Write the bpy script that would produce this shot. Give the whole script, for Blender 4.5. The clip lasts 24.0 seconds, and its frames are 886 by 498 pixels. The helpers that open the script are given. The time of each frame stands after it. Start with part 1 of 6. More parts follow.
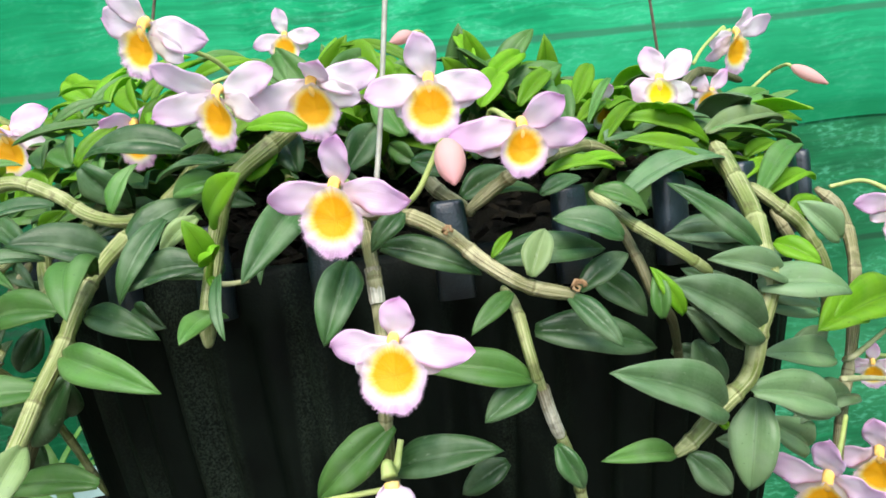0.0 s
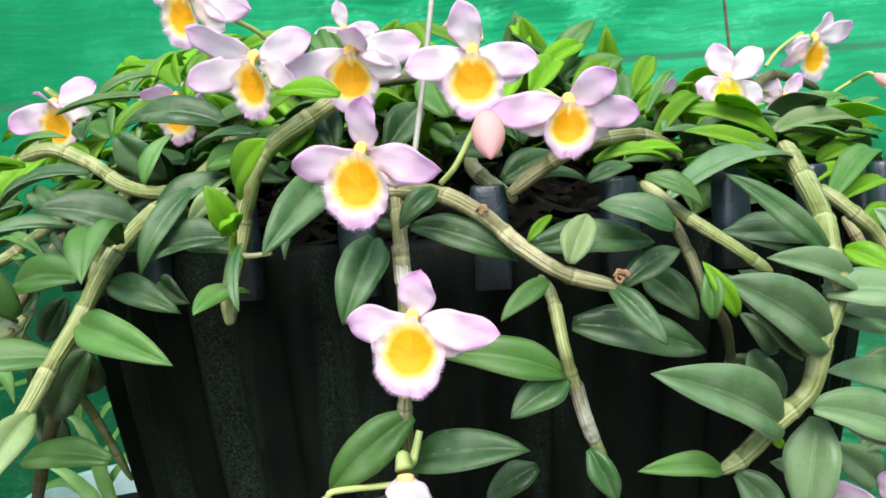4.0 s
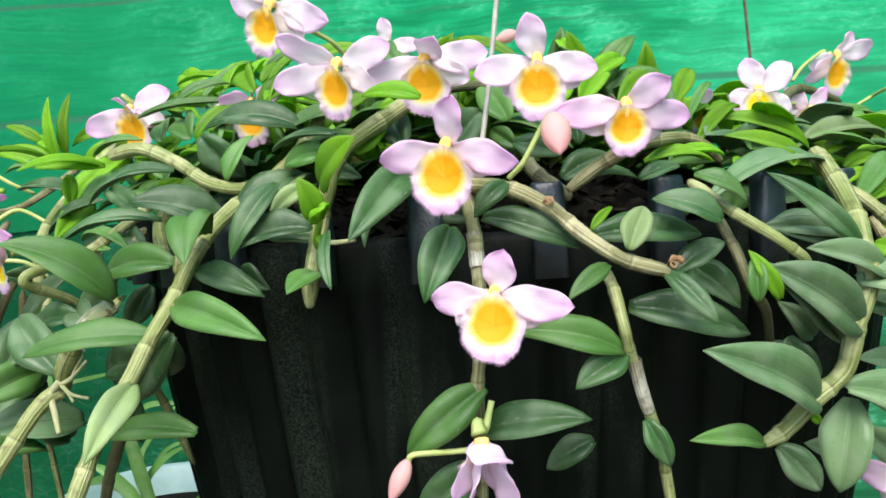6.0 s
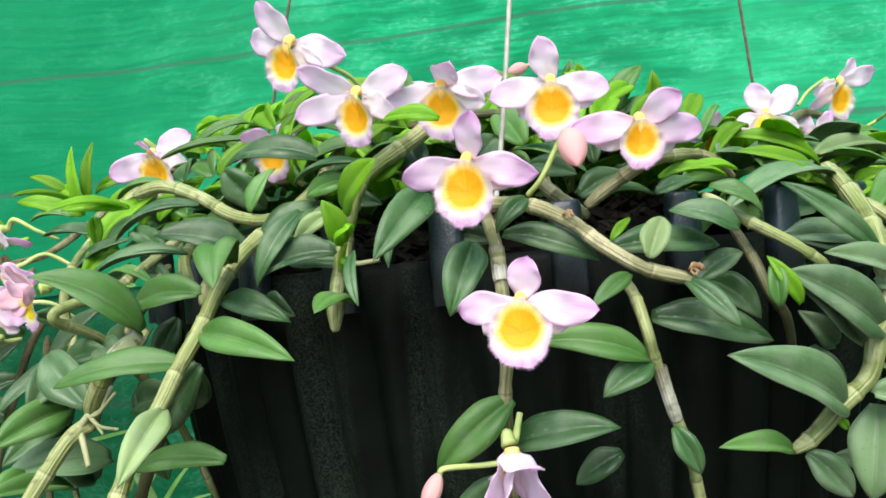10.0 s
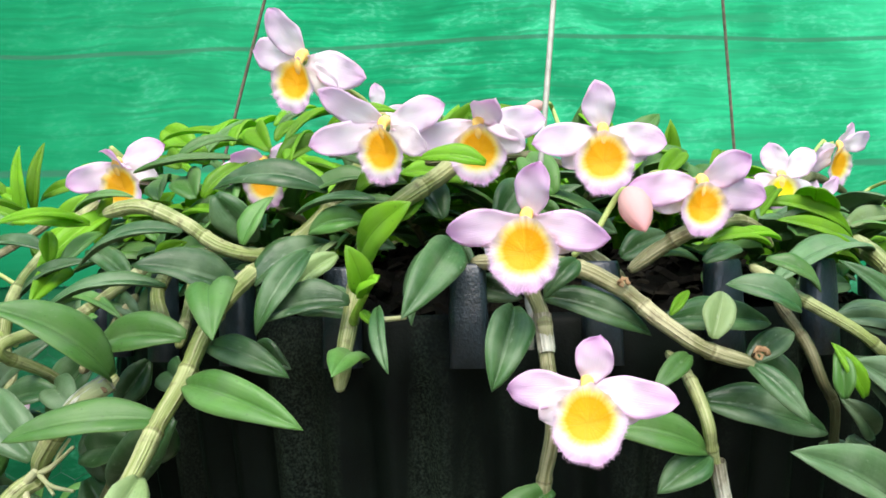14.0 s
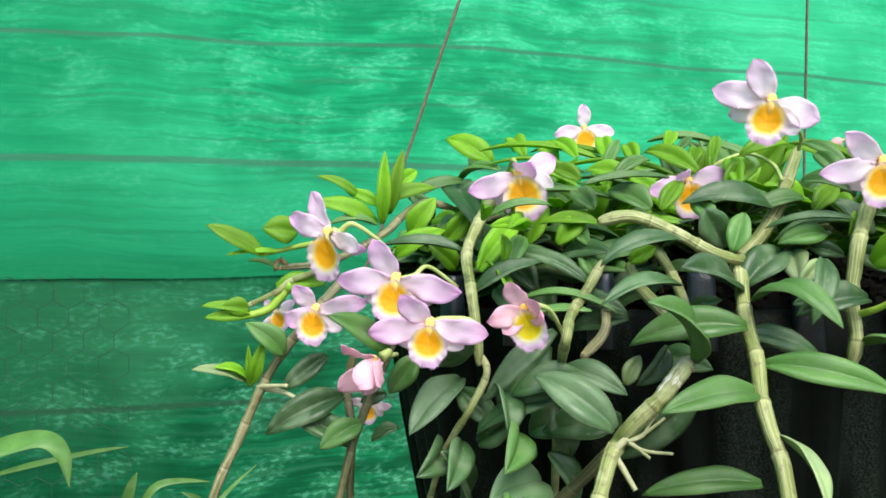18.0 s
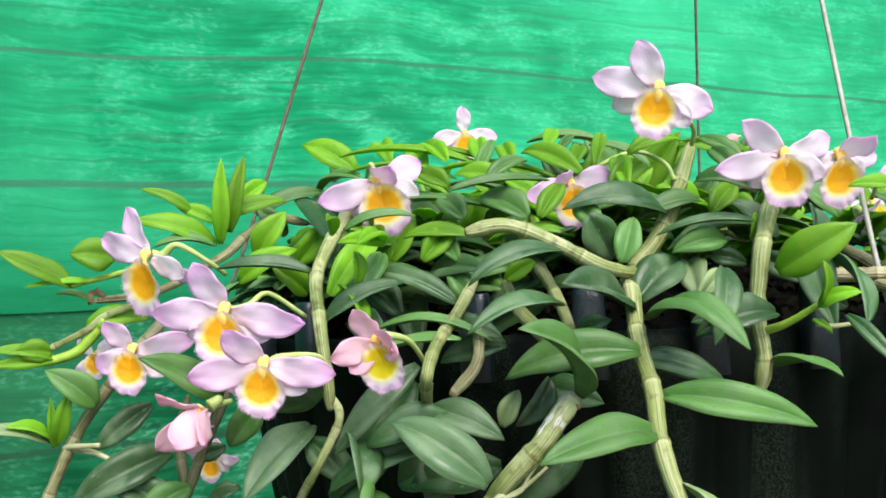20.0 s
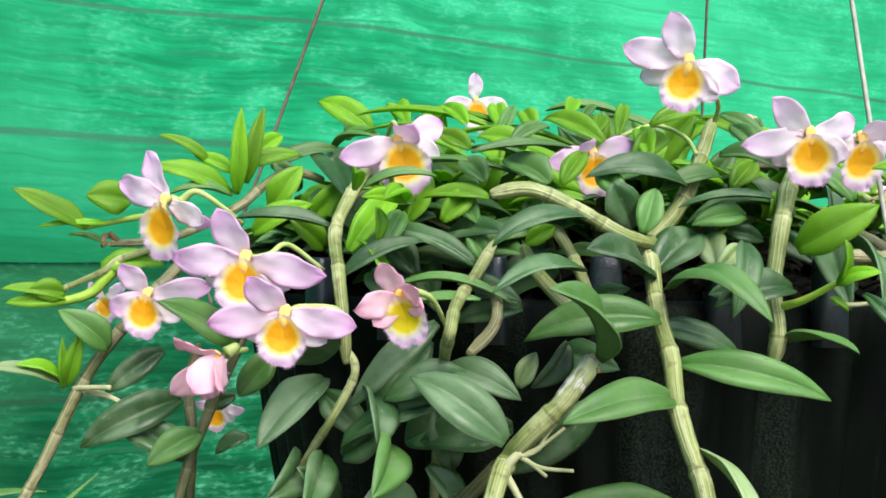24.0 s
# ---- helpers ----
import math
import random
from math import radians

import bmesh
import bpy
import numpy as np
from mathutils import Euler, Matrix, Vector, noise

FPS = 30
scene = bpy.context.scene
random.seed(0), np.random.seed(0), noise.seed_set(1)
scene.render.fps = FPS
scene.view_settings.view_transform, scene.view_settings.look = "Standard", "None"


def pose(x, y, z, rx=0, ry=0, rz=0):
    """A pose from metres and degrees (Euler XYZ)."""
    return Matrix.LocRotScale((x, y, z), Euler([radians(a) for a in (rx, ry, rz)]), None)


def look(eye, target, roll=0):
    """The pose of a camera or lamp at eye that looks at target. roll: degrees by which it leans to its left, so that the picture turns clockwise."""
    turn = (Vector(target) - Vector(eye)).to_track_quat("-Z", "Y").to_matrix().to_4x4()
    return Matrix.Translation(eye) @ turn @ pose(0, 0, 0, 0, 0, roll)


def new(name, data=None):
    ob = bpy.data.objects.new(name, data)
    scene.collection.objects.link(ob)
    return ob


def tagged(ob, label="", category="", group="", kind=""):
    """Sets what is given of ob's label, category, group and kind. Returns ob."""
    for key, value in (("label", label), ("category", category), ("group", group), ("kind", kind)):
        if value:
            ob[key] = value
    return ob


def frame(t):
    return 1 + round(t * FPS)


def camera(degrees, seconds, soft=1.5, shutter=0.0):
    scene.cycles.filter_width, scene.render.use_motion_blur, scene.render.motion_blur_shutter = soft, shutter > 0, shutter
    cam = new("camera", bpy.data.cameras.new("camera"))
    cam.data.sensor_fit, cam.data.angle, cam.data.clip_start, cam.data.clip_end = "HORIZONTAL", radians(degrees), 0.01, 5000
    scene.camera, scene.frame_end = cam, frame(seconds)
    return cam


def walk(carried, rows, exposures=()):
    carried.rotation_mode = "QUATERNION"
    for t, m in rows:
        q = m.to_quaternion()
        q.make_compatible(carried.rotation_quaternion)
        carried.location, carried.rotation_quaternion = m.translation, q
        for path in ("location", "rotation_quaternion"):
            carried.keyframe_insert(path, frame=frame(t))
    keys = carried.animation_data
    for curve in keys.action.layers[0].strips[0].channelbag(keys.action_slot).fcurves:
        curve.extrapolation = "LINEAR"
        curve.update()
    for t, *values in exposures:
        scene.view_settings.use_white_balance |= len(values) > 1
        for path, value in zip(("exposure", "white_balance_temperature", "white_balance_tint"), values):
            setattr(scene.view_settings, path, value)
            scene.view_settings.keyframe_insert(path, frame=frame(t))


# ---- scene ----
# ---- camera ----
cam = camera(54.08, 24.0, soft=1.7)
# seconds, place in metres, turn in degrees
PATH = [
    (0, 0.0258, 0.0168, 1.4870, 84.29, 6.46, 3.29),
    (0.5, 0.0319, 0.0397, 1.4817, 85.11, 7.90, 6.14),
    (1, 0.0173, 0.0669, 1.4667, 85.48, 6.41, 6.85),
    (1.5, 0.0274, 0.0585, 1.4687, 86.49, 5.89, 8.92),
    (3.5, 0.0383, 0.0406, 1.4726, 86.18, 4.12, 8.27),
    (4, 0.0342, 0.0365, 1.4691, 86.38, 3.76, 7.94),
    (4.5, 0.0134, 0.0303, 1.4671, 88.15, 4.54, 6.26),
    (5, 0.0212, 0.0173, 1.4673, 86.74, 3.99, 7.40),
    (5.5, 0.0384, 0.0063, 1.4647, 86.31, 4.10, 9.00),
    (6, 0.0142, 0.0032, 1.4600, 87.82, 3.27, 8.25),
    (6.5, 0.0107, -0.0035, 1.4696, 89.85, 3.92, 7.28),
    (7, 0.0331, -0.0162, 1.4764, 89.85, 4.17, 10.49),
    (7.5, 0.0397, -0.0118, 1.4731, 89.58, 3.91, 10.14),
    (8, 0.0069, -0.0038, 1.4661, 90.22, 4.17, 8.57),
    (8.5, 0.0120, 0.0013, 1.4531, 90.51, 4.00, 7.33),
    (9, 0.0466, -0.0103, 1.4493, 91.25, 3.51, 7.58),
    (9.5, 0.0411, -0.0030, 1.4450, 91.03, 4.08, 6.22),
    (10, 0.0088, -0.0039, 1.4440, 91.88, 5.12, 8.84),
    (10.5, 0.0202, -0.0008, 1.4500, 91.52, 3.27, 8.40),
    (11, 0.0470, -0.0035, 1.4521, 91.74, 4.43, 9.58),
    (11.5, 0.0411, -0.0098, 1.4552, 93.07, 5.57, 7.71),
    (13.5, 0.0506, 0.0005, 1.4378, 93.63, 3.36, 7.66),
    (14, -0.0381, 0.0299, 1.4625, 92.57, 1.17, 2.89),
    (14.5, -0.1218, 0.0214, 1.4825, 91.93, -0.12, -0.71),
    (15, -0.2355, -0.0069, 1.4758, 91.72, 1.31, -5.17),
    (15.5, -0.3155, -0.0177, 1.4747, 93.35, 3.19, -4.20),
    (16, -0.3299, -0.0072, 1.4820, 93.47, 1.52, -7.26),
    (16.5, -0.3481, -0.0112, 1.4676, 92.98, -1.45, -9.51),
    (17, -0.3687, -0.0170, 1.4690, 93.00, -0.23, -9.92),
    (17.5, -0.3880, -0.0052, 1.4730, 91.17, -0.03, -10.78),
    (18, -0.3602, -0.0131, 1.4682, 92.13, 0.59, -11.84),
    (18.5, -0.3354, 0.0056, 1.4728, 94.00, 1.12, -15.55),
    (19, -0.3307, 0.0369, 1.4696, 93.51, 1.51, -18.66),
    (19.5, -0.3241, 0.0497, 1.4701, 93.32, 2.88, -17.52),
    (21.5, -0.3068, 0.0328, 1.4649, 92.89, 1.69, -18.64),
    (22, -0.3178, 0.0266, 1.4560, 92.68, 0.54, -17.92),
    (22.5, -0.3396, 0.0334, 1.4722, 94.68, 0.20, -16.78),
    (23, -0.3444, 0.0218, 1.4610, 93.64, -1.30, -16.24),
    (23.5, -0.3291, 0.0413, 1.4674, 94.68, -0.08, -17.80),
    (24, -0.3349, 0.0541, 1.4638, 91.60, -0.30, -19.21),
]
walk(cam, [(t, pose(x, y, z, rx, ry, rz)) for t, x, y, z, rx, ry, rz in PATH], exposures=[(0.0, 1.74, 6800, 12), (12.0, 1.78, 6800, 12), (14.0, 1.80, 6800, 12), (14.6, 1.58, 6800, 12), (15.4, 1.70, 6800, 12), (18.0, 1.76, 6800, 12)])
SKY, SUN = 0.125, 1.6

# ---- world and light ----
world = bpy.data.worlds.new("sky")
scene.world = world
world.use_nodes = True
wn = world.node_tree
sky = wn.nodes.new("ShaderNodeTexSky")
sky.sky_type, sky.sun_disc = "NISHITA", False
sky.sun_elevation, sky.sun_rotation = radians(62), radians(182)
wn.nodes["Background"].inputs["Strength"].default_value = SKY
wn.links.new(sky.outputs[0], wn.nodes["Background"].inputs[0])
sun = new("sun", bpy.data.lights.new("sun", "SUN"))
sun.data.energy, sun.data.angle, sun.data.color = SUN, radians(40), (1.0, 0.955, 0.87)
sun.matrix_world = look((0.1, -2.2, 4.3), (0, 0.6, 1.5))


# ---- materials ----
def material(name, rough=0.5, metal=0.0):
    m = bpy.data.materials.new(name)
    m.use_nodes = True
    b = m.node_tree.nodes["Principled BSDF"]
    b.inputs["Specular IOR Level"].default_value = 0.35
    b.inputs["Roughness"].default_value, b.inputs["Metallic"].default_value = rough, metal
    return m, m.node_tree, b


def node(tree, kind, **values):
    n = tree.nodes.new(kind)
    for k, v in values.items():
        n.inputs[k].default_value = v
    return n


def ramp(tree, source, stops):
    n = tree.nodes.new("ShaderNodeValToRGB")
    el = n.color_ramp.elements
    while len(el) < len(stops):
        el.new(0.5)
    for e, (at, c) in zip(el, stops):
        e.position, e.color = at, (*c, 1)
    tree.links.new(source, n.inputs[0])
    return n.outputs[0]


def mix(tree, fac, a, b, blend="MIX"):
    n = tree.nodes.new("ShaderNodeMix")
    n.data_type, n.blend_type = "RGBA", blend
    for sock, val in ((n.inputs[0], fac), (n.inputs[6], a), (n.inputs[7], b)):
        if isinstance(val, (int, float)):
            sock.default_value = val
        elif isinstance(val, tuple):
            sock.default_value = (*val, 1)
        else:
            tree.links.new(val, sock)
    return n.outputs[2]


def noise_of(tree, coords, scale, detail=3.0, stretch=None):
    n = node(tree, "ShaderNodeTexNoise", Scale=scale, Detail=detail)
    if stretch:
        mp = node(tree, "ShaderNodeMapping")
        mp.inputs["Scale"].default_value = stretch
        tree.links.new(coords, mp.inputs[0])
        coords = mp.outputs[0]
    tree.links.new(coords, n.inputs["Vector"])
    return n.outputs["Fac"]


def bump(tree, b, height, strength, distance=0.001):
    n = node(tree, "ShaderNodeBump", Strength=strength, Distance=distance)
    tree.links.new(height, n.inputs["Height"])
    tree.links.new(n.outputs[0], b.inputs["Normal"])


def uv_axis(tree):
    uv = tree.nodes.new("ShaderNodeUVMap")
    sep = tree.nodes.new("ShaderNodeSeparateXYZ")
    tree.links.new(uv.outputs[0], sep.inputs[0])
    return uv.outputs[0], sep.outputs[0], sep.outputs[1]


def see_through(tree, b, colour, share):
    """Adds light that comes through a thin leaf or petal."""
    tr = tree.nodes.new("ShaderNodeBsdfTranslucent")
    tree.links.new(colour, tr.inputs[0])
    mx = tree.nodes.new("ShaderNodeMixShader")
    mx.inputs[0].default_value = share
    tree.links.new(b.outputs[0], mx.inputs[1])
    tree.links.new(tr.outputs[0], mx.inputs[2])
    tree.links.new(mx.outputs[0], tree.nodes["Material Output"].inputs[0])


def leaf_material(name, low, high, edge, rough, share, bloom=0.40):
    m, t, b = material(name, rough)
    b.inputs["Specular IOR Level"].default_value = 0.42
    co = t.nodes.new("ShaderNodeTexCoord").outputs["Object"]
    uv, u, v = uv_axis(t)
    info = t.nodes.new("ShaderNodeObjectInfo")
    patches = noise_of(t, co, 60, 4)
    c = mix(t, ramp(t, patches, [(0.3, (0, 0, 0)), (0.7, (1, 1, 1))]), low, high)
    # faint parallel veins, a thin pale margin, a sunken midrib with its crease shade painted
    veins = noise_of(t, uv, 6.0, 1, (0.12, 3.4, 1))
    c = mix(t, ramp(t, veins, [(0.42, (0, 0, 0)), (0.62, (0.11, 0.11, 0.11))]), c, edge)
    rib = ramp(t, v, [(0.465, (0, 0, 0)), (0.492, (0.5, 0.5, 0.5)), (0.508, (0.5, 0.5, 0.5)), (0.535, (0, 0, 0))])
    c = mix(t, rib, c, tuple(0.6 * x for x in low))
    rim = ramp(t, v, [(0.0, (0.7, 0.7, 0.7)), (0.035, (0, 0, 0)), (0.965, (0, 0, 0)), (1.0, (0.7, 0.7, 0.7))])
    c = mix(t, rim, c, edge)
    hsv = node(t, "ShaderNodeHueSaturation")
    t.links.new(c, hsv.inputs["Color"])
    spread = node(t, "ShaderNodeMapRange")
    spread.inputs["To Min"].default_value, spread.inputs["To Max"].default_value = 0.70, 1.28
    t.links.new(info.outputs["Random"], spread.inputs[0])
    t.links.new(spread.outputs[0], hsv.inputs["Value"])
    # small dark specks, scuffs, and a powdery bloom in soft patches
    specks = noise_of(t, co, 700, 1)
    c = mix(t, ramp(t, specks, [(0.72, (0, 0, 0)), (0.76, (0.4, 0.4, 0.4))]), hsv.outputs[0], (0.03, 0.04, 0.015))
    dust = noise_of(t, co, 75, 7)
    c = mix(t, ramp(t, dust, [(0.50, (0, 0, 0)), (0.74, (bloom, bloom, bloom))]), c, (0.21, 0.29, 0.18))
    scuff = noise_of(t, co, 210, 5, (1, 2.6, 1))
    c = mix(t, ramp(t, scuff, [(0.66, (0, 0, 0)), (0.74, (bloom, bloom, bloom))]), c, (0.30, 0.36, 0.27))
    t.links.new(c, b.inputs["Base Color"])
    t.links.new(ramp(t, dust, [(0.35, (rough - 0.06,) * 3), (0.7, (rough + 0.2,) * 3)]), b.inputs["Roughness"])
    grain = noise_of(t, co, 380, 4)
    both = node(t, "ShaderNodeMath")
    both.operation = "MULTIPLY_ADD"
    both.inputs[1].default_value = 0.4
    t.links.new(veins, both.inputs[0])
    t.links.new(grain, both.inputs[2])
    bump(t, b, both.outputs[0], 0.55, 0.0005)
    see_through(t, b, c, share)
    return m


LEAF = {
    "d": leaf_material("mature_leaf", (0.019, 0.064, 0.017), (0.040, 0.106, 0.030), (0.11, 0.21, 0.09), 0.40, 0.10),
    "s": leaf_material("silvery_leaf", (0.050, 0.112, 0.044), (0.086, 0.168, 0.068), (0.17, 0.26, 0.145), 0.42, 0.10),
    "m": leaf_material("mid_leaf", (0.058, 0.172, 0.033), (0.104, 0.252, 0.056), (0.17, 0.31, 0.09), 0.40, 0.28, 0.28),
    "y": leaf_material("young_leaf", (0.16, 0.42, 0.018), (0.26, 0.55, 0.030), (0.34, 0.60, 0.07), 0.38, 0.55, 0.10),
    # right-hand leaves: the sky light they catch is put into the colour
    "l": leaf_material("sky_lit_leaf", (0.110, 0.205, 0.088), (0.170, 0.290, 0.130), (0.24, 0.34, 0.19), 0.42, 0.16),
    "p": leaf_material("pale_leaf", (0.16, 0.25, 0.09), (0.23, 0.33, 0.13), (0.33, 0.41, 0.20), 0.5, 0.2),
}


def cane_material(name, low, high, papery):
    """u counts the joints of the cane, v goes round it."""
    m, t, b = material(name, 0.5)
    uv, u, v = uv_axis(t)
    co = t.nodes.new("ShaderNodeTexCoord").outputs["Object"]
    grooves = noise_of(t, uv, 5.0, 2, (0.10, 4.2, 1))
    blot = noise_of(t, co, 70, 5)
    c = mix(t, ramp(t, blot, [(0.35, (0, 0, 0)), (0.65, (1, 1, 1))]), low, high)
    c = mix(t, ramp(t, grooves, [(0.47, (0, 0, 0)), (0.62, (0.9, 0.9, 0.9))]), c, papery)
    # worn remains of papery sheath, in long ragged patches
    worn = noise_of(t, co, 34, 6)
    c = mix(t, ramp(t, worn, [(0.55, (0, 0, 0)), (0.60, (0.65, 0.65, 0.65))]), c, tuple(min(0.6, 1.25 * x) for x in papery))
    part_of = node(t, "ShaderNodeMath")
    part_of.operation = "FRACT"
    t.links.new(u, part_of.inputs[0])
    # thin brown ring at each node, a pale sheath edge above it
    c = mix(t, ramp(t, part_of.outputs[0], [(0.0, (0.6, 0.6, 0.6)), (0.022, (0.0, 0.0, 0.0)), (0.985, (0, 0, 0)), (1.0, (0.6, 0.6, 0.6))]), c, (0.10, 0.075, 0.03))
    c = mix(t, ramp(t, part_of.outputs[0], [(0.025, (0, 0, 0)), (0.04, (0.6, 0.6, 0.6)), (0.10, (0.25, 0.25, 0.25)), (0.45, (0, 0, 0))]), c, tuple(min(0.7, 1.35 * x) for x in papery))
    dirt = noise_of(t, co, 260, 3)
    c = mix(t, ramp(t, dirt, [(0.54, (0, 0, 0)), (0.72, (0.6, 0.6, 0.6))]), c, (0.08, 0.06, 0.025))
    t.links.new(c, b.inputs["Base Color"])
    bump(t, b, grooves, 1.0, 0.0012)
    return m


CANE = {
    "g": cane_material("green_cane", (0.135, 0.185, 0.045), (0.21, 0.26, 0.075), (0.34, 0.36, 0.18)),
    "t": cane_material("tan_cane", (0.125, 0.135, 0.05), (0.19, 0.19, 0.08), (0.36, 0.34, 0.20)),
    "k": cane_material("dark_cane", (0.05, 0.065, 0.025), (0.085, 0.095, 0.036), (0.15, 0.14, 0.07)),
    "w": cane_material("dry_cane", (0.24, 0.24, 0.17), (0.36, 0.35, 0.26), (0.50, 0.49, 0.40)),
}


def petal_material(name, base, tip):
    m, t, b = material(name, 0.6)
    b.inputs["Specular IOR Level"].default_value = 0.2
    uv, u, v = uv_axis(t)
    veins = noise_of(t, uv, 5.0, 2, (0.35, 6.0, 1))
    blush = noise_of(t, t.nodes.new("ShaderNodeTexCoord").outputs["Object"], 70, 3)
    # white at the claw, flushed towards the tip and along the margins
    c = ramp(t, u, [(0.0, base), (0.45, tuple((9 * p + q) / 10 for p, q in zip(base, tip))), (0.78, tuple((p + q) / 2 for p, q in zip(base, tip))), (1.0, tip)])
    rim = ramp(t, v, [(0.0, (0.65, 0.65, 0.65)), (0.22, (0, 0, 0)), (0.78, (0, 0, 0)), (1.0, (0.65, 0.65, 0.65))])
    c = mix(t, rim, c, tuple((p + 2 * q) / 3 for p, q in zip(base, tip)))
    c = mix(t, ramp(t, blush, [(0.45, (0, 0, 0)), (0.7, (0.35, 0.35, 0.35))]), c, tuple((2 * p + q) / 3 for p, q in zip(base, tip)))
    c = mix(t, ramp(t, veins, [(0.45, (0, 0, 0)), (0.65, (0.15, 0.15, 0.15))]), c, tuple((p + 3 * q) / 4 for p, q in zip(base, tip)))
    t.links.new(c, b.inputs["Base Color"])
    bump(t, b, veins, 0.35, 0.0006)
    see_through(t, b, c, 0.46)
    return m


PETAL = {
    "pink": petal_material("lilac_petal", (0.94, 0.84, 0.92), (0.87, 0.46, 0.84)),
    "pale": petal_material("pale_petal", (0.95, 0.89, 0.93), (0.89, 0.56, 0.86)),
    "white": petal_material("white_sepal", (0.90, 0.87, 0.89), (0.86, 0.72, 0.85)),
    "rose": petal_material("rose_petal", (0.92, 0.70, 0.76), (0.87, 0.47, 0.63)),
    "bud": petal_material("bud_petal", (0.82, 0.56, 0.52), (0.76, 0.40, 0.42)),
}


def lip_material(name, heart, ring):
    """Orange heart, pale ring and lilac margin, laid out along the lip's own UV (u: from the heart outwards, v: round it)."""
    m, t, b = material(name, 0.6)
    uv, u, v = uv_axis(t)
    co = t.nodes.new("ShaderNodeTexCoord").outputs["Object"]
    rays = noise_of(t, uv, 1.0, 3, (2.0, 60.0, 1))
    wob = noise_of(t, co, 190, 3)
    sway = node(t, "ShaderNodeMath")
    t.links.new(wob, sway.inputs[0])
    t.links.new(rays, sway.inputs[1])
    add = node(t, "ShaderNodeMath")
    add.operation = "MULTIPLY_ADD"
    add.inputs[1].default_value, add.inputs[2].default_value = 0.15, -0.15
    t.links.new(sway.outputs[0], add.inputs[0])
    tot = node(t, "ShaderNodeMath")
    t.links.new(u, tot.inputs[0])
    t.links.new(add.outputs[0], tot.inputs[1])
    dark = tuple(x * y for x, y in zip(heart, (0.97, 0.88, 0.7)))
    c = ramp(t, tot.outputs[0], [(0.0, dark), (0.22, heart), (0.50, heart), (0.60, ring), (0.72, (0.84, 0.72, 0.62)), (0.82, (0.80, 0.66, 0.77)), (1.0, (0.76, 0.51, 0.74))])
    c = mix(t, ramp(t, rays, [(0.5, (0, 0, 0)), (0.7, (0.07, 0.07, 0.07))]), c, (0.80, 0.45, 0.30))
    t.links.new(c, b.inputs["Base Color"])
    fuzz = noise_of(t, co, 1100, 2)
    both = node(t, "ShaderNodeMath")
    t.links.new(fuzz, both.inputs[0])
    t.links.new(rays, both.inputs[1])
    bump(t, b, both.outputs[0], 0.35, 0.0004)
    see_through(t, b, c, 0.35)
    return m


LIP = {"orange": lip_material("orange_lip", (0.92, 0.43, 0.008), (0.94, 0.70, 0.16)),
       "yellow": lip_material("yellow_lip", (0.93, 0.72, 0.01), (0.94, 0.84, 0.30))}


def plain(name, low, high, rough, scale, bumpy=0.3, metal=0.0, size=0.001):
    m, t, b = material(name, rough, metal)
    co = t.nodes.new("ShaderNodeTexCoord").outputs["Object"]
    f = noise_of(t, co, scale, 6)
    t.links.new(ramp(t, f, [(0.3, low), (0.7, high)]), b.inputs["Base Color"])
    fine = noise_of(t, co, scale * 9, 2)
    bump(t, b, fine, bumpy, size)
    return m


COLUMN = plain("cream_column", (0.92, 0.52, 0.09), (0.93, 0.66, 0.24), 0.8, 260)
STALK = plain("flower_stalk", (0.30, 0.40, 0.10), (0.44, 0.52, 0.20), 0.5, 150)
YOUNG = plain("young_stem", (0.20, 0.36, 0.03), (0.30, 0.46, 0.06), 0.45, 160)
ROOT = plain("aerial_root", (0.28, 0.31, 0.14), (0.42, 0.42, 0.25), 0.7, 200, 0.5)
HUSK = plain("dry_husk", (0.20, 0.11, 0.05), (0.38, 0.25, 0.13), 0.8, 200, 0.6)


def pot_plastic():
    """Black plastic with algae speckled in upright strips, which also carry painted highlights of the ribs."""
    m, t, b = material("black_plastic", 0.6)
    co = t.nodes.new("ShaderNodeTexCoord").outputs["Object"]
    strips = noise_of(t, co, 1.0, 2, (38, 38, 2.5))
    dots = noise_of(t, co, 900, 4)
    both = node(t, "ShaderNodeMath")
    both.operation = "MULTIPLY"
    t.links.new(ramp(t, strips, [(0.48, (0, 0, 0)), (0.62, (1, 1, 1))]), both.inputs[0])
    t.links.new(ramp(t, dots, [(0.40, (0, 0, 0)), (0.70, (0.9, 0.9, 0.9))]), both.inputs[1])
    c = ramp(t, noise_of(t, co, 40, 5), [(0.3, (0.0008, 0.0020, 0.0013)), (0.7, (0.0028, 0.0056, 0.0036))])
    c = mix(t, both.outputs[0], c, (0.024, 0.035, 0.024))
    t.links.new(c, b.inputs["Base Color"])
    bump(t, b, dots, 0.35, 0.0006)
    return m


POT = pot_plastic()
TAB = plain("blue_black_plastic", (0.006, 0.011, 0.016), (0.024, 0.040, 0.052), 0.36, 90, 0.3)
TAB.node_tree.nodes["Principled BSDF"].inputs["Specular IOR Level"].default_value = 0.7
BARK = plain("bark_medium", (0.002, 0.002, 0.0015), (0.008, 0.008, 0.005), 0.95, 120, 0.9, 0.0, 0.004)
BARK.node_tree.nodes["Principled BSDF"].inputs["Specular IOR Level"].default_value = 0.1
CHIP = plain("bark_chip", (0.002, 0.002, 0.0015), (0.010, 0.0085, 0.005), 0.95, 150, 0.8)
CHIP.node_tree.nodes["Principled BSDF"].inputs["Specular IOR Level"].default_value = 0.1
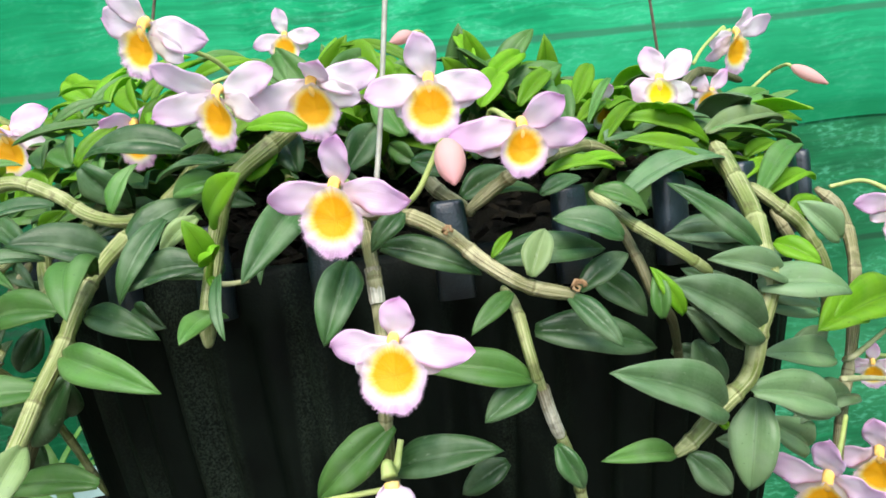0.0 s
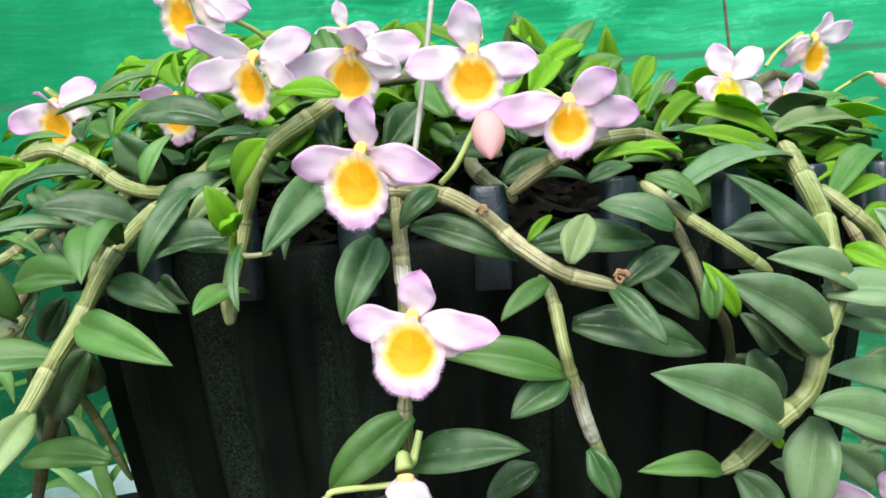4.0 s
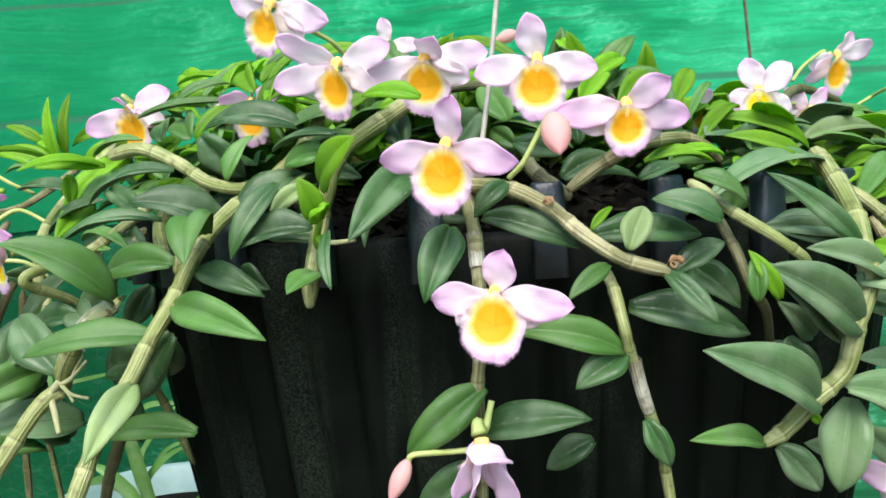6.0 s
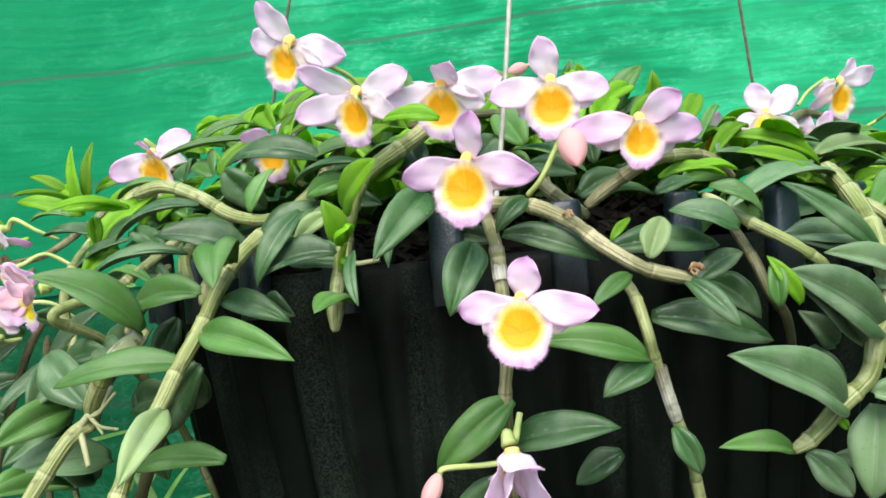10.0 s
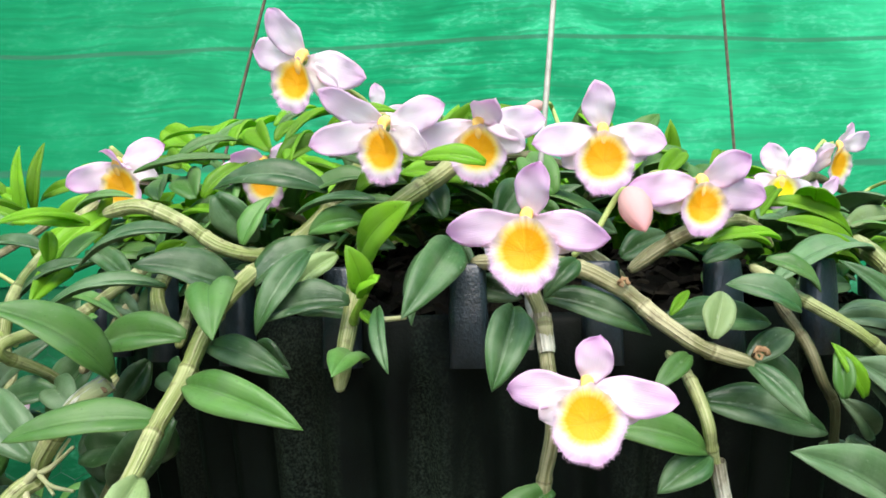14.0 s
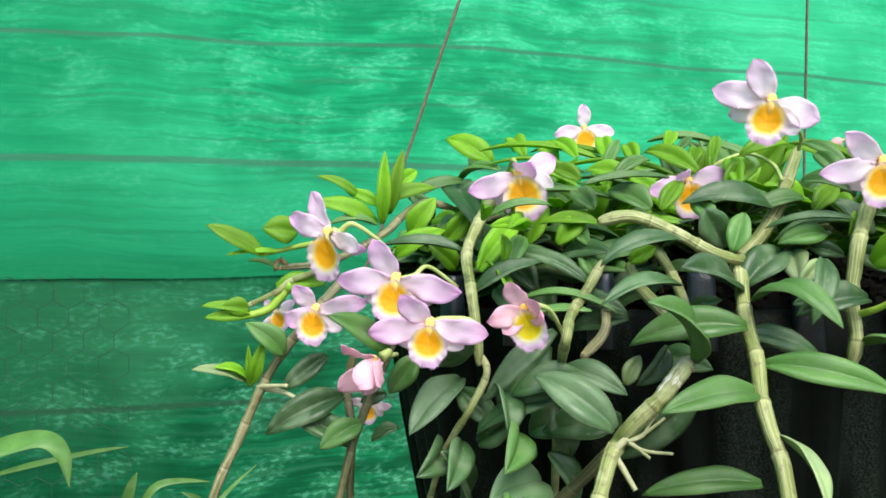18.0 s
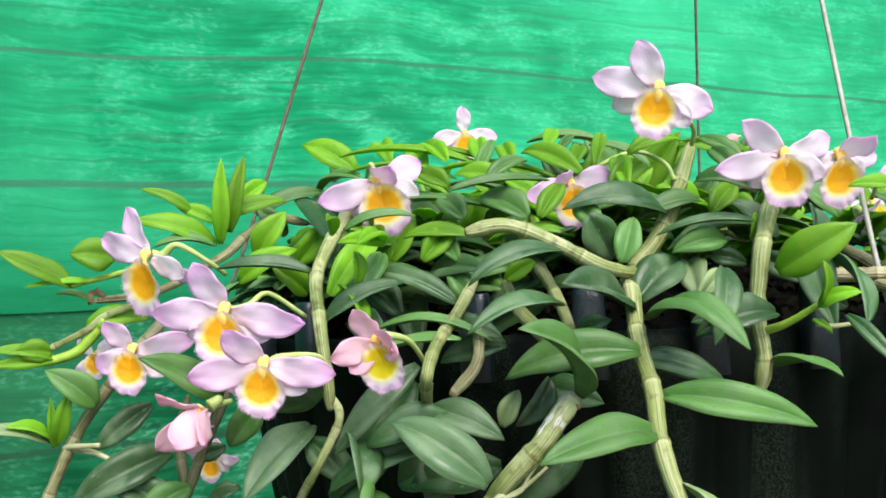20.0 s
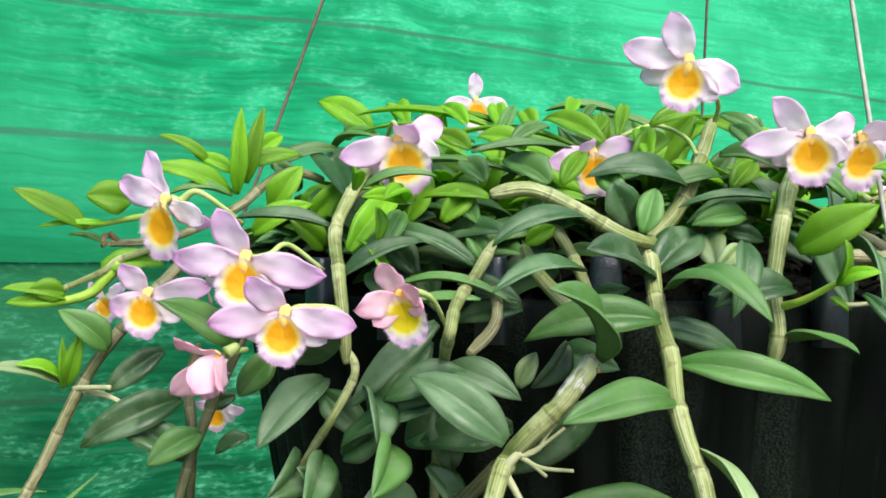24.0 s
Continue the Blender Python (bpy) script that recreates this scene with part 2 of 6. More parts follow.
WIRE = plain("galvanised_wire", (0.26, 0.26, 0.22), (0.40, 0.40, 0.35), 0.6, 200, 0.3, 0.1)
RUST = plain("rusty_wire", (0.10, 0.085, 0.06), (0.20, 0.16, 0.12), 0.65, 200, 0.4, 0.3)
WIRE_DARK = plain("tarnished_wire", (0.006, 0.035, 0.020), (0.016, 0.06, 0.036), 0.7, 200, 0.3)
POT.node_tree.nodes["Principled BSDF"].inputs["Specular IOR Level"].default_value = 0.10
GROUND = plain("packed_earth", (0.06, 0.05, 0.035), (0.14, 0.12, 0.085), 0.95, 6, 0.7, 0.0, 0.01)


# ---- building helpers ----
def part(name, bm, mat, parent, label=""):
    me = bpy.data.meshes.new(name)
    bm.to_mesh(me)
    bm.free()
    me.materials.append(mat)
    ob = new(name, me)
    for p in me.polygons:
        p.use_smooth = True
    if parent:
        ob.parent = parent
    if label:
        ob["label"] = label
    return ob


def empty(name, at):
    ob = new(name)
    ob.location = at
    ob.empty_display_size = 0.02
    bpy.context.view_layer.update()
    return ob


def spline(pts, steps):
    """Smooth points through the given ones."""
    pts = [Vector(p) for p in pts]
    if len(pts) == 2:
        return [pts[0].lerp(pts[1], i / steps) for i in range(steps + 1)]
    ext = [2 * pts[0] - pts[1]] + pts + [2 * pts[-1] - pts[-2]]
    out = []
    for i in range(1, len(ext) - 2):
        a, b, c, d = ext[i - 1:i + 3]
        for k in range(steps):
            s = k / steps
            out.append(0.5 * (2 * b + (c - a) * s + (2 * a - 5 * b + 4 * c - d) * s * s + (3 * b - a - 3 * c + d) * s ** 3))
    out.append(pts[-1])
    return out


def tube(pts, radius, sides=8, ends=True, start=0.0, joint=0.25, ridge=0.0):
    """A bmesh tube along pts; radius is a function of the metres gone and the share gone."""
    bm = bmesh.new()
    uvl = bm.loops.layers.uv.new("UVMap")
    gone, total = [0.0], 0.0
    for a, b in zip(pts, pts[1:]):
        total += (b - a).length
        gone.append(total)
    side = None
    rings = []
    for i, p in enumerate(pts):
        d = (pts[min(i + 1, len(pts) - 1)] - pts[max(i - 1, 0)]).normalized()
        if side is None:
            side = d.orthogonal().normalized()
        side = (side - d * side.dot(d)).normalized()
        other = d.cross(side)
        r = radius(gone[i], gone[i] / max(total, 1e-6))
        rings.append([bm.verts.new(p + (side * math.cos(6.28318 * k / sides) + other * math.sin(6.28318 * k / sides)) * r * (1 + ridge * (1 if k % 2 else -1) * (0.5 + 0.5 * math.sin(5.3 * k)))) for k in range(sides)])
    for i in range(len(rings) - 1):
        for k in range(sides):
            f = bm.faces.new((rings[i][k], rings[i][(k + 1) % sides], rings[i + 1][(k + 1) % sides], rings[i + 1][k]))
            for loop, (g, s) in zip(f.loops, ((i, k), (i, k + 1), (i + 1, k + 1), (i + 1, k))):
                loop[uvl].uv = ((gone[g] + start) / joint, s / sides)
    if ends:
        bm.faces.new(list(reversed(rings[0])))
        bm.faces.new(rings[-1])
    return bm


def blade(length, width, curl, fold, outline, thick=0.0009, nu=14, nv=8, wave=0.0, droop=0.0, sharp=1.3, crease=1.0, ripple=0.0, lobe=0.0):
    """A leaf or petal in its own frame: x along it, z its upper face. outline(u) is the half width, 0 to 1."""
    bm = bmesh.new()
    uvl = bm.loops.layers.uv.new("UVMap")
    top, low = [], []
    for i in range(nu + 1):
        u = i / nu
        hw = max(outline(u), 0.012) * width / 2
        rowt, rowl = [], []
        for j in range(nv + 1):
            v = 2 * j / nv - 1
            v = math.copysign(abs(v) ** crease, v)
            x = u * length
            y = v * hw
            z = curl * length * 4 * u * (1 - u) + fold * abs(v) ** sharp * hw - droop * length * u ** 3
            # each half swells beside the midrib and turns down at the margin
            z += lobe * hw * 4 * abs(v) * (1 - abs(v)) - 0.5 * lobe * hw * abs(v) ** 4
            z += wave * width * (math.sin(9 * u + 2.1 * v + ripple) + 0.6 * math.sin(17 * u - 3 * v + 2 * ripple)) * abs(v)
            y *= 1 + 0.06 * math.sin(7 * u + ripple) * (1 if v > 0 else -1)
            edge = 1 - 0.75 * max(abs(v) ** 4, (2 * abs(u - 0.5)) ** 10)
            rowt.append(bm.verts.new((x, y, z + thick * edge / 2)))
            rowl.append(bm.verts.new((x, y, z - thick * edge / 2)))
        top.append(rowt)
        low.append(rowl)

    def quad(vs, uvs):
        f = bm.faces.new(vs)
        for loop, uv in zip(f.loops, uvs):
            loop[uvl].uv = uv

    for i in range(nu):
        for j in range(nv):
            uvs = [(i / nu, j / nv), ((i + 1) / nu, j / nv), ((i + 1) / nu, (j + 1) / nv), (i / nu, (j + 1) / nv)]
            quad((top[i][j], top[i + 1][j], top[i + 1][j + 1], top[i][j + 1]), uvs)
            quad((low[i][j + 1], low[i + 1][j + 1], low[i + 1][j], low[i][j]), [uvs[3], uvs[2], uvs[1], uvs[0]])
        quad((low[i][0], low[i + 1][0], top[i + 1][0], top[i][0]), [(i / nu, 0)] * 4)
        quad((top[i][nv], top[i + 1][nv], low[i + 1][nv], low[i][nv]), [(i / nu, 1)] * 4)
    for j in range(nv):
        quad((top[0][j], top[0][j + 1], low[0][j + 1], low[0][j]), [(0, j / nv)] * 4)
        quad((low[nu][j], low[nu][j + 1], top[nu][j + 1], top[nu][j]), [(1, j / nv)] * 4)
    return bm


def leaf_outline(u):
    """A lance-shaped ellipse, rounded and clasping at the base, with a short point."""
    return min(1.0, 0.30 + 0.70 * math.sin(min(1.0, u / 0.36) * math.pi / 2)) * max(0.0, 1 - max(0, (u - 0.36) / 0.64) ** 2.15) ** 0.82


def petal_outline(u):
    """Short claw, widest about the middle, a blunt point."""
    return (0.34 + 0.66 * math.sin(min(1.0, u / 0.52) * math.pi / 2) ** 1.1) * max(0.0, 1 - max(0, (u - 0.48) / 0.52) ** 2.6) ** 0.75


def axes(at, ahead, up):
    """A pose at a place, x ahead, z towards up."""
    x = Vector(ahead).normalized()
    z = Vector(up)
    z = z - x * z.dot(x)
    z = z.normalized() if z.length > 1e-6 else x.orthogonal().normalized()
    y = z.cross(x)
    m = Matrix((x, y, z)).transposed().to_4x4()
    m.translation = at
    return m


def put(ob, m):
    """Sets the world pose of a part."""
    ob.matrix_world = m if not ob.parent else m
    if ob.parent:
        ob.matrix_basis = ob.parent.matrix_world.inverted() @ m
        ob.matrix_parent_inverse = Matrix()
    return ob


# ---- plant kinds ----
def shoot(points, radius, kind="g", label="", joint=0.026):
    """An orchid cane with swollen nodes; returns the thing that its leaves and flowers belong to."""
    thing = tagged(empty("orchid_shoot", points[0]), label or "jointed green orchid cane with fleshy oval leaves", "orchid", "orchid shoots in the hanging pot")
    rng = random.Random(int(1e5 * (points[0][0] + 2 * points[0][1] + 3 * points[-1][2])))
    pts = spline([Vector(p) - Vector(points[0]) for p in points], 20)
    shift = rng.random() * joint

    def size(g, s):
        k = (((g + shift) / joint + 0.5) % 1 - 0.5) * joint
        swell = 1 + 0.13 * math.exp(-(k / 0.0011) ** 2) - 0.07 * math.exp(-((k + 0.003) / 0.002) ** 2) + 0.07 * math.exp(-((k - 0.005) / 0.005) ** 2)
        close = 0.35 + 0.65 * min(1.0, g / 0.008, max(0.0, (1 - s) / 0.06)) ** 0.5
        return 0.84 * radius * swell * (1 - 0.22 * s) * close

    stem = part("stem", tube(pts, size, 18, True, shift, joint, 0.05), CANE[kind], thing)
    return thing


def leaf(owner, base, tip, width, up, curl=0.06, fold=0.4, kind="d", name="leaf"):
    b, t = Vector(base), Vector(tip)
    length = (t - b).length
    rng = random.Random(int(1e5 * (b.x + 2 * b.y + 3 * b.z + 5 * t.x)))
    bm = blade(length, width, curl * rng.uniform(0.6, 1.4), fold * rng.uniform(0.7, 1.3), leaf_outline, 0.0015, 14, 10, rng.uniform(0.0, 0.022), rng.uniform(0.0, 0.10), 1.0, 1.25, rng.uniform(0, 6), rng.uniform(0.10, 0.24))
    ob = part(name, bm, LEAF[kind], owner)
    return put(ob, axes(b, t - b, up))


def petal(name, owner, m, angle, length, width, forward, kind, curl=0.05, fold=0.12, droop=0.0, wave=0.02, bend=0.0):
    """One petal of a flower: angle in degrees from the flower's up, clockwise as seen; forward: degrees towards the viewer."""
    bm = blade(length, width, curl, fold, petal_outline, 0.00035, 14, 10, wave, droop, ripple=angle + 40 * length)
    a, f = radians(angle), radians(forward)
    out = Vector((math.sin(a), math.cos(a), 0))
    ahead = out * math.cos(f) + Vector((0, 0, 1)) * math.sin(f)
    up = Vector((0, 0, 1)) * math.cos(f) - out * math.sin(f)
    ob = part(name, bm, PETAL[kind], owner)
    return put(ob, m @ Matrix.Translation(out * 0.0015) @ axes((0, 0, 0), ahead, up) @ pose(0, 0, 0, bend))


def lip_mesh(w, h, cup, rng):
    """The lip: a fringed dish that narrows into a throat round the column. x right, y up, z to the viewer; its throat is at the origin."""
    bm = bmesh.new()
    uvl = bm.loops.layers.uv.new("UVMap")
    nr, na = 12, 84
    lobes = [rng.uniform(0, 6.28) for i in range(3)]

    def place(rr, a, grow=0.0):
        s, c = math.sin(a), math.cos(a)
        # a broad rounded skirt with a small notch below, drawn in at the throat
        notch = 1 - 0.06 * math.exp(-((a - math.pi) / 0.18) ** 2) + 0.025 * math.sin(5 * a + lobes[0]) + 0.02 * math.sin(9 * a + lobes[1])
        pinch = 1 - 0.50 * max(0, c) ** 1.6
        q = rr * (notch + grow)
        x = w / 2 * q * s * pinch
        y = -0.52 * h + h * (0.54 if c < 0 else 0.48) * q * c
        d = rr * rr
        # the dish is hollow in the heart, its sides roll forward at the throat, its skirt turns back below
        z = cup * (0.75 * d - 0.45 - 0.80 * d * d * (0.5 - 0.5 * c) ** 2 + 0.55 * (0.5 + 0.5 * c) ** 2 * s * s * rr) + 0.022 * w * rr ** 6 * math.sin(11 * a + 1.6 * math.sin(3 * a + lobes[2]))
        return Vector((x, y, z + 0.0035))

    mid = bm.verts.new(place(0, 0))
    rows = [[bm.verts.new(place(i / nr, 2 * math.pi * k / na)) for k in range(na)] for i in range(1, nr + 1)]

    def face(vs, turn):
        f = bm.faces.new(vs)
        for loop, k in zip(f.loops, turn):
            q = loop.vert.co
            below = q.y < -0.50 * h
            d = math.hypot(q.x / (0.315 * w), (q.y + 0.50 * h) / ((0.275 if below else 0.315) * h))
            loop[uvl].uv = (0.55 * d, k / na)

    for k in range(na):
        face((mid, rows[0][k], rows[0][(k + 1) % na]), (k, k, k + 1))
    for i in range(nr - 1):
        for k in range(na):
            k2 = (k + 1) % na
            face((rows[i][k], rows[i + 1][k], rows[i + 1][k2], rows[i][k2]), (k, k, k + 1, k + 1))
    # fringe of fine hairs on the margin
    for k in range(na):
        a = 2 * math.pi * k / na
        if math.cos(a) > 0.72:
            continue
        for step in range(9):
            a2 = a + (step + rng.random()) * 2 * math.pi / na / 9
            rr = rng.uniform(0.80, 1.0)
            p = place(rr, a2 - 0.009)
            q = place(rr, a2 + 0.009)
            e = place(1, a2 + rng.uniform(-0.05, 0.05), rng.uniform(0.02, 0.12))
            e.z += rng.uniform(-0.0003, 0.0014)
            face((bm.verts.new(p), bm.verts.new(q), bm.verts.new(e)), (k, k, k))
    return bm


def flower(owner, at, facing, up, size, stalk=(), style="pink", heart="orange", lipscale=1.0, cup=0.005, petals=91, seed=0, sag=6, dorsal=0, close=0, lean=0, hang=-14, tips=(), label=""):
    """An open flower; at is its throat, size the span of its two petals; stalk: the points from the flower's back to its cane;
    tips: where the dorsal sepal, the left and the right petal end."""
    rng = random.Random(seed)
    f, u = Vector(facing).normalized(), Vector(up)
    u = (u - f * u.dot(f)).normalized()
    m = Matrix((u.cross(f), u, f)).transposed().to_4x4()
    m.translation = at
    # the body: ovary and spur behind the throat
    back = [m @ Vector((0, 0, -0.0025)), m @ Vector((0, -0.001, -0.007))] + [Vector(p) for p in stalk]
    if len(back) == 2:
        back.append(m @ Vector((0, 0.004, -0.016)))
    body = part("flower", tube(spline([p - owner.location for p in back], 7), lambda g, s: 0.0019 * math.exp(-g / 0.008) + 0.00105, 8), STALK, owner, label or "lilac orchid flower with an orange fringed lip")
    body.matrix_basis = Matrix()
    bpy.context.view_layer.update()
    half = size / 2
    j = lambda s: rng.uniform(-s, s)
    # angle from the flower's up, length and forward lean of the dorsal sepal and the two petals
    ways = [(dorsal + j(5), half * 0.84, 8 + 0.4 * close + lean + j(7))] + [(s * (petals + j(5)), half * 1.02 * (1 + j(0.05)), 4 + sag + close + j(9)) for s in (-1, 1)]
    if tips:
        ends = [m.inverted() @ Vector(p) for p in tips]
        ways = [(math.degrees(math.atan2(e.x, e.y)), max(e.length, 0.36 * size), math.degrees(math.asin(max(-0.9, min(0.9, e.z / e.length))))) for e in ends]
    petal("dorsal_sepal", body, m, ways[0][0], ways[0][1], size * 0.275, ways[0][2], style, 0.0, 0.16, 0.06, wave=0.05, bend=j(8))
    for s, (turn, long, ahead) in zip((-1, 1), ways[1:]):
        petal("petal", body, m, turn, long, size * 0.285, ahead, style, 0.03, 0.10, 0.10, 0.06, 4 * s + j(12))
        petal("lateral_sepal", body, m, s * (124 + j(6)), half * 0.78, size * 0.25, -4 + close + j(6), "white" if close < 30 else style, 0.0, 0.10, 0.05, 0.05)
    lip = part("lip", lip_mesh(size * 0.50 * lipscale, size * 0.54 * lipscale, cup * size / 0.045, rng), LIP[heart], body, "fringed %s lip with a pale lilac margin" % heart)
    put(lip, m @ pose(0, 0.001, 0, hang + j(5)))
    # the column, a short flat cream pad over the throat of the lip
    col = tube(spline([Vector((0, y * size / 0.045, z * size / 0.045)) for y, z in ((0.0022, 0.0), (0.0016, 0.0046), (-0.0002, 0.0068), (-0.0020, 0.0068), (-0.0040, 0.0050))], 4), lambda g, s: size * (0.048 - 0.03 * max(0.0, s - 0.5)), 12)
    put(part("column", col, COLUMN, body), m @ Matrix.Diagonal((1, 1, 0.5, 1)))
    return body


def bud(owner, base, tip, width, stalk=(), label="closed pink orchid bud"):
    b, t = Vector(base), Vector(tip)
    pts = [b + (t - b) * (i / 14) - owner.location for i in range(15)]
    body = part("bud", tube(pts, lambda g, s: max(0.0006, width / 2 * math.sin(math.pi * (0.05 + 0.95 * s) ** 0.85) ** 0.75), 12, True, 0.0, (t - b).length), PETAL["bud"], owner, label)
    if stalk:
        line = [Vector(p) - owner.location for p in stalk] + [b - owner.location]
        part("flower_stalk", tube(spline(line, 8), lambda g, s: 0.0011, 7), STALK, owner)
    return body


def sheath(owner, points, radius):
    """A papery dry sleeve round a stretch of cane, ragged at its lower end."""
    pts = spline([Vector(p) - owner.location for p in points], 10)
    part("dry_sheath", tube(pts, lambda g, s: radius * (0.97 + 0.02 * math.sin(23 * s) + 0.07 * max(0.0, 0.3 - s) - 0.10 * max(0.0, s - 0.85) / 0.15), 14, False, 0.0, 0.3, 0.06), CANE["w"], owner, "papery silver dry sheath on the cane")


def side_shoot(owner, points, radius):
    """A soft young stem that springs from a node."""
    pts = spline([Vector(p) - owner.location for p in points], 8)
    part("side_shoot", tube(pts, lambda g, s: radius * (1.15 - 0.4 * s), 8), YOUNG, owner, "bright green young side shoot")


def strap(owner, points, width):
    """A long channelled grassy leaf along the points."""
    pts = spline([Vector(p) - owner.location for p in points], 8)
    bm = bmesh.new()
    uvl = bm.loops.layers.uv.new("UVMap")
    n = len(pts)
    rows = []
    for i, p in enumerate(pts):
        d = (pts[min(i + 1, n - 1)] - pts[max(i - 1, 0)]).normalized()
        s = d.cross(Vector((0, -0.6, 0.8))).normalized()
        up = s.cross(d)
        w = width / 2 * min(1.0, 0.5 + 2 * i / n) * max(0.06, 1 - (i / (n - 1)) ** 3)
        rows.append([bm.verts.new(p + s * w * v + up * (0.5 * w * abs(v) + e)) for v, e in ((-1, 0), (0, 0), (1, 0), (1, -0.0009), (0, -0.0009), (-1, -0.0009))])
    for i in range(n - 1):
        for k in range(6):
            f = bm.faces.new((rows[i][k], rows[i][(k + 1) % 6], rows[i + 1][(k + 1) % 6], rows[i + 1][k]))
            for loop in f.loops:
                loop[uvl].uv = (i / n, 0.3)
    bm.faces.new(list(reversed(rows[0])))
    bm.faces.new(rows[-1])
    return part("leaf", bm, LEAF["m"], owner)


def roots(owner, at, ways, radius=0.0016):
    for w in ways:
        pts = spline([Vector(at) - owner.location] + [Vector(p) - owner.location for p in w], 8)
        part("aerial_root", tube(pts, lambda g, s: radius * (1 - 0.35 * s), 7), ROOT, owner)


def husk(owner, at, size, seed=0):
    """A curled dry sheath or spent flower left on a node."""
    rng = random.Random(seed)
    pts = []
    for i in range(14):
        a = i * rng.uniform(0.3, 0.7)
        r = size * (1 - i / 18) * rng.uniform(0.7, 1.15)
        pts.append(Vector(at) - owner.location + Vector((r * math.cos(a), rng.uniform(-0.1, 0.1) * size, r * math.sin(a))))
    part("dry_husk", tube(pts, lambda g, s: size * (0.34 - 0.2 * s), 6), HUSK, owner, "curled brown dry sheath")


# ---- hanging pot ----
PX, PY, RIM = -0.03, 0.605, 1.452
POT_R = 0.246
pot = tagged(empty("hanging_pot", (PX, PY, RIM - 0.24)), "large black ribbed plastic hanging pot with a notched rim", "plant pot")


def pot_body():
    bm = bmesh.new()
    n, zs = 256, [(-0.24, 0.78), (-0.235, 0.80), (-0.16, 0.865), (-0.08, 0.925), (-0.03, 0.955), (-0.022, 0.985), (-0.004, 0.99), (0.0, 0.98)]
    rows = []
    for z, k in zs:
        row = []
        for i in range(n):
            a = 2 * math.pi * i / n
            rib = 0.008 * (1 / (1 + math.exp(-5 * math.cos(60 * a)))) if z < -0.025 else 0
            r = POT_R * k - 0.006 + rib
            row.append(bm.verts.new((r * math.cos(a), r * math.sin(a), z + 0.24)))
        rows.append(row)
    inner = [[bm.verts.new((POT_R * k * math.cos(2 * math.pi * i / n), POT_R * k * math.sin(2 * math.pi * i / n), z + 0.24)) for i in range(n)] for z, k in ((0.0, 0.95), (-0.1, 0.86), (-0.235, 0.74))]
    allrows = rows + inner
    for a, b in zip(allrows, allrows[1:]):
        for i in range(n):
            bm.faces.new((a[i], a[(i + 1) % n], b[(i + 1) % n], b[i]))
    bm.faces.new(list(reversed(rows[0])))
    bm.faces.new(inner[-1])
    return bm


part("pot_wall", pot_body(), POT, pot)


def tab_mesh():
    """One upright lug of the rim, round on top, hollow towards the pot."""
    bm = bmesh.new()
    n = 14
    rows = []
    for z, k, d in ((-0.02, 1.08, 1.0), (0.0, 1.06, 1.0), (0.014, 1.0, 1.0), (0.018, 0.96, 0.96), (0.0195, 0.86, 0.85), (0.0195, 0.72, 0.6), (0.017, 0.62, 0.5)):
        row = []
        for i in range(n):
            a = 2 * math.pi * i / n
            c, s = math.cos(a), math.sin(a)
            row.append(bm.verts.new((0.0055 * d * math.copysign(abs(c) ** 0.55, c), 0.0070 * k * math.copysign(abs(s) ** 0.55, s), z)))
        rows.append(row)
    for a, b in zip(rows, rows[1:]):
        for i in range(n):
            bm.faces.new((a[i], a[(i + 1) % n], b[(i + 1) % n], b[i]))
    bm.faces.new(list(reversed(rows[0])))
    bm.faces.new(rows[-1])
    return bm


first = None
for i in range(30):
    a = radians(-81.6 + 12 * i)
    if first is None:
        first = part("rim_tab", tab_mesh(), TAB, pot, "rounded blue-black lug of the rim")
        ob = first
    else:
        ob = new("rim_tab", first.data)
        ob.parent = pot
    put(ob, pose(PX + 0.243 * math.cos(a), PY + 0.243 * math.sin(a), RIM + 0.0, 0, 0, math.degrees(a)))

# bark filling, one uneven sheet with loose chips on it
bm = bmesh.new()
rng = random.Random(4)
rows = []
for i in range(1, 22):
    r = 0.231 * i / 21
    rows.append([bm.verts.new((r * math.cos(2 * math.pi * k / 64), r * math.sin(2 * math.pi * k / 64), rng.uniform(-0.006, 0.006) + 0.045 * (1 - (i / 21) ** 2))) for k in range(64)])
for a, b in zip(rows, rows[1:]):
    for k in range(64):
        bm.faces.new((a[k], b[k], b[(k + 1) % 64], a[(k + 1) % 64]))
bm.faces.new(list(reversed(rows[0])))
soil = tagged(part("bark_medium", bm, BARK, None), "near-black bark and fern fibre filling the pot", "potting bark", kind="stuff")
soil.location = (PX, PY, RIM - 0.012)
verts, faces = [], []
for i in range(1500):
    r, a = 0.225 * math.sqrt(rng.random()), rng.uniform(0, 6.283)
    m = pose(PX + r * math.cos(a), PY + r * math.sin(a), RIM - 0.006 + 0.045 * (1 - (r / 0.23) ** 2), rng.uniform(-40, 40), rng.uniform(-40, 40), rng.uniform(0, 360))
    s = rng.uniform(0.0018, 0.0048)
    n0 = len(verts)
    for p in ((-1.6, -0.8, -0.3), (1.4, -0.7, -0.3), (1.7, 0.8, -0.3), (-1.3, 0.7, -0.3), (-1.2, -0.5, 0.4), (1.1, -0.6, 0.3), (1.2, 0.5, 0.4), (-1.4, 0.4, 0.3)):
        verts.append(m @ (Vector(p) * s))
    faces += [[n0 + k for k in q] for q in ((0, 3, 2, 1), (4, 5, 6, 7), (0, 1, 5, 4), (1, 2, 6, 5), (2, 3, 7, 6), (3, 0, 4, 7))]
me = bpy.data.meshes.new("bark_chips")
me.from_pydata([tuple(v) for v in verts], [], faces)
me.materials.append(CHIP)
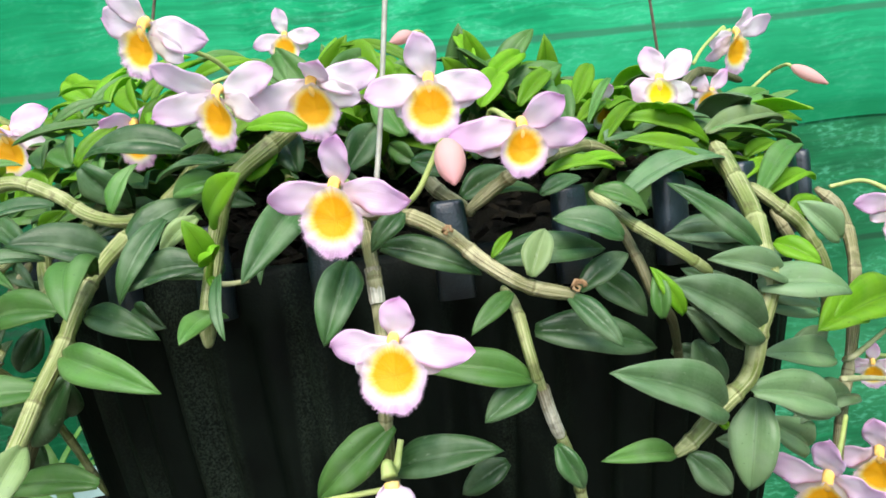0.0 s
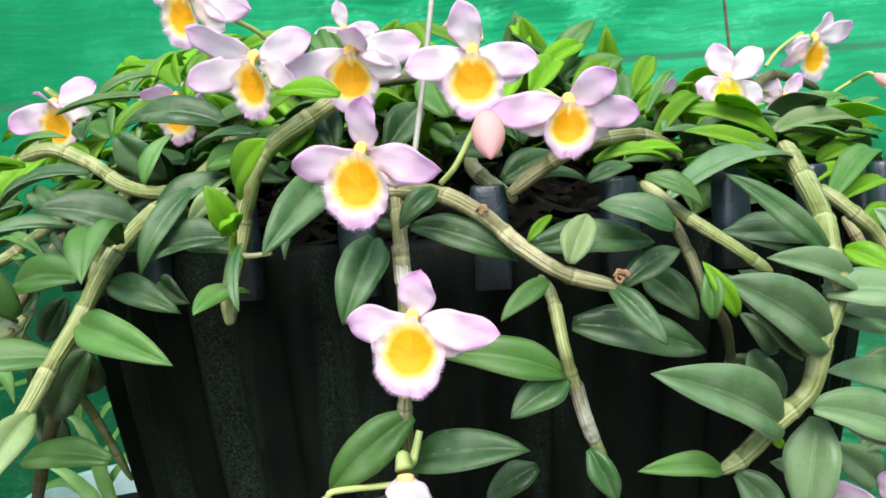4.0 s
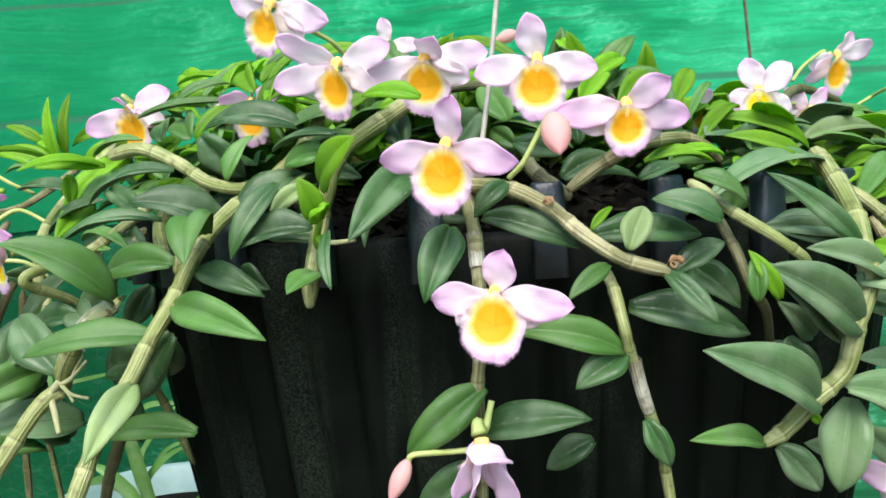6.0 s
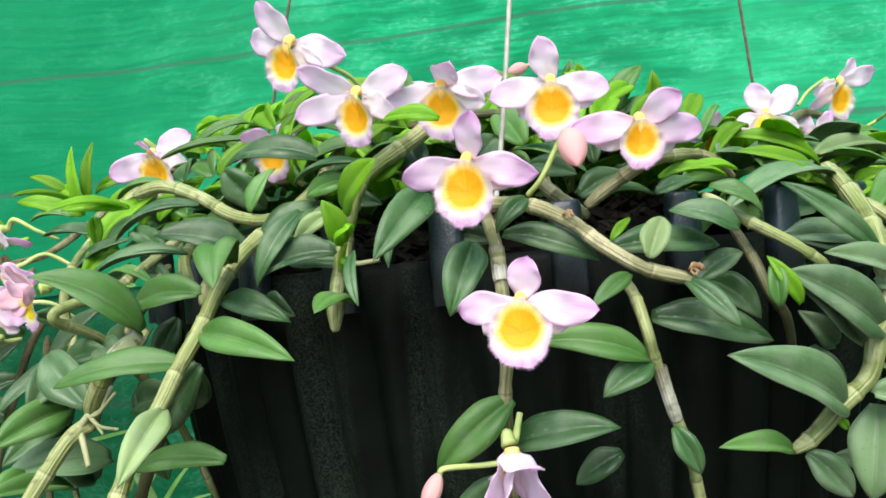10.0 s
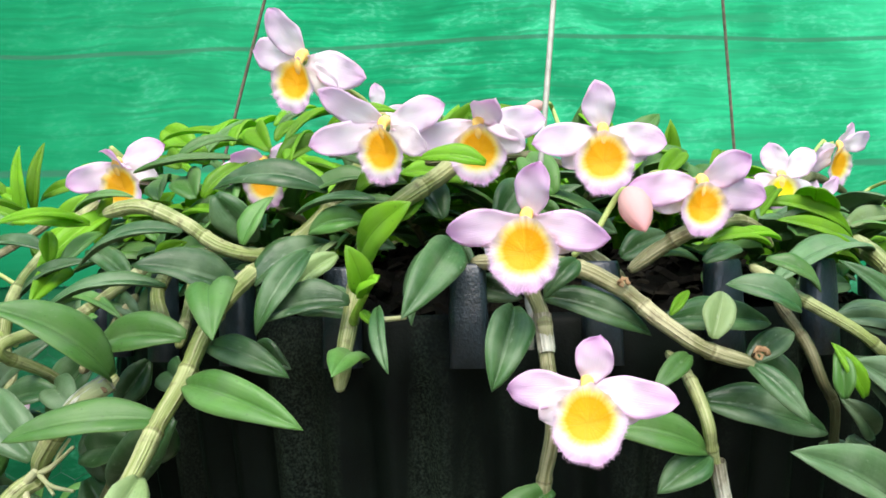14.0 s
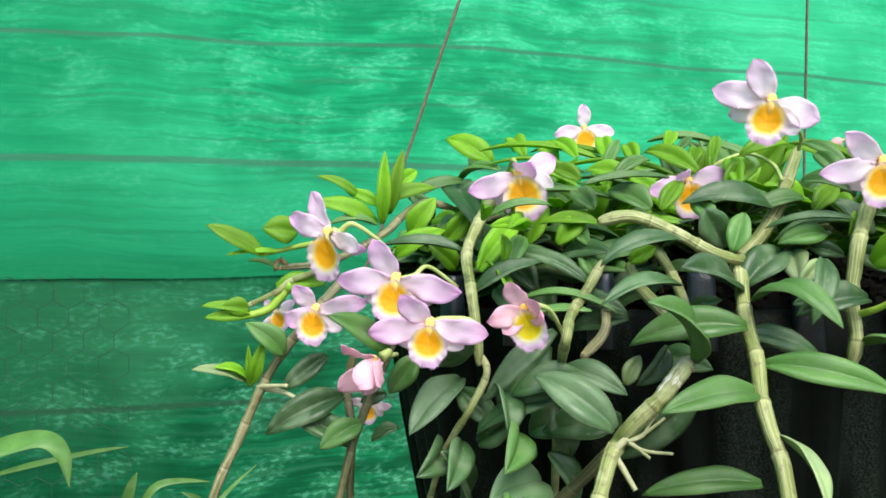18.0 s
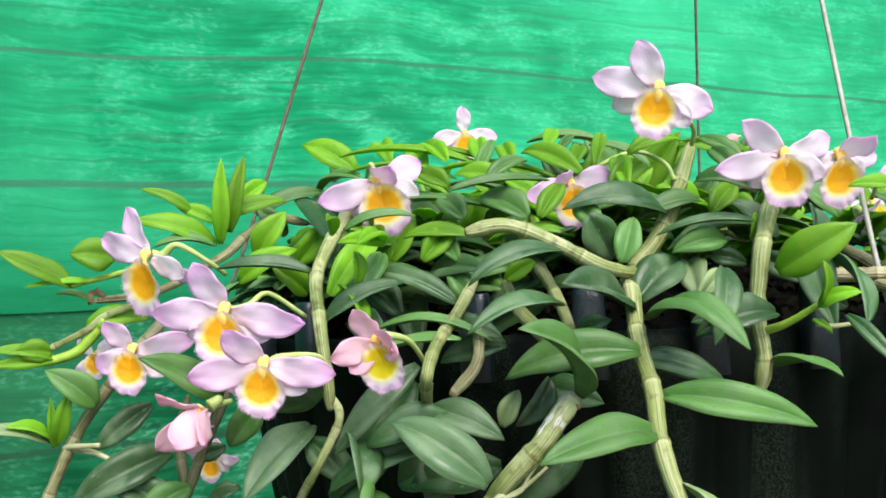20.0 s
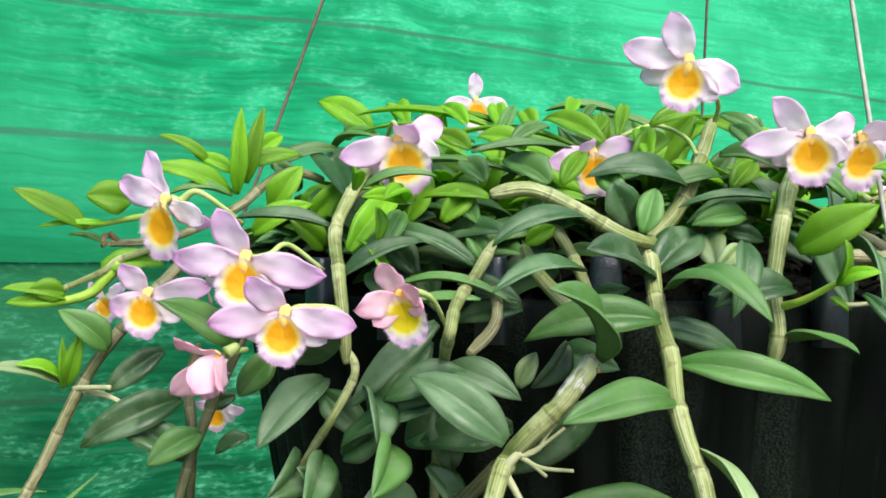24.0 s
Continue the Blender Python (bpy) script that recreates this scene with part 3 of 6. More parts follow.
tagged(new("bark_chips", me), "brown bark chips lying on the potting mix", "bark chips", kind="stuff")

# three hanger wires, which meet above the pot
for name, foot, knee, mat, r, text in (("hanger_wire", (-0.023, 0.347, 1.452), (0.029, 0.473, 1.9), WIRE, 0.00115, "pale galvanised hanger wire hooked into the pot rim"), ("hanger_wire", (-0.281, 0.721, 1.452), (-0.133, 0.643, 1.9), RUST, 0.0013, "thin rusty hanger wire behind the foliage"), ("hanger_wire", (0.182, 0.783, 1.452), (0.133, 0.678, 1.9), RUST, 0.0013, "thin rusty hanger wire behind the foliage")):
    f = Vector(foot)
    ctr = Vector((PX, PY, f.z))
    out = (f - ctr).normalized()
    at = f + Vector((0, 0, 0))
    hook = [at + out * 0.004 + Vector((0, 0, -0.012)), at + out * 0.007, at + Vector((0, 0, 0.012))]
    line = hook + [at.lerp(Vector(knee), s) for s in (0.15, 0.5, 1.0, 1.6, 2.4)]
    w = part(name, tube(spline([p - f for p in line], 8), lambda g, s: r, 8), mat, None)
    w.location = f
    tagged(w, text, "wire", "hanger wires of the pot")

# ---- shade net, ground ----
def net_material(name, dark, bright, share, glints, low_dark):
    """Woven tapes along the width: fine lines, uneven gathers, faded patches, painted fold shading and glints."""
    m, t, b = material(name, 0.75)
    b.inputs["Specular IOR Level"].default_value = 0.08
    uv, u, v = uv_axis(t)
    # wrinkles, broad and small, pull the lines of the weave out of the level
    for scale, pull in ((2.0, 0.07), (9.0, 0.022)):
        wrinkle = node(t, "ShaderNodeTexNoise", Scale=scale, Detail=3.0)
        t.links.new(uv, wrinkle.inputs["Vector"])
        shift = node(t, "ShaderNodeVectorMath")
        shift.operation = "MULTIPLY_ADD"
        shift.inputs[1].default_value = (0.0, pull, 0.0)
        t.links.new(wrinkle.outputs["Color"], shift.inputs[0])
        t.links.new(uv, shift.inputs[2])
        uv = shift.outputs[0]
    tapes = noise_of(t, uv, 1.0, 4, (7.0, 95.0, 1))
    gather = noise_of(t, uv, 1.0, 4, (2.4, 34.0, 1))
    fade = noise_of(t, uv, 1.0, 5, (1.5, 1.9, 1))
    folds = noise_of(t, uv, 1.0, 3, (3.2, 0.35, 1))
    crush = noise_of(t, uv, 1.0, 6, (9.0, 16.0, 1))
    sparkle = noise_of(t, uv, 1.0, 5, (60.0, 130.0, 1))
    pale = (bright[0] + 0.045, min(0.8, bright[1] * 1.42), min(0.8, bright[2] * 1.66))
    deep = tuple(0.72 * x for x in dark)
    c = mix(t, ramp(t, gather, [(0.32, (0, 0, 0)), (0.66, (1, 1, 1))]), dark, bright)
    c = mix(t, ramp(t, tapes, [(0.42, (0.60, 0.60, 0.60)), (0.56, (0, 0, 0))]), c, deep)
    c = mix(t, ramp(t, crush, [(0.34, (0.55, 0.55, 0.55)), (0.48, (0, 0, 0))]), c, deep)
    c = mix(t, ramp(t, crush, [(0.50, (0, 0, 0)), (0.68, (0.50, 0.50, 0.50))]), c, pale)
    # light and shade of the upright folds, painted into the cloth's colour
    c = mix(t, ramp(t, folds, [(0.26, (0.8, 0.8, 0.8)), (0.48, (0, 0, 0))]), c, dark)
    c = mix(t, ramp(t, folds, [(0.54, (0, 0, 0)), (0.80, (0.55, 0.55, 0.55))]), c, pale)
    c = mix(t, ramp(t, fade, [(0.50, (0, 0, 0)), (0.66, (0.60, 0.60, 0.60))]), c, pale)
    # painted glints: fine pale flecks, gathered in patches
    flecks = node(t, "ShaderNodeMath")
    flecks.operation = "MULTIPLY"
    t.links.new(ramp(t, sparkle, [(0.48, (0, 0, 0)), (0.66, (1, 1, 1))]), flecks.inputs[0])
    t.links.new(ramp(t, crush, [(0.44, (0, 0, 0)), (0.62, (glints, glints, glints))]), flecks.inputs[1])
    c = mix(t, flecks.outputs[0], c, (0.16, 0.66, 0.42))
    # sun-browned tapes in the weave
    brown = noise_of(t, uv, 1.0, 4, (2.6, 62.0, 1))
    c = mix(t, ramp(t, brown, [(0.56, (0, 0, 0)), (0.66, (0.45, 0.45, 0.45))]), c, (0.03, 0.17, 0.085))
    # darker towards the left end, then paler towards the right end
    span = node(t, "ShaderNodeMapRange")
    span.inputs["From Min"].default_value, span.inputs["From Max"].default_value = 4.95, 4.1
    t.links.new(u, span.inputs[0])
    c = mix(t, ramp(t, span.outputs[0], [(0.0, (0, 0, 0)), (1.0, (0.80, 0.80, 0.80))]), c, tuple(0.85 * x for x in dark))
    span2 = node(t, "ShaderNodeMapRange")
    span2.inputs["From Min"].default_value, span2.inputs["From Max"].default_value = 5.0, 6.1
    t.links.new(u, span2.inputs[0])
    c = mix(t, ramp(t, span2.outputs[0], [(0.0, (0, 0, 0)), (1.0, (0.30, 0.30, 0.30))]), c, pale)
    # the upper cloth darkens smoothly downward below the middle seam
    low_span = node(t, "ShaderNodeMapRange")
    low_span.inputs["From Min"].default_value, low_span.inputs["From Max"].default_value = 6.78, 6.52
    low_span.inputs["To Max"].default_value = low_dark
    t.links.new(v, low_span.inputs[0])
    c = mix(t, low_span.outputs[0], c, tuple(0.65 * x for x in dark))
    # stitched seams
    for z, sag, wide, phase in ((1.945, 0.012, 0.006, 1), (1.70, 0.008, 0.009, 2), (1.24, 0.006, 0.008, 5)):
        line = node(t, "ShaderNodeMath")
        line.operation = "MULTIPLY_ADD"
        line.inputs[1].default_value, line.inputs[2].default_value = 1.9, phase - 9.5
        t.links.new(u, line.inputs[0])
        curve = node(t, "ShaderNodeMath")
        curve.operation = "SINE"
        t.links.new(line.outputs[0], curve.inputs[0])
        level = node(t, "ShaderNodeMath")
        level.operation = "MULTIPLY_ADD"
        level.inputs[1].default_value, level.inputs[2].default_value = sag, z + 5
        t.links.new(curve.outputs[0], level.inputs[0])
        gap = node(t, "ShaderNodeMath")
        gap.operation = "SUBTRACT"
        t.links.new(v, gap.inputs[0])
        t.links.new(level.outputs[0], gap.inputs[1])
        away = node(t, "ShaderNodeMath")
        away.operation = "ABSOLUTE"
        t.links.new(gap.outputs[0], away.inputs[0])
        near = node(t, "ShaderNodeMapRange")
        near.inputs["From Min"].default_value, near.inputs["From Max"].default_value = wide, wide * 0.45
        near.inputs["To Max"].default_value = 0.7
        t.links.new(away.outputs[0], near.inputs[0])
        c = mix(t, near.outputs[0], c, (0.05, 0.165, 0.10) if low_dark else (0.02, 0.065, 0.035))
    t.links.new(c, b.inputs["Base Color"])
    bump(t, b, gather, 0.5, 0.006)
    see_through(t, b, c, share)
    return m


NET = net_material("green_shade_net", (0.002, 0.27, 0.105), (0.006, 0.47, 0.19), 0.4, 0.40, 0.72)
NET_LOW = net_material("dark_shade_net", (0.001, 0.072, 0.026), (0.003, 0.195, 0.072), 0.35, 0.45, 0.0)

NET_Y, NET_TURN = 1.75, 4.0
net_base = pose(-0.1, NET_Y, 0, 0, 0, NET_TURN)


def sheet(x0, x1, z0, z1, depth, nx, nz, seed):
    """A hanging cloth with soft vertical folds and gathers."""
    bm = bmesh.new()
    uvl = bm.loops.layers.uv.new("UVMap")
    grid = []
    for k in range(nz + 1):
        z = z0 + (z1 - z0) * k / nz
        row = []
        for i in range(nx + 1):
            x = x0 + (x1 - x0) * i / nx
            y = depth * (noise.noise((x * 2.2 + seed, z * 0.5, 0)) + 0.35 * noise.noise((x * 6 + z, z * 1.2, seed)))
            hem = 0.022 * (1 - k / nz) ** 12 * noise.noise((x * 3.1, seed, 2.0)) if z0 > 1 else 0.0
            row.append((bm.verts.new((x, y, z + hem)), x, z))
        grid.append(row)
    for k in range(nz):
        for i in range(nx):
            q = (grid[k][i], grid[k][i + 1], grid[k + 1][i + 1], grid[k + 1][i])
            f = bm.faces.new([v for v, x, z in q])
            for loop, (v, x, z) in zip(f.loops, q):
                loop[uvl].uv = (x + 5, z + 5)
    return bm


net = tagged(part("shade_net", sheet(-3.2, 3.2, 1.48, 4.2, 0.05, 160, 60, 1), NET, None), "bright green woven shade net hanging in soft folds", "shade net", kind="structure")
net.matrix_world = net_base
low = tagged(part("shade_net_lower", sheet(-3.2, 3.2, 0.0, 1.52, 0.05, 160, 40, 1), NET_LOW, None), "darker green shade net below the seam", "shade net", kind="structure")
low.matrix_world = net_base @ Matrix.Translation((0, 0.006, 0))


# hexagonal wire netting stretched over the lower cloth
verts, faces = [], []
cell = 0.030


def strand(p, q):
    d = (q - p).normalized()
    a = d.cross(Vector((0, 1, 0))).normalized() * 0.0006
    b = Vector((0, 0.0006, 0))
    n0 = len(verts)
    for e in (p, q):
        verts.extend(tuple(e + o) for o in (a, b, -a, -b))
    faces.extend((n0 + k, n0 + (k + 1) % 4, n0 + 4 + (k + 1) % 4, n0 + 4 + k) for k in range(4))


for row in range(20):
    for col in range(24):
        ctr = Vector((-1.75 + cell * 1.732 * (col + 0.5 * (row % 2)), 0.002 * math.sin(col + row), 1.455 - 1.5 * cell * row))
        ring = [ctr + Vector((cell * math.sin(radians(60 * k)) * 1.0, 0, cell * math.cos(radians(60 * k)))) for k in range(6)]
        for k in range(3):
            strand(ring[k], ring[k + 1])
me = bpy.data.meshes.new("wire_netting")
me.from_pydata(verts, [], faces)
me.materials.append(WIRE_DARK)
netting = tagged(new("wire_netting", me), "rusty hexagonal wire netting against the lower shade net", "wire netting", kind="structure")
netting.matrix_world = net_base @ Matrix.Translation((0, -0.030, 0))

# an unseen post, added to block backlight and darken an upright band of cloth
post = part("frame_post", tube([Vector((0, 0, z)) for z in (0.0, 1.5, 4.2)], lambda g, s: 0.03, 16), RUST, None)
post.matrix_world = net_base @ Matrix.Translation((-0.558, 0.09, 0))
tagged(post, "unseen round post added behind the net to darken a band", "post", kind="structure")

bm = bmesh.new()
bmesh.ops.create_grid(bm, x_segments=60, y_segments=60, size=60)
for v in bm.verts:
    v.co.z = 0.01 * noise.noise(v.co * 3)
tagged(part("ground", bm, GROUND, None), "bare packed earth floor of the shade house", "ground", kind="structure")

# unseen nets on both sides, added to hold back light from the sides
for at, turn, wide in (((-3.2, -0.4, 0), 90, 1), ((3.2, -0.4, 0), -90, 1)):
    side = tagged(new("unseen_net_side", net.data), "unseen green side net, added to cut light from the side", "shade net", kind="structure")
    side.matrix_world = pose(*at, 0, 0, turn)
    skirt = tagged(new("unseen_net_skirt", low.data), "unseen darker net along the ground, added to cut side light", "shade net", kind="structure")
    skirt.matrix_world = pose(*at, 0, 0, turn)


# ---- orchid shoots ----
s = shoot([(-0.0434, 0.3622, 1.4723), (-0.0124, 0.3364, 1.4701), (0.0058, 0.3266, 1.4620), (0.0189, 0.3208, 1.4505), (0.0322, 0.3192, 1.4412), (0.0477, 0.3220, 1.4358), (0.0514, 0.3227, 1.4342)], 0.0038, "t", "jointed tan orchid cane arching over the pot rim")
leaf(s, (-0.0501, 0.3488, 1.4793), (-0.0651, 0.3114, 1.4540), 0.0157, (0.5140, -0.6111, 0.6020), 0.08, 0.55, "d")
leaf(s, (-0.0452, 0.3666, 1.4823), (-0.0664, 0.3292, 1.4526), 0.0162, (-0.5129, -0.3362, 0.7899), 0.08, 0.55, "d")
leaf(s, (-0.0078, 0.3220, 1.4709), (-0.0195, 0.3137, 1.4595), 0.0087, (0.1072, -0.8531, 0.5106), 0.08, 0.55, "d")
leaf(s, (0.0273, 0.3183, 1.4390), (0.0130, 0.3014, 1.4301), 0.0074, (0.2526, -0.6087, 0.7521), 0.08, 0.55, "m")
leaf(s, (0.0472, 0.3220, 1.4352), (0.0637, 0.3128, 1.4173), 0.0094, (0.1254, -0.8295, 0.5442), 0.08, 0.55, "d")
leaf(s, (0.0345, 0.3166, 1.4442), (0.0415, 0.3281, 1.4596), 0.0107, (0.1209, -0.8212, 0.5577), 0.08, 0.55, "p")
leaf(s, (0.0224, 0.3316, 1.4494), (0.0654, 0.3518, 1.4476), 0.0144, (0.3656, -0.7264, 0.5820), 0.08, 0.55, "d")
leaf(s, (0.0217, 0.3183, 1.4521), (0.0298, 0.3259, 1.4598), 0.0038, (0.1132, -0.7643, 0.6348), 0.08, 0.55, "y")
leaf(s, (0.0530, 0.3434, 1.4330), (0.0746, 0.3555, 1.4449), 0.0106, (0.0685, -0.7577, 0.6490), 0.08, 0.55, "d")
flower(s, (-0.0252, 0.2948, 1.4829), (-0.2406, -0.9650, -0.1045), (0.0086, -0.1098, 0.9939), 0.0420, ((-0.0252, 0.3191, 1.4757), (-0.0230, 0.3315, 1.4729),), seed=1, tips=((-0.0227, 0.2845, 1.4974), (-0.0498, 0.3006, 1.4794), (-0.0036, 0.2866, 1.4759)))
bud(s, (0.0103, 0.3234, 1.4938), (0.0122, 0.3064, 1.4793), 0.0110, ((-0.0077, 0.3342, 1.4729), (-0.0018, 0.3293, 1.4782), (0.0047, 0.3285, 1.4889), (0.0083, 0.3251, 1.4941),))
husk(s, (0.0502, 0.3195, 1.4385), 0.0032, 11)
husk(s, (0.0068, 0.3206, 1.4626), 0.0024, 12)
leaf(s, (-0.0375, 0.3197, 1.5037), (-0.0603, 0.3226, 1.5072), 0.0092, (0.0019, -0.7644, 0.6448), 0.08, 0.55, "y")
leaf(s, (-0.0450, 0.3719, 1.4640), (-0.0249, 0.3655, 1.4581), 0.0114, (-0.2542, -0.9513, 0.1744), 0.08, 0.55, "d")
s = shoot([(-0.0296, 0.3648, 1.4751), (-0.0207, 0.3196, 1.4552), (-0.0193, 0.3137, 1.4403), (-0.0181, 0.3057, 1.4198), (-0.0213, 0.3112, 1.3995), (-0.0222, 0.3171, 1.3778), (-0.0227, 0.3190, 1.3599), (-0.0237, 0.3232, 1.3000), (-0.0244, 0.3260, 1.2401)], 0.0031, "t", "tan orchid cane hanging down in front of the pot")
leaf(s, (-0.0293, 0.3200, 1.4557), (-0.0370, 0.3002, 1.4307), 0.0150, (0.2828, -0.7920, 0.5411), 0.08, 0.55, "d")
leaf(s, (-0.0185, 0.3322, 1.4583), (0.0178, 0.3287, 1.4455), 0.0127, (0.1326, -0.7946, 0.5925), 0.08, 0.55, "d")
leaf(s, (-0.0341, 0.3742, 1.4882), (-0.0220, 0.3907, 1.5063), 0.0142, (0.3409, -0.7960, 0.5002), 0.08, 0.55, "d")
leaf(s, (-0.0189, 0.3115, 1.3979), (-0.0489, 0.3082, 1.3740), 0.0151, (-0.1140, -0.9544, 0.2757), 0.08, 0.55, "m")
leaf(s, (-0.0221, 0.3164, 1.3792), (0.0182, 0.3085, 1.3869), 0.0157, (-0.2645, -0.6915, 0.6722), 0.08, 0.55, "d")
leaf(s, (-0.0228, 0.3179, 1.3683), (-0.0485, 0.3233, 1.3432), 0.0160, (-0.3373, -0.9299, 0.1468), 0.08, 0.55, "d")
flower(s, (-0.0103, 0.2789, 1.4336), (-0.1045, -0.9945, -0.0000), (0.0000, 0.0000, 1.0000), 0.0401, ((-0.0163, 0.3103, 1.4324),), seed=2, lipscale=1.0, hang=-20, tips=((-0.0074, 0.2736, 1.4468), (-0.0322, 0.2875, 1.4319), (0.0123, 0.2725, 1.4295)))
flower(s, (-0.0199, 0.2966, 1.3820), (0.1153, -0.5275, -0.8417), (0.2594, -0.8020, 0.5381), 0.0541, ((-0.0190, 0.3049, 1.3841), (-0.0164, 0.3087, 1.3933)), seed=23, style="pale", close=68, lipscale=0.55)
bud(s, (-0.0459, 0.2986, 1.3753), (-0.0521, 0.2931, 1.3622), 0.0067, ((-0.0214, 0.3083, 1.3762), (-0.0314, 0.3068, 1.3758), (-0.0433, 0.2991, 1.3771),))
sheath(s, [(-0.0202, 0.3166, 1.4532), (-0.0197, 0.3147, 1.4467), (-0.0192, 0.3127, 1.4408)], 0.0030)
leaf(s, (-0.0276, 0.3759, 1.4744), (-0.0401, 0.3877, 1.4889), 0.0117, (-0.5293, -0.8216, 0.2115), 0.08, 0.55, "d")
s = shoot([(-0.1247, 0.3879, 1.4788), (-0.1327, 0.3690, 1.4680), (-0.1395, 0.3560, 1.4570), (-0.1438, 0.3450, 1.4445), (-0.1462, 0.3345, 1.4320), (-0.1515, 0.3235, 1.4180), (-0.1543, 0.3130, 1.4060), (-0.1562, 0.3039, 1.3973), (-0.1594, 0.2941, 1.3865), (-0.1688, 0.2661, 1.3343), (-0.1754, 0.2468, 1.2779)], 0.0041, "g", "pale green orchid cane trailing with large leaves")
leaf(s, (-0.1472, 0.3401, 1.4459), (-0.1941, 0.3628, 1.4396), 0.0192, (-0.3942, -0.6294, 0.6696), 0.08, 0.55, "m")
leaf(s, (-0.1504, 0.3260, 1.4185), (-0.2015, 0.3140, 1.4154), 0.0161, (0.1005, -0.6261, 0.7732), 0.08, 0.55, "m")
leaf(s, (-0.1443, 0.3316, 1.4303), (-0.0990, 0.3034, 1.4202), 0.0149, (-0.3484, -0.7558, 0.5545), 0.08, 0.55, "m")
leaf(s, (-0.1371, 0.3499, 1.4576), (-0.1259, 0.3032, 1.4484), 0.0185, (-0.0600, -0.5500, 0.8300), 0.18, 0.12, "m")
leaf(s, (-0.1521, 0.3087, 1.4029), (-0.1532, 0.2747, 1.3837), 0.0126, (0.4867, -0.4406, 0.7543), 0.08, 0.55, "p")
leaf(s, (-0.2261, 0.3959, 1.3697), (-0.2589, 0.3625, 1.3736), 0.0236, (0.5440, -0.4509, 0.7076), 0.08, 0.55, "s")
leaf(s, (-0.1350, 0.3691, 1.4620), (-0.1718, 0.3515, 1.4744), 0.0208, (0.4922, -0.5565, 0.6694), 0.08, 0.55, "d")
leaf(s, (-0.1301, 0.3690, 1.4649), (-0.0998, 0.3808, 1.4836), 0.0195, (-0.1877, -0.6649, 0.7230), 0.08, 0.55, "d")
leaf(s, (-0.1432, 0.3518, 1.4423), (-0.1099, 0.3396, 1.4321), 0.0126, (-0.0861, -0.7660, 0.6370), 0.08, 0.55, "d")
leaf(s, (-0.1277, 0.3633, 1.4419), (-0.1129, 0.3546, 1.4334), 0.0100, (-0.3371, -0.8859, 0.3186), 0.08, 0.55, "d")
leaf(s, (-0.1421, 0.3398, 1.3763), (-0.1921, 0.3563, 1.3709), 0.0142, (-0.2812, -0.6127, 0.7385), 0.08, 0.55, "m")
s = shoot([(-0.0426, 0.3705, 1.5227), (-0.0533, 0.3750, 1.5096), (-0.0770, 0.3547, 1.4896), (-0.0847, 0.3501, 1.4698), (-0.0874, 0.3490, 1.4574), (-0.0902, 0.3425, 1.4397), (-0.0923, 0.3443, 1.4257)], 0.0047, "g", "green orchid cane with bright young side shoots")
leaf(s, (-0.1031, 0.3471, 1.4769), (-0.1199, 0.3297, 1.4489), 0.0116, (-0.0320, -0.8392, 0.5428), 0.08, 0.55, "d")
leaf(s, (-0.0869, 0.3378, 1.4579), (-0.1218, 0.3415, 1.4515), 0.0155, (-0.1966, -0.7262, 0.6588), 0.08, 0.55, "d")
leaf(s, (-0.0953, 0.3607, 1.4760), (-0.1114, 0.3557, 1.4637), 0.0089, (0.0403, -0.9420, 0.3332), 0.08, 0.55, "p")
leaf(s, (-0.0799, 0.3565, 1.4964), (-0.1155, 0.3751, 1.4949), 0.0084, (-0.2074, -0.3244, 0.9229), 0.08, 0.55, "d")
leaf(s, (-0.0676, 0.3713, 1.4946), (-0.1093, 0.3774, 1.4887), 0.0101, (-0.1875, -0.4344, 0.8810), 0.08, 0.55, "m")
leaf(s, (-0.0829, 0.3401, 1.4744), (-0.0648, 0.3160, 1.4913), 0.0165, (-0.80, -0.60, 0.0), 0.08, 0.2, "y")
leaf(s, (-0.0859, 0.3454, 1.4364), (-0.0875, 0.3030, 1.4363), 0.0130, (0.10, -0.80, 0.60), 0.10, 0.10, "m")
side_shoot(s, [(-0.0872, 0.3455, 1.4505), (-0.0845, 0.3340, 1.4540), (-0.0790, 0.3220, 1.4612)], 0.0016)
leaf(s, (-0.0795, 0.3228, 1.4608), (-0.0834, 0.3119, 1.4768), 0.0100, (0.3000, -0.8500, 0.2500), 0.08, 0.35, "y")
leaf(s, (-0.0790, 0.3225, 1.4606), (-0.0738, 0.3070, 1.4658), 0.0100, (-0.3500, -0.5000, 0.8000), 0.08, 0.10, "y")
leaf(s, (-0.0810, 0.3247, 1.4550), (-0.0761, 0.3195, 1.4499), 0.0039, (-0.0220, -0.7110, 0.7028), 0.08, 0.55, "y")
leaf(s, (-0.0847, 0.3543, 1.4539), (-0.1138, 0.3556, 1.4561), 0.0152, (0.0141, -0.7699, 0.6381), 0.08, 0.55, "d")
leaf(s, (-0.0739, 0.3145, 1.4566), (-0.0688, 0.2950, 1.4366), 0.0062, (-0.4902, -0.6833, 0.5412), 0.08, 0.55, "d")
leaf(s, (-0.0552, 0.3743, 1.4898), (-0.0668, 0.3946, 1.5104), 0.0150, (0.0146, -0.7070, 0.7071), 0.08, 0.55, "d")
leaf(s, (-0.0860, 0.3686, 1.4895), (-0.1096, 0.3724, 1.4860), 0.0126, (-0.2060, -0.8587, 0.4692), 0.08, 0.55, "m")
roots(s, (-0.0805, 0.3228, 1.4535), [[(-0.0743, 0.3219, 1.4523), (-0.0652, 0.3195, 1.4529)]], 0.0012)
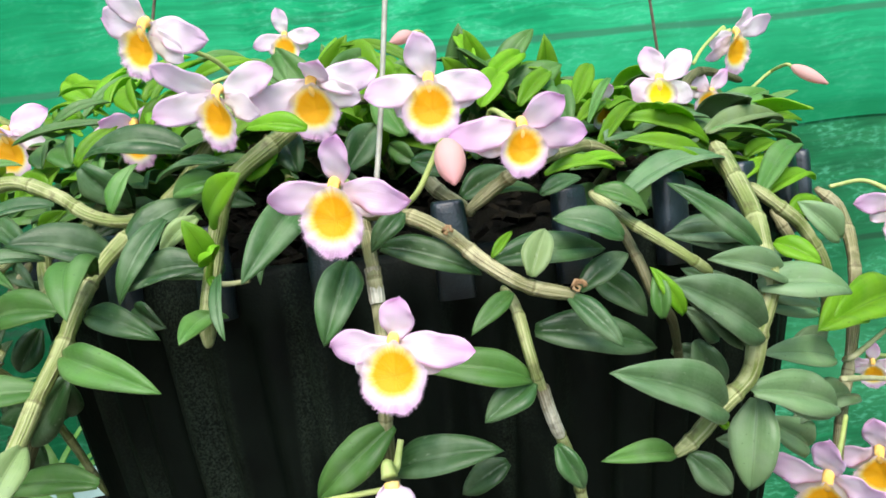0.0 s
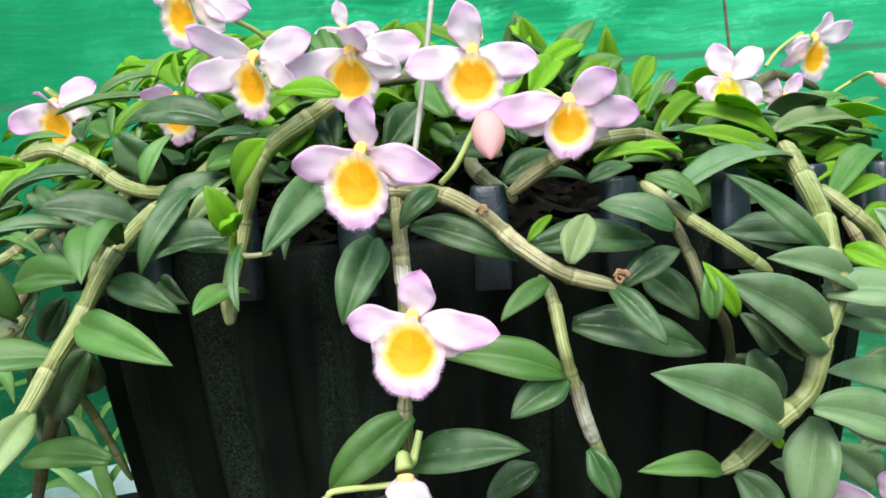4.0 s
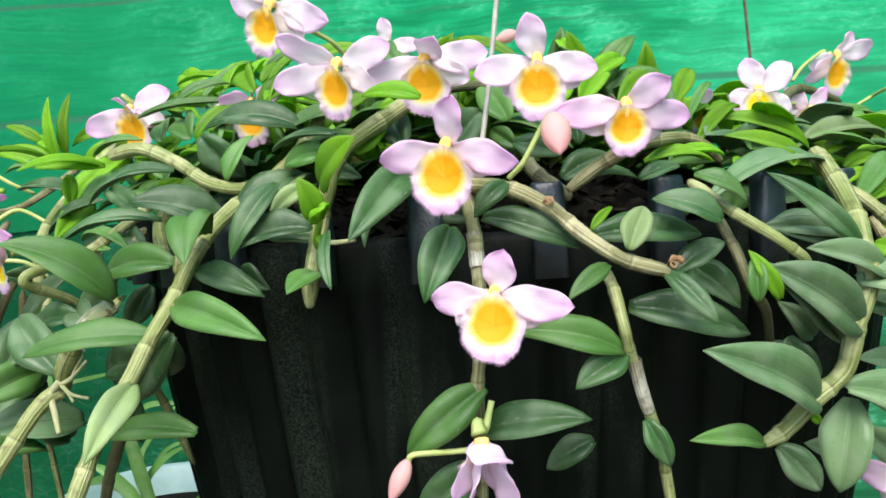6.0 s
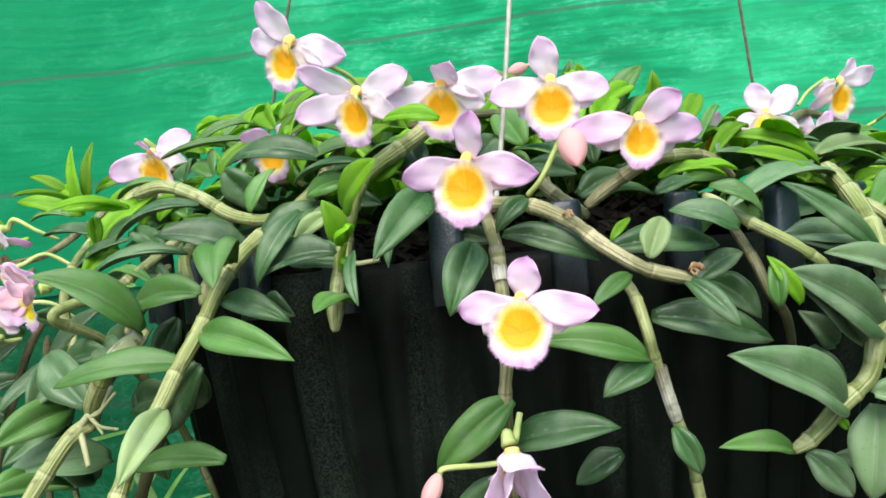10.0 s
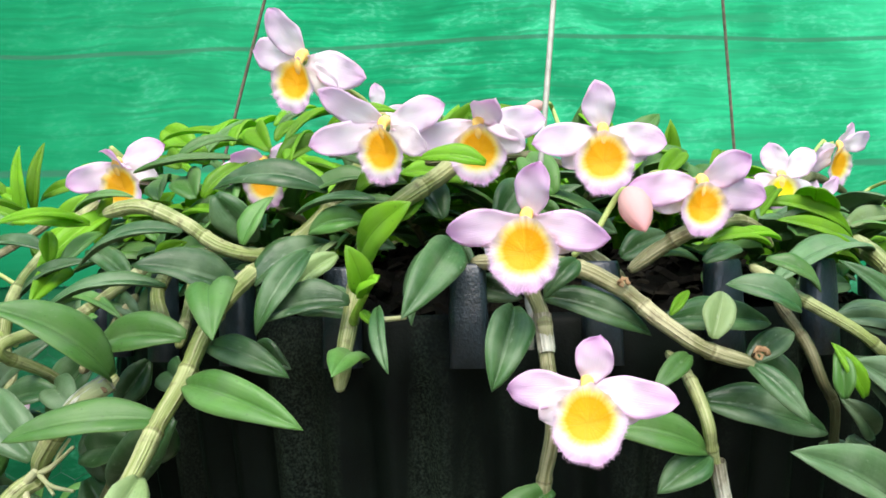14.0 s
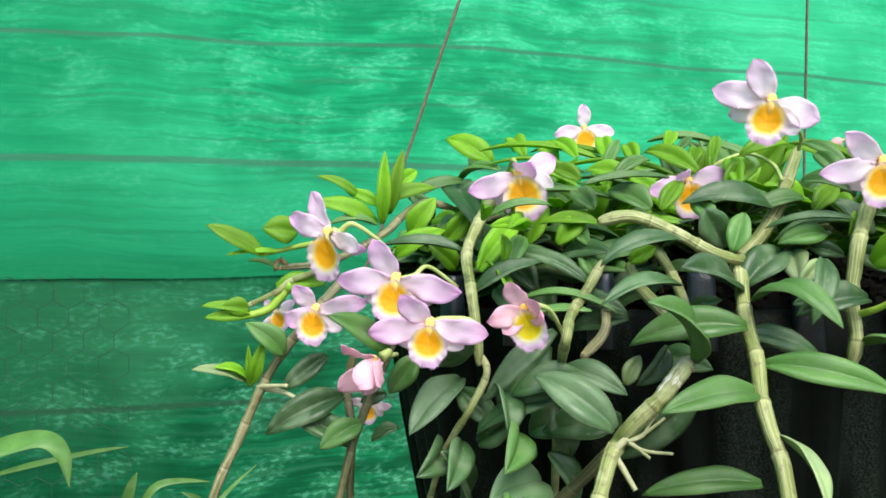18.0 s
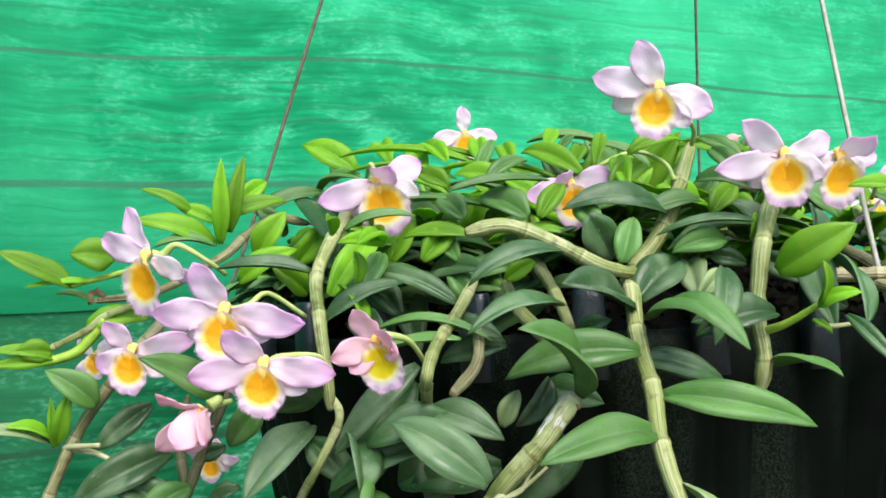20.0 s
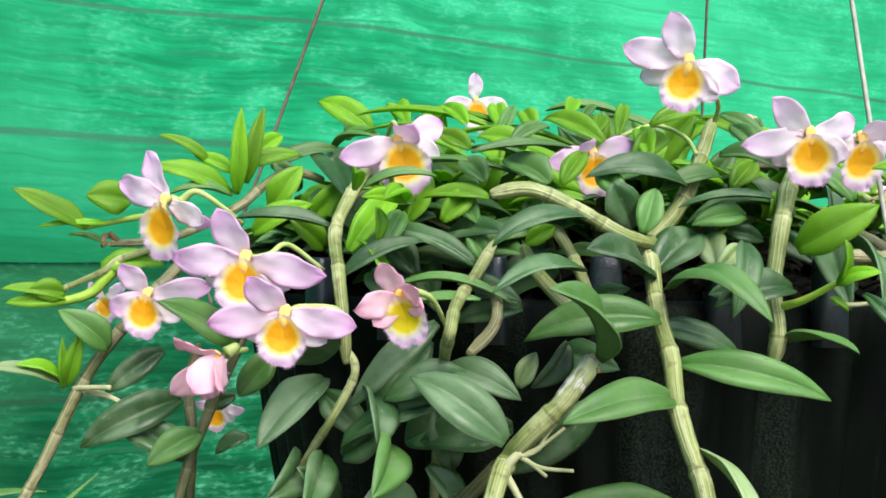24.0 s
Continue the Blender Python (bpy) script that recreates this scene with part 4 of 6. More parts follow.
leaf(s, (-0.0747, 0.3666, 1.4886), (-0.0631, 0.3770, 1.5010), 0.0100, (0.3320, -0.8545, 0.3995), 0.08, 0.55, "y")
leaf(s, (-0.0533, 0.3883, 1.4835), (-0.0421, 0.3749, 1.4693), 0.0117, (-0.6095, -0.7563, 0.2378), 0.08, 0.55, "d")
s = shoot([(0.1299, 0.4354, 1.4806), (0.1272, 0.3948, 1.4663), (0.1281, 0.3751, 1.4522), (0.1258, 0.3569, 1.4387), (0.1260, 0.3533, 1.4255), (0.1198, 0.3508, 1.4086), (0.1156, 0.3526, 1.3921), (0.1036, 0.3489, 1.3824), (0.0916, 0.3452, 1.3718), (0.0823, 0.3417, 1.3669)], 0.0051, "g", "thick pale green orchid cane curving down beside the pot")
leaf(s, (0.1274, 0.4122, 1.4743), (0.0686, 0.3646, 1.4628), 0.0153, (0.1432, -0.3955, 0.9073), 0.08, 0.55, "s")
leaf(s, (0.1249, 0.3567, 1.4391), (0.0916, 0.3506, 1.4703), 0.0099, (0.2659, -0.9290, 0.2574), 0.08, 0.55, "d")
leaf(s, (0.1216, 0.3519, 1.4080), (0.0842, 0.3298, 1.4355), 0.0213, (0.3768, -0.8845, 0.2752), 0.08, 0.55, "s")
leaf(s, (0.1041, 0.3486, 1.3804), (0.0609, 0.3143, 1.4085), 0.0205, (0.4355, -0.8210, 0.3693), 0.08, 0.55, "s")
leaf(s, (0.1339, 0.3583, 1.4270), (0.1007, 0.3390, 1.4409), 0.0128, (0.3329, -0.8077, 0.4865), 0.08, 0.55, "l")
leaf(s, (0.0824, 0.3417, 1.3673), (0.0546, 0.3206, 1.3755), 0.0092, (0.2927, -0.7478, 0.5959), 0.08, 0.55, "m")
leaf(s, (0.0879, 0.3447, 1.3655), (0.1046, 0.3481, 1.3468), 0.0132, (0.2325, -0.9555, 0.1815), 0.08, 0.55, "s")
leaf(s, (0.1206, 0.3503, 1.4261), (0.1611, 0.3613, 1.4200), 0.0188, (0.2763, -0.6046, 0.7471), 0.08, 0.55, "l")
leaf(s, (0.1160, 0.3549, 1.3851), (0.1606, 0.3853, 1.3646), 0.0191, (0.3623, -0.7977, 0.4820), 0.08, 0.55, "l")
leaf(s, (0.1221, 0.3683, 1.3779), (0.1154, 0.3643, 1.3405), 0.0198, (-0.2404, -0.9596, 0.1461), 0.08, 0.55, "l")
leaf(s, (0.1256, 0.3698, 1.4154), (0.1593, 0.3960, 1.4036), 0.0109, (0.3416, -0.7902, 0.5088), 0.08, 0.55, "l")
leaf(s, (0.1014, 0.3487, 1.3771), (0.1053, 0.3515, 1.3720), 0.0037, (0.3599, -0.9048, -0.2276), 0.08, 0.55, "y")
leaf(s, (0.1307, 0.3863, 1.4329), (0.1493, 0.3976, 1.4299), 0.0114, (0.3733, -0.3949, 0.8395), 0.08, 0.55, "l")
leaf(s, (0.1248, 0.4260, 1.4817), (0.0831, 0.4122, 1.4985), 0.0116, (0.4904, -0.6714, 0.5557), 0.08, 0.55, "y")
leaf(s, (0.1195, 0.4067, 1.4737), (0.0837, 0.3919, 1.4896), 0.0109, (0.5170, -0.6155, 0.5949), 0.08, 0.55, "y")
leaf(s, (0.1252, 0.4301, 1.4862), (0.1836, 0.4979, 1.4897), 0.0141, (0.3817, -0.3724, 0.8460), 0.08, 0.55, "p")
leaf(s, (0.1519, 0.4635, 1.4724), (0.1744, 0.4840, 1.4770), 0.0111, (0.1946, -0.4135, 0.8895), 0.08, 0.55, "y")
leaf(s, (0.1282, 0.3776, 1.4391), (0.0891, 0.3608, 1.4490), 0.0133, (0.2466, -0.8628, 0.4412), 0.08, 0.55, "s")
leaf(s, (0.1129, 0.3473, 1.4048), (0.0859, 0.3354, 1.4366), 0.0104, (0.3784, -0.9253, -0.0255), 0.08, 0.55, "s")
leaf(s, (0.1261, 0.3695, 1.4081), (0.0976, 0.3692, 1.4341), 0.0144, (0.1892, -0.9622, 0.1960), 0.08, 0.55, "s")
leaf(s, (0.1246, 0.3617, 1.3810), (0.1567, 0.3832, 1.3642), 0.0164, (0.3791, -0.8396, 0.3891), 0.08, 0.55, "l")
leaf(s, (0.1290, 0.3705, 1.4200), (0.1518, 0.3712, 1.4131), 0.0124, (0.1952, -0.7931, 0.5769), 0.08, 0.55, "l")
leaf(s, (0.1379, 0.3829, 1.4386), (0.1536, 0.3744, 1.4293), 0.0105, (-0.1239, -0.8268, 0.5487), 0.08, 0.55, "y")
leaf(s, (0.1348, 0.4222, 1.4617), (0.1718, 0.4679, 1.4677), 0.0088, (0.2282, -0.3053, 0.9245), 0.08, 0.55, "y")
s = shoot([(0.0629, 0.3677, 1.4685), (0.0754, 0.3516, 1.4563), (0.0903, 0.3401, 1.4447), (0.1022, 0.3423, 1.4350)], 0.0030, "g")
leaf(s, (0.0701, 0.3364, 1.4524), (0.0459, 0.3360, 1.4634), 0.0138, (0.2927, -0.7288, 0.6191), 0.08, 0.55, "d")
leaf(s, (0.0621, 0.3472, 1.4700), (0.0820, 0.3468, 1.4595), 0.0099, (0.3234, -0.6976, 0.6393), 0.08, 0.55, "m")
s = shoot([(0.0730, 0.3715, 1.4555), (0.0779, 0.3541, 1.4397), (0.0820, 0.3508, 1.4260), (0.0894, 0.3602, 1.4150), (0.0941, 0.3773, 1.3925)], 0.0026, "k")
leaf(s, (0.0925, 0.3629, 1.4475), (0.1291, 0.3748, 1.4433), 0.0154, (0.2927, -0.6529, 0.6987), 0.08, 0.55, "s")
leaf(s, (0.0884, 0.3316, 1.4228), (0.0783, 0.3287, 1.4414), 0.0067, (0.2657, -0.9640, -0.0028), 0.08, 0.55, "y")
leaf(s, (0.0625, 0.3777, 1.4334), (0.0816, 0.3690, 1.4164), 0.0141, (-0.0068, -0.8937, 0.4486), 0.08, 0.55, "d")
leaf(s, (0.1013, 0.3783, 1.4019), (0.1111, 0.3807, 1.3772), 0.0134, (0.0503, -0.9958, -0.0763), 0.08, 0.55, "s")
leaf(s, (0.0928, 0.3872, 1.3964), (0.1086, 0.3859, 1.3908), 0.0087, (0.0420, -0.9418, 0.3335), 0.08, 0.55, "s")
leaf(s, (0.1119, 0.3813, 1.4012), (0.0974, 0.3722, 1.4170), 0.0109, (0.2446, -0.9696, 0.0057), 0.08, 0.55, "s")
leaf(s, (0.0803, 0.3278, 1.4227), (0.0804, 0.3318, 1.4402), 0.0074, (-0.1764, -0.9586, 0.2234), 0.08, 0.55, "m")
s = shoot([(0.1364, 0.4066, 1.4623), (0.1483, 0.4049, 1.4511), (0.1592, 0.4091, 1.4402), (0.1706, 0.4177, 1.4187), (0.1743, 0.4333, 1.3935), (0.1727, 0.4480, 1.3672)], 0.0036, "g")
leaf(s, (0.1736, 0.4236, 1.3766), (0.1354, 0.3904, 1.3912), 0.0157, (0.3677, -0.7853, 0.4981), 0.08, 0.55, "l")
leaf(s, (0.1416, 0.4138, 1.4557), (0.1853, 0.4792, 1.4785), 0.0121, (0.1790, -0.4282, 0.8858), 0.08, 0.55, "m")
leaf(s, (0.1787, 0.4207, 1.4321), (0.1593, 0.4148, 1.4517), 0.0146, (0.2499, -0.9539, 0.1661), 0.08, 0.55, "l")
leaf(s, (0.1836, 0.4266, 1.3964), (0.1576, 0.3959, 1.3965), 0.0191, (0.5438, -0.4590, 0.7026), 0.08, 0.55, "y")
leaf(s, (0.1678, 0.4038, 1.3982), (0.2236, 0.4622, 1.3949), 0.0229, (0.5168, -0.4537, 0.7260), 0.08, 0.55, "y")
leaf(s, (0.1546, 0.4200, 1.3774), (0.1728, 0.4293, 1.3901), 0.0125, (-0.1164, -0.7195, 0.6846), 0.08, 0.55, "l")
s = shoot([(0.1502, 0.4235, 1.4487), (0.1582, 0.4213, 1.4323), (0.1617, 0.4203, 1.4191)], 0.0031, "t")
leaf(s, (0.1485, 0.4527, 1.4611), (0.1802, 0.4870, 1.4644), 0.0146, (0.3799, -0.4297, 0.8192), 0.08, 0.55, "y")
leaf(s, (0.1501, 0.4259, 1.4556), (0.1854, 0.4632, 1.4584), 0.0104, (0.2677, -0.3215, 0.9083), 0.08, 0.55, "y")
leaf(s, (0.1554, 0.4219, 1.4427), (0.1820, 0.4417, 1.4455), 0.0127, (0.3216, -0.5358, 0.7807), 0.08, 0.55, "y")
s = shoot([(0.1911, 0.4810, 1.4520), (0.2004, 0.4748, 1.4394), (0.1935, 0.4439, 1.4155), (0.1911, 0.4467, 1.3774), (0.1805, 0.4401, 1.3388), (0.1699, 0.4334, 1.2801), (0.1628, 0.4290, 1.2207)], 0.0036, "t")
leaf(s, (0.1875, 0.4429, 1.3512), (0.1478, 0.4078, 1.3529), 0.0179, (0.3937, -0.4079, 0.8237), 0.08, 0.55, "l")
leaf(s, (0.1328, 0.4098, 1.3404), (0.1117, 0.3958, 1.3522), 0.0145, (0.3746, -0.8766, 0.3020), 0.08, 0.55, "l")
flower(s, (0.1517, 0.3770, 1.3384), (-0.5855, -0.7494, -0.3090), (-0.0787, -0.3268, 0.9418), 0.0500, ((0.1676, 0.4048, 1.3434), (0.1742, 0.4154, 1.3510)), seed=24)
flower(s, (0.2012, 0.4470, 1.3208), (-0.4465, -0.8397, -0.3090), (-0.1451, -0.2728, 0.9511), 0.0500, ((0.2053, 0.4413, 1.3331),), seed=25)
roots(s, (0.1703, 0.4066, 1.3709), [[(0.1912, 0.4250, 1.3646), (0.2132, 0.4301, 1.3594)]], 0.0016)
roots(s, (0.1807, 0.4298, 1.3733), [[(0.1849, 0.4261, 1.3763), (0.2092, 0.4488, 1.3815)]], 0.0016)
flower(s, (0.1985, 0.4419, 1.3677), (-0.3214, -0.8830, -0.3420), (-0.1170, -0.3214, 0.9397), 0.0240, ((0.2150, 0.4648, 1.3635),), seed=26)
flower(s, (0.2258, 0.4597, 1.4440), (-0.0816, -0.9614, -0.2628), (0.0089, -0.2644, 0.9644), 0.0443, ((0.2156, 0.4798, 1.4530), (0.1902, 0.4580, 1.4536)), seed=27)
leaf(s, (0.1592, 0.4243, 1.3349), (0.1345, 0.4040, 1.3569), 0.0170, (0.3891, -0.9125, 0.1264), 0.08, 0.55, "l")
s = shoot([(0.0242, 0.3380, 1.4385), (0.0283, 0.3266, 1.4318), (0.0311, 0.3128, 1.4187), (0.0338, 0.3174, 1.4049), (0.0389, 0.3223, 1.3863), (0.0425, 0.3270, 1.3736), (0.0457, 0.3316, 1.3548), (0.0523, 0.3411, 1.2960), (0.0568, 0.3475, 1.2365)], 0.0026, "g")
leaf(s, (0.0341, 0.3307, 1.4221), (0.0798, 0.3401, 1.4096), 0.0168, (0.3103, -0.7772, 0.5474), 0.08, 0.55, "d")
leaf(s, (0.0308, 0.3148, 1.4083), (-0.0086, 0.3075, 1.4185), 0.0142, (0.2892, -0.7669, 0.5729), 0.08, 0.55, "m")
leaf(s, (0.0318, 0.3150, 1.4072), (0.0136, 0.3055, 1.3977), 0.0117, (0.1267, -0.8119, 0.5699), 0.08, 0.55, "d")
leaf(s, (0.0375, 0.3190, 1.3830), (0.0457, 0.3195, 1.3655), 0.0090, (0.1763, -0.9827, 0.0571), 0.08, 0.55, "d")
leaf(s, (0.0193, 0.3410, 1.3703), (0.0002, 0.3395, 1.3595), 0.0114, (-0.1873, -0.8710, 0.4541), 0.08, 0.55, "d")
sheath(s, [(0.0343, 0.3143, 1.4055), (0.0363, 0.3170, 1.3957), (0.0390, 0.3218, 1.3854)], 0.0025)
s = shoot([(-0.1985, 0.3872, 1.4968), (-0.1812, 0.3841, 1.4990), (-0.1617, 0.3802, 1.4912), (-0.1447, 0.3739, 1.4810), (-0.1285, 0.3755, 1.4773), (-0.1157, 0.3956, 1.4808)], 0.0039, "g", "green orchid cane arching over the pot rim")
leaf(s, (-0.1607, 0.3742, 1.4867), (-0.2030, 0.3738, 1.4745), 0.0160, (-0.2476, -0.4191, 0.8735), 0.12, 0.55, "d")
leaf(s, (-0.1964, 0.4136, 1.5173), (-0.1439, 0.4123, 1.5230), 0.0083, (-0.1066, -0.4876, 0.8665), 0.08, 0.55, "m")
leaf(s, (-0.1773, 0.4152, 1.5223), (-0.1520, 0.4249, 1.5344), 0.0086, (-0.0841, -0.6843, 0.7243), 0.08, 0.55, "m")
leaf(s, (-0.1348, 0.3717, 1.4811), (-0.1247, 0.3775, 1.5016), 0.0117, (-0.3897, -0.8168, 0.4254), 0.08, 0.55, "m")
leaf(s, (-0.1460, 0.3921, 1.4943), (-0.1781, 0.4146, 1.4985), 0.0071, (-0.2071, -0.4557, 0.8657), 0.08, 0.55, "y")
leaf(s, (-0.1598, 0.3978, 1.5033), (-0.1426, 0.4078, 1.5205), 0.0099, (-0.1155, -0.8048, 0.5822), 0.08, 0.55, "y")
leaf(s, (-0.1411, 0.3792, 1.4966), (-0.1431, 0.3959, 1.5111), 0.0106, (-0.5449, -0.5855, 0.6002), 0.08, 0.55, "m")
s = shoot([(-0.1221, 0.3876, 1.4785), (-0.1094, 0.3890, 1.4894), (-0.0978, 0.3915, 1.5043), (-0.0863, 0.3981, 1.5215), (-0.0753, 0.4050, 1.5383)], 0.0048, "g")
leaf(s, (-0.0985, 0.3784, 1.4809), (-0.1073, 0.3592, 1.4643), 0.0140, (-0.4258, -0.4729, 0.7714), 0.08, 0.55, "p")
leaf(s, (-0.1035, 0.3876, 1.5031), (-0.1520, 0.3864, 1.5096), 0.0200, (0.1185, -0.6253, 0.7713), 0.08, 0.55, "d")
leaf(s, (-0.1330, 0.4085, 1.5249), (-0.1478, 0.4441, 1.5419), 0.0123, (-0.5289, -0.5336, 0.6600), 0.08, 0.55, "y")
leaf(s, (-0.1343, 0.4292, 1.5378), (-0.1206, 0.4366, 1.5482), 0.0050, (-0.1278, -0.7225, 0.6795), 0.08, 0.55, "m")
leaf(s, (-0.1318, 0.4162, 1.5302), (-0.1216, 0.4289, 1.5424), 0.0084, (-0.1265, -0.6351, 0.7620), 0.08, 0.55, "y")
leaf(s, (-0.1256, 0.4079, 1.5277), (-0.1078, 0.4321, 1.5499), 0.0069, (-0.1833, -0.5868, 0.7887), 0.08, 0.55, "y")
leaf(s, (-0.1071, 0.4097, 1.5339), (-0.0764, 0.4114, 1.5428), 0.0102, (-0.1585, -0.7096, 0.6866), 0.08, 0.55, "y")
leaf(s, (-0.1262, 0.3940, 1.5163), (-0.1036, 0.4004, 1.5284), 0.0129, (-0.0629, -0.8306, 0.5534), 0.08, 0.55, "y")
leaf(s, (-0.0683, 0.4087, 1.5420), (-0.0577, 0.3870, 1.5275), 0.0094, (-0.3722, -0.6346, 0.6774), 0.08, 0.55, "m")
leaf(s, (-0.0690, 0.3988, 1.5346), (-0.0686, 0.3765, 1.5176), 0.0095, (-0.5807, -0.4990, 0.6433), 0.08, 0.55, "m")
leaf(s, (-0.0970, 0.3715, 1.5153), (-0.0794, 0.3532, 1.5095), 0.0119, (-0.3656, -0.5820, 0.7263), 0.08, 0.55, "m")
leaf(s, (-0.0887, 0.3771, 1.4833), (-0.0740, 0.3702, 1.4789), 0.0087, (-0.3420, -0.9034, 0.2585), 0.08, 0.55, "d")
leaf(s, (-0.0743, 0.4441, 1.5325), (-0.0977, 0.4642, 1.5513), 0.0094, (0.0269, -0.6648, 0.7466), 0.08, 0.55, "m")
leaf(s, (-0.0931, 0.4590, 1.5486), (-0.1296, 0.4766, 1.5527), 0.0091, (-0.1283, -0.4684, 0.8742), 0.08, 0.55, "m")
leaf(s, (-0.0461, 0.4290, 1.5358), (-0.0253, 0.4553, 1.5430), 0.0112, (0.5316, -0.5892, 0.6085), 0.08, 0.55, "m")
leaf(s, (-0.0847, 0.3872, 1.5087), (-0.1147, 0.3898, 1.5030), 0.0122, (-0.1937, -0.6508, 0.7341), 0.08, 0.55, "m")
flower(s, (-0.1101, 0.3757, 1.5559), (-0.4288, -0.8792, -0.2079), (0.1290, -0.2874, 0.9491), 0.0502, ((-0.0985, 0.3773, 1.5475), (-0.0876, 0.3841, 1.5412), (-0.0831, 0.3931, 1.5355),), seed=11, style="pale", lipscale=0.8, tips=((-0.1227, 0.3680, 1.5740), (-0.1344, 0.3860, 1.5640), (-0.0866, 0.3705, 1.5470)))
flower(s, (-0.1361, 0.4134, 1.5200), (-0.2696, -0.9403, -0.2079), (-0.1905, -0.1596, 0.9686), 0.0403, ((-0.1088, 0.4247, 1.5335), (-0.0920, 0.4258, 1.5379), (-0.0892, 0.4071, 1.5293), (-0.0969, 0.3878, 1.5186),), seed=14, lipscale=0.95, tips=((-0.1465, 0.3999, 1.5208), (-0.1575, 0.4110, 1.5145), (-0.1212, 0.4034, 1.5233)))
leaf(s, (-0.0886, 0.3738, 1.5013), (-0.0686, 0.3829, 1.5158), 0.0109, (-0.1405, -0.7352, 0.6631), 0.08, 0.55, "y")
leaf(s, (-0.1197, 0.3897, 1.5159), (-0.1134, 0.4098, 1.5324), 0.0101, (-0.4657, -0.4702, 0.7497), 0.08, 0.55, "y")
leaf(s, (-0.1211, 0.4090, 1.5130), (-0.1452, 0.4330, 1.5256), 0.0075, (-0.1132, -0.5495, 0.8278), 0.08, 0.55, "y")
s = shoot([(-0.0628, 0.3913, 1.5153), (-0.0431, 0.3909, 1.5167), (-0.0199, 0.4013, 1.5183), (-0.0035, 0.3982, 1.5133)], 0.0030, "k")
leaf(s, (0.0227, 0.4580, 1.5311), (0.0120, 0.4907, 1.5544), 0.0071, (-0.1760, -0.6102, 0.7724), 0.08, 0.55, "y")
leaf(s, (0.0270, 0.4405, 1.5228), (0.0492, 0.4772, 1.5408), 0.0117, (0.3653, -0.5785, 0.7293), 0.08, 0.55, "y")
leaf(s, (0.0223, 0.4192, 1.5099), (0.0346, 0.4500, 1.5290), 0.0135, (0.3315, -0.5899, 0.7363), 0.08, 0.55, "y")
leaf(s, (0.0402, 0.4226, 1.5085), (0.0584, 0.4524, 1.5255), 0.0099, (0.2910, -0.6010, 0.7444), 0.08, 0.55, "y")
leaf(s, (-0.0050, 0.4448, 1.5328), (-0.0455, 0.4576, 1.5516), 0.0083, (0.1524, -0.6310, 0.7606), 0.08, 0.55, "y")
leaf(s, (-0.0234, 0.4352, 1.5329), (-0.0451, 0.4638, 1.5508), 0.0145, (-0.2921, -0.6584, 0.6937), 0.08, 0.55, "y")
flower(s, (-0.0732, 0.3432, 1.5218), (-0.5183, -0.8295, -0.2079), (-0.1102, -0.1763, 0.9781), 0.0438, ((-0.0650, 0.3592, 1.5246), (-0.0578, 0.3675, 1.5225), (-0.0503, 0.3758, 1.5181),), seed=3, style="pale", lipscale=0.9, tips=((-0.0962, 0.3351, 1.5324), (-0.1020, 0.3443, 1.5156), (-0.0531, 0.3393, 1.5279)))
flower(s, (-0.0396, 0.3509, 1.5228), (-0.1324, -0.9418, -0.3090), (-0.0084, -0.3107, 0.9505), 0.0459, ((-0.0381, 0.3672, 1.5279), (-0.0344, 0.3911, 1.5258),), seed=4, style="pale", lipscale=0.88, tips=((-0.0354, 0.3342, 1.5266), (-0.0661, 0.3435, 1.5140), (-0.0159, 0.3526, 1.5243)))
leaf(s, (-0.0318, 0.4031, 1.5107), (-0.0245, 0.4187, 1.5268), 0.0105, (0.3334, -0.7485, 0.5732), 0.08, 0.55, "y")
leaf(s, (0.0091, 0.4005, 1.5042), (0.0173, 0.4326, 1.5258), 0.0115, (0.2617, -0.5836, 0.7688), 0.08, 0.55, "y")
leaf(s, (-0.0108, 0.4151, 1.5125), (-0.0156, 0.4469, 1.5349), 0.0098, (0.0117, -0.5770, 0.8167), 0.08, 0.55, "y")
s = shoot([(0.0142, 0.3525, 1.4674), (0.0266, 0.3528, 1.4760), (0.0411, 0.3515, 1.4832), (0.0616, 0.3797, 1.4872), (0.0734, 0.3920, 1.4841), (0.0813, 0.3996, 1.4771)], 0.0034, "t")
leaf(s, (0.0915, 0.4014, 1.4581), (0.1195, 0.4168, 1.4610), 0.0164, (0.3134, -0.6945, 0.6477), 0.08, 0.55, "d")
leaf(s, (0.0697, 0.4117, 1.4970), (0.0881, 0.4538, 1.5214), 0.0048, (0.1178, -0.5356, 0.8362), 0.08, 0.55, "m")
leaf(s, (0.0697, 0.3913, 1.4843), (0.0971, 0.4331, 1.5049), 0.0073, (0.1675, -0.5217, 0.8365), 0.08, 0.55, "y")
leaf(s, (0.0581, 0.3729, 1.4786), (0.0808, 0.3832, 1.4807), 0.0074, (0.1450, -0.4966, 0.8558), 0.08, 0.55, "y")
leaf(s, (0.0458, 0.3686, 1.4770), (0.0752, 0.3781, 1.4773), 0.0095, (0.1367, -0.4515, 0.8817), 0.08, 0.55, "y")
leaf(s, (0.0426, 0.3568, 1.4701), (0.0597, 0.3661, 1.4748), 0.0080, (0.1668, -0.6720, 0.7215), 0.08, 0.55, "d")
leaf(s, (0.0167, 0.3571, 1.4719), (0.0429, 0.3640, 1.4724), 0.0099, (0.1092, -0.4728, 0.8744), 0.08, 0.55, "m")
leaf(s, (0.0603, 0.4079, 1.4963), (0.0589, 0.4383, 1.5190), 0.0124, (-0.1246, -0.5990, 0.7910), 0.08, 0.55, "m")
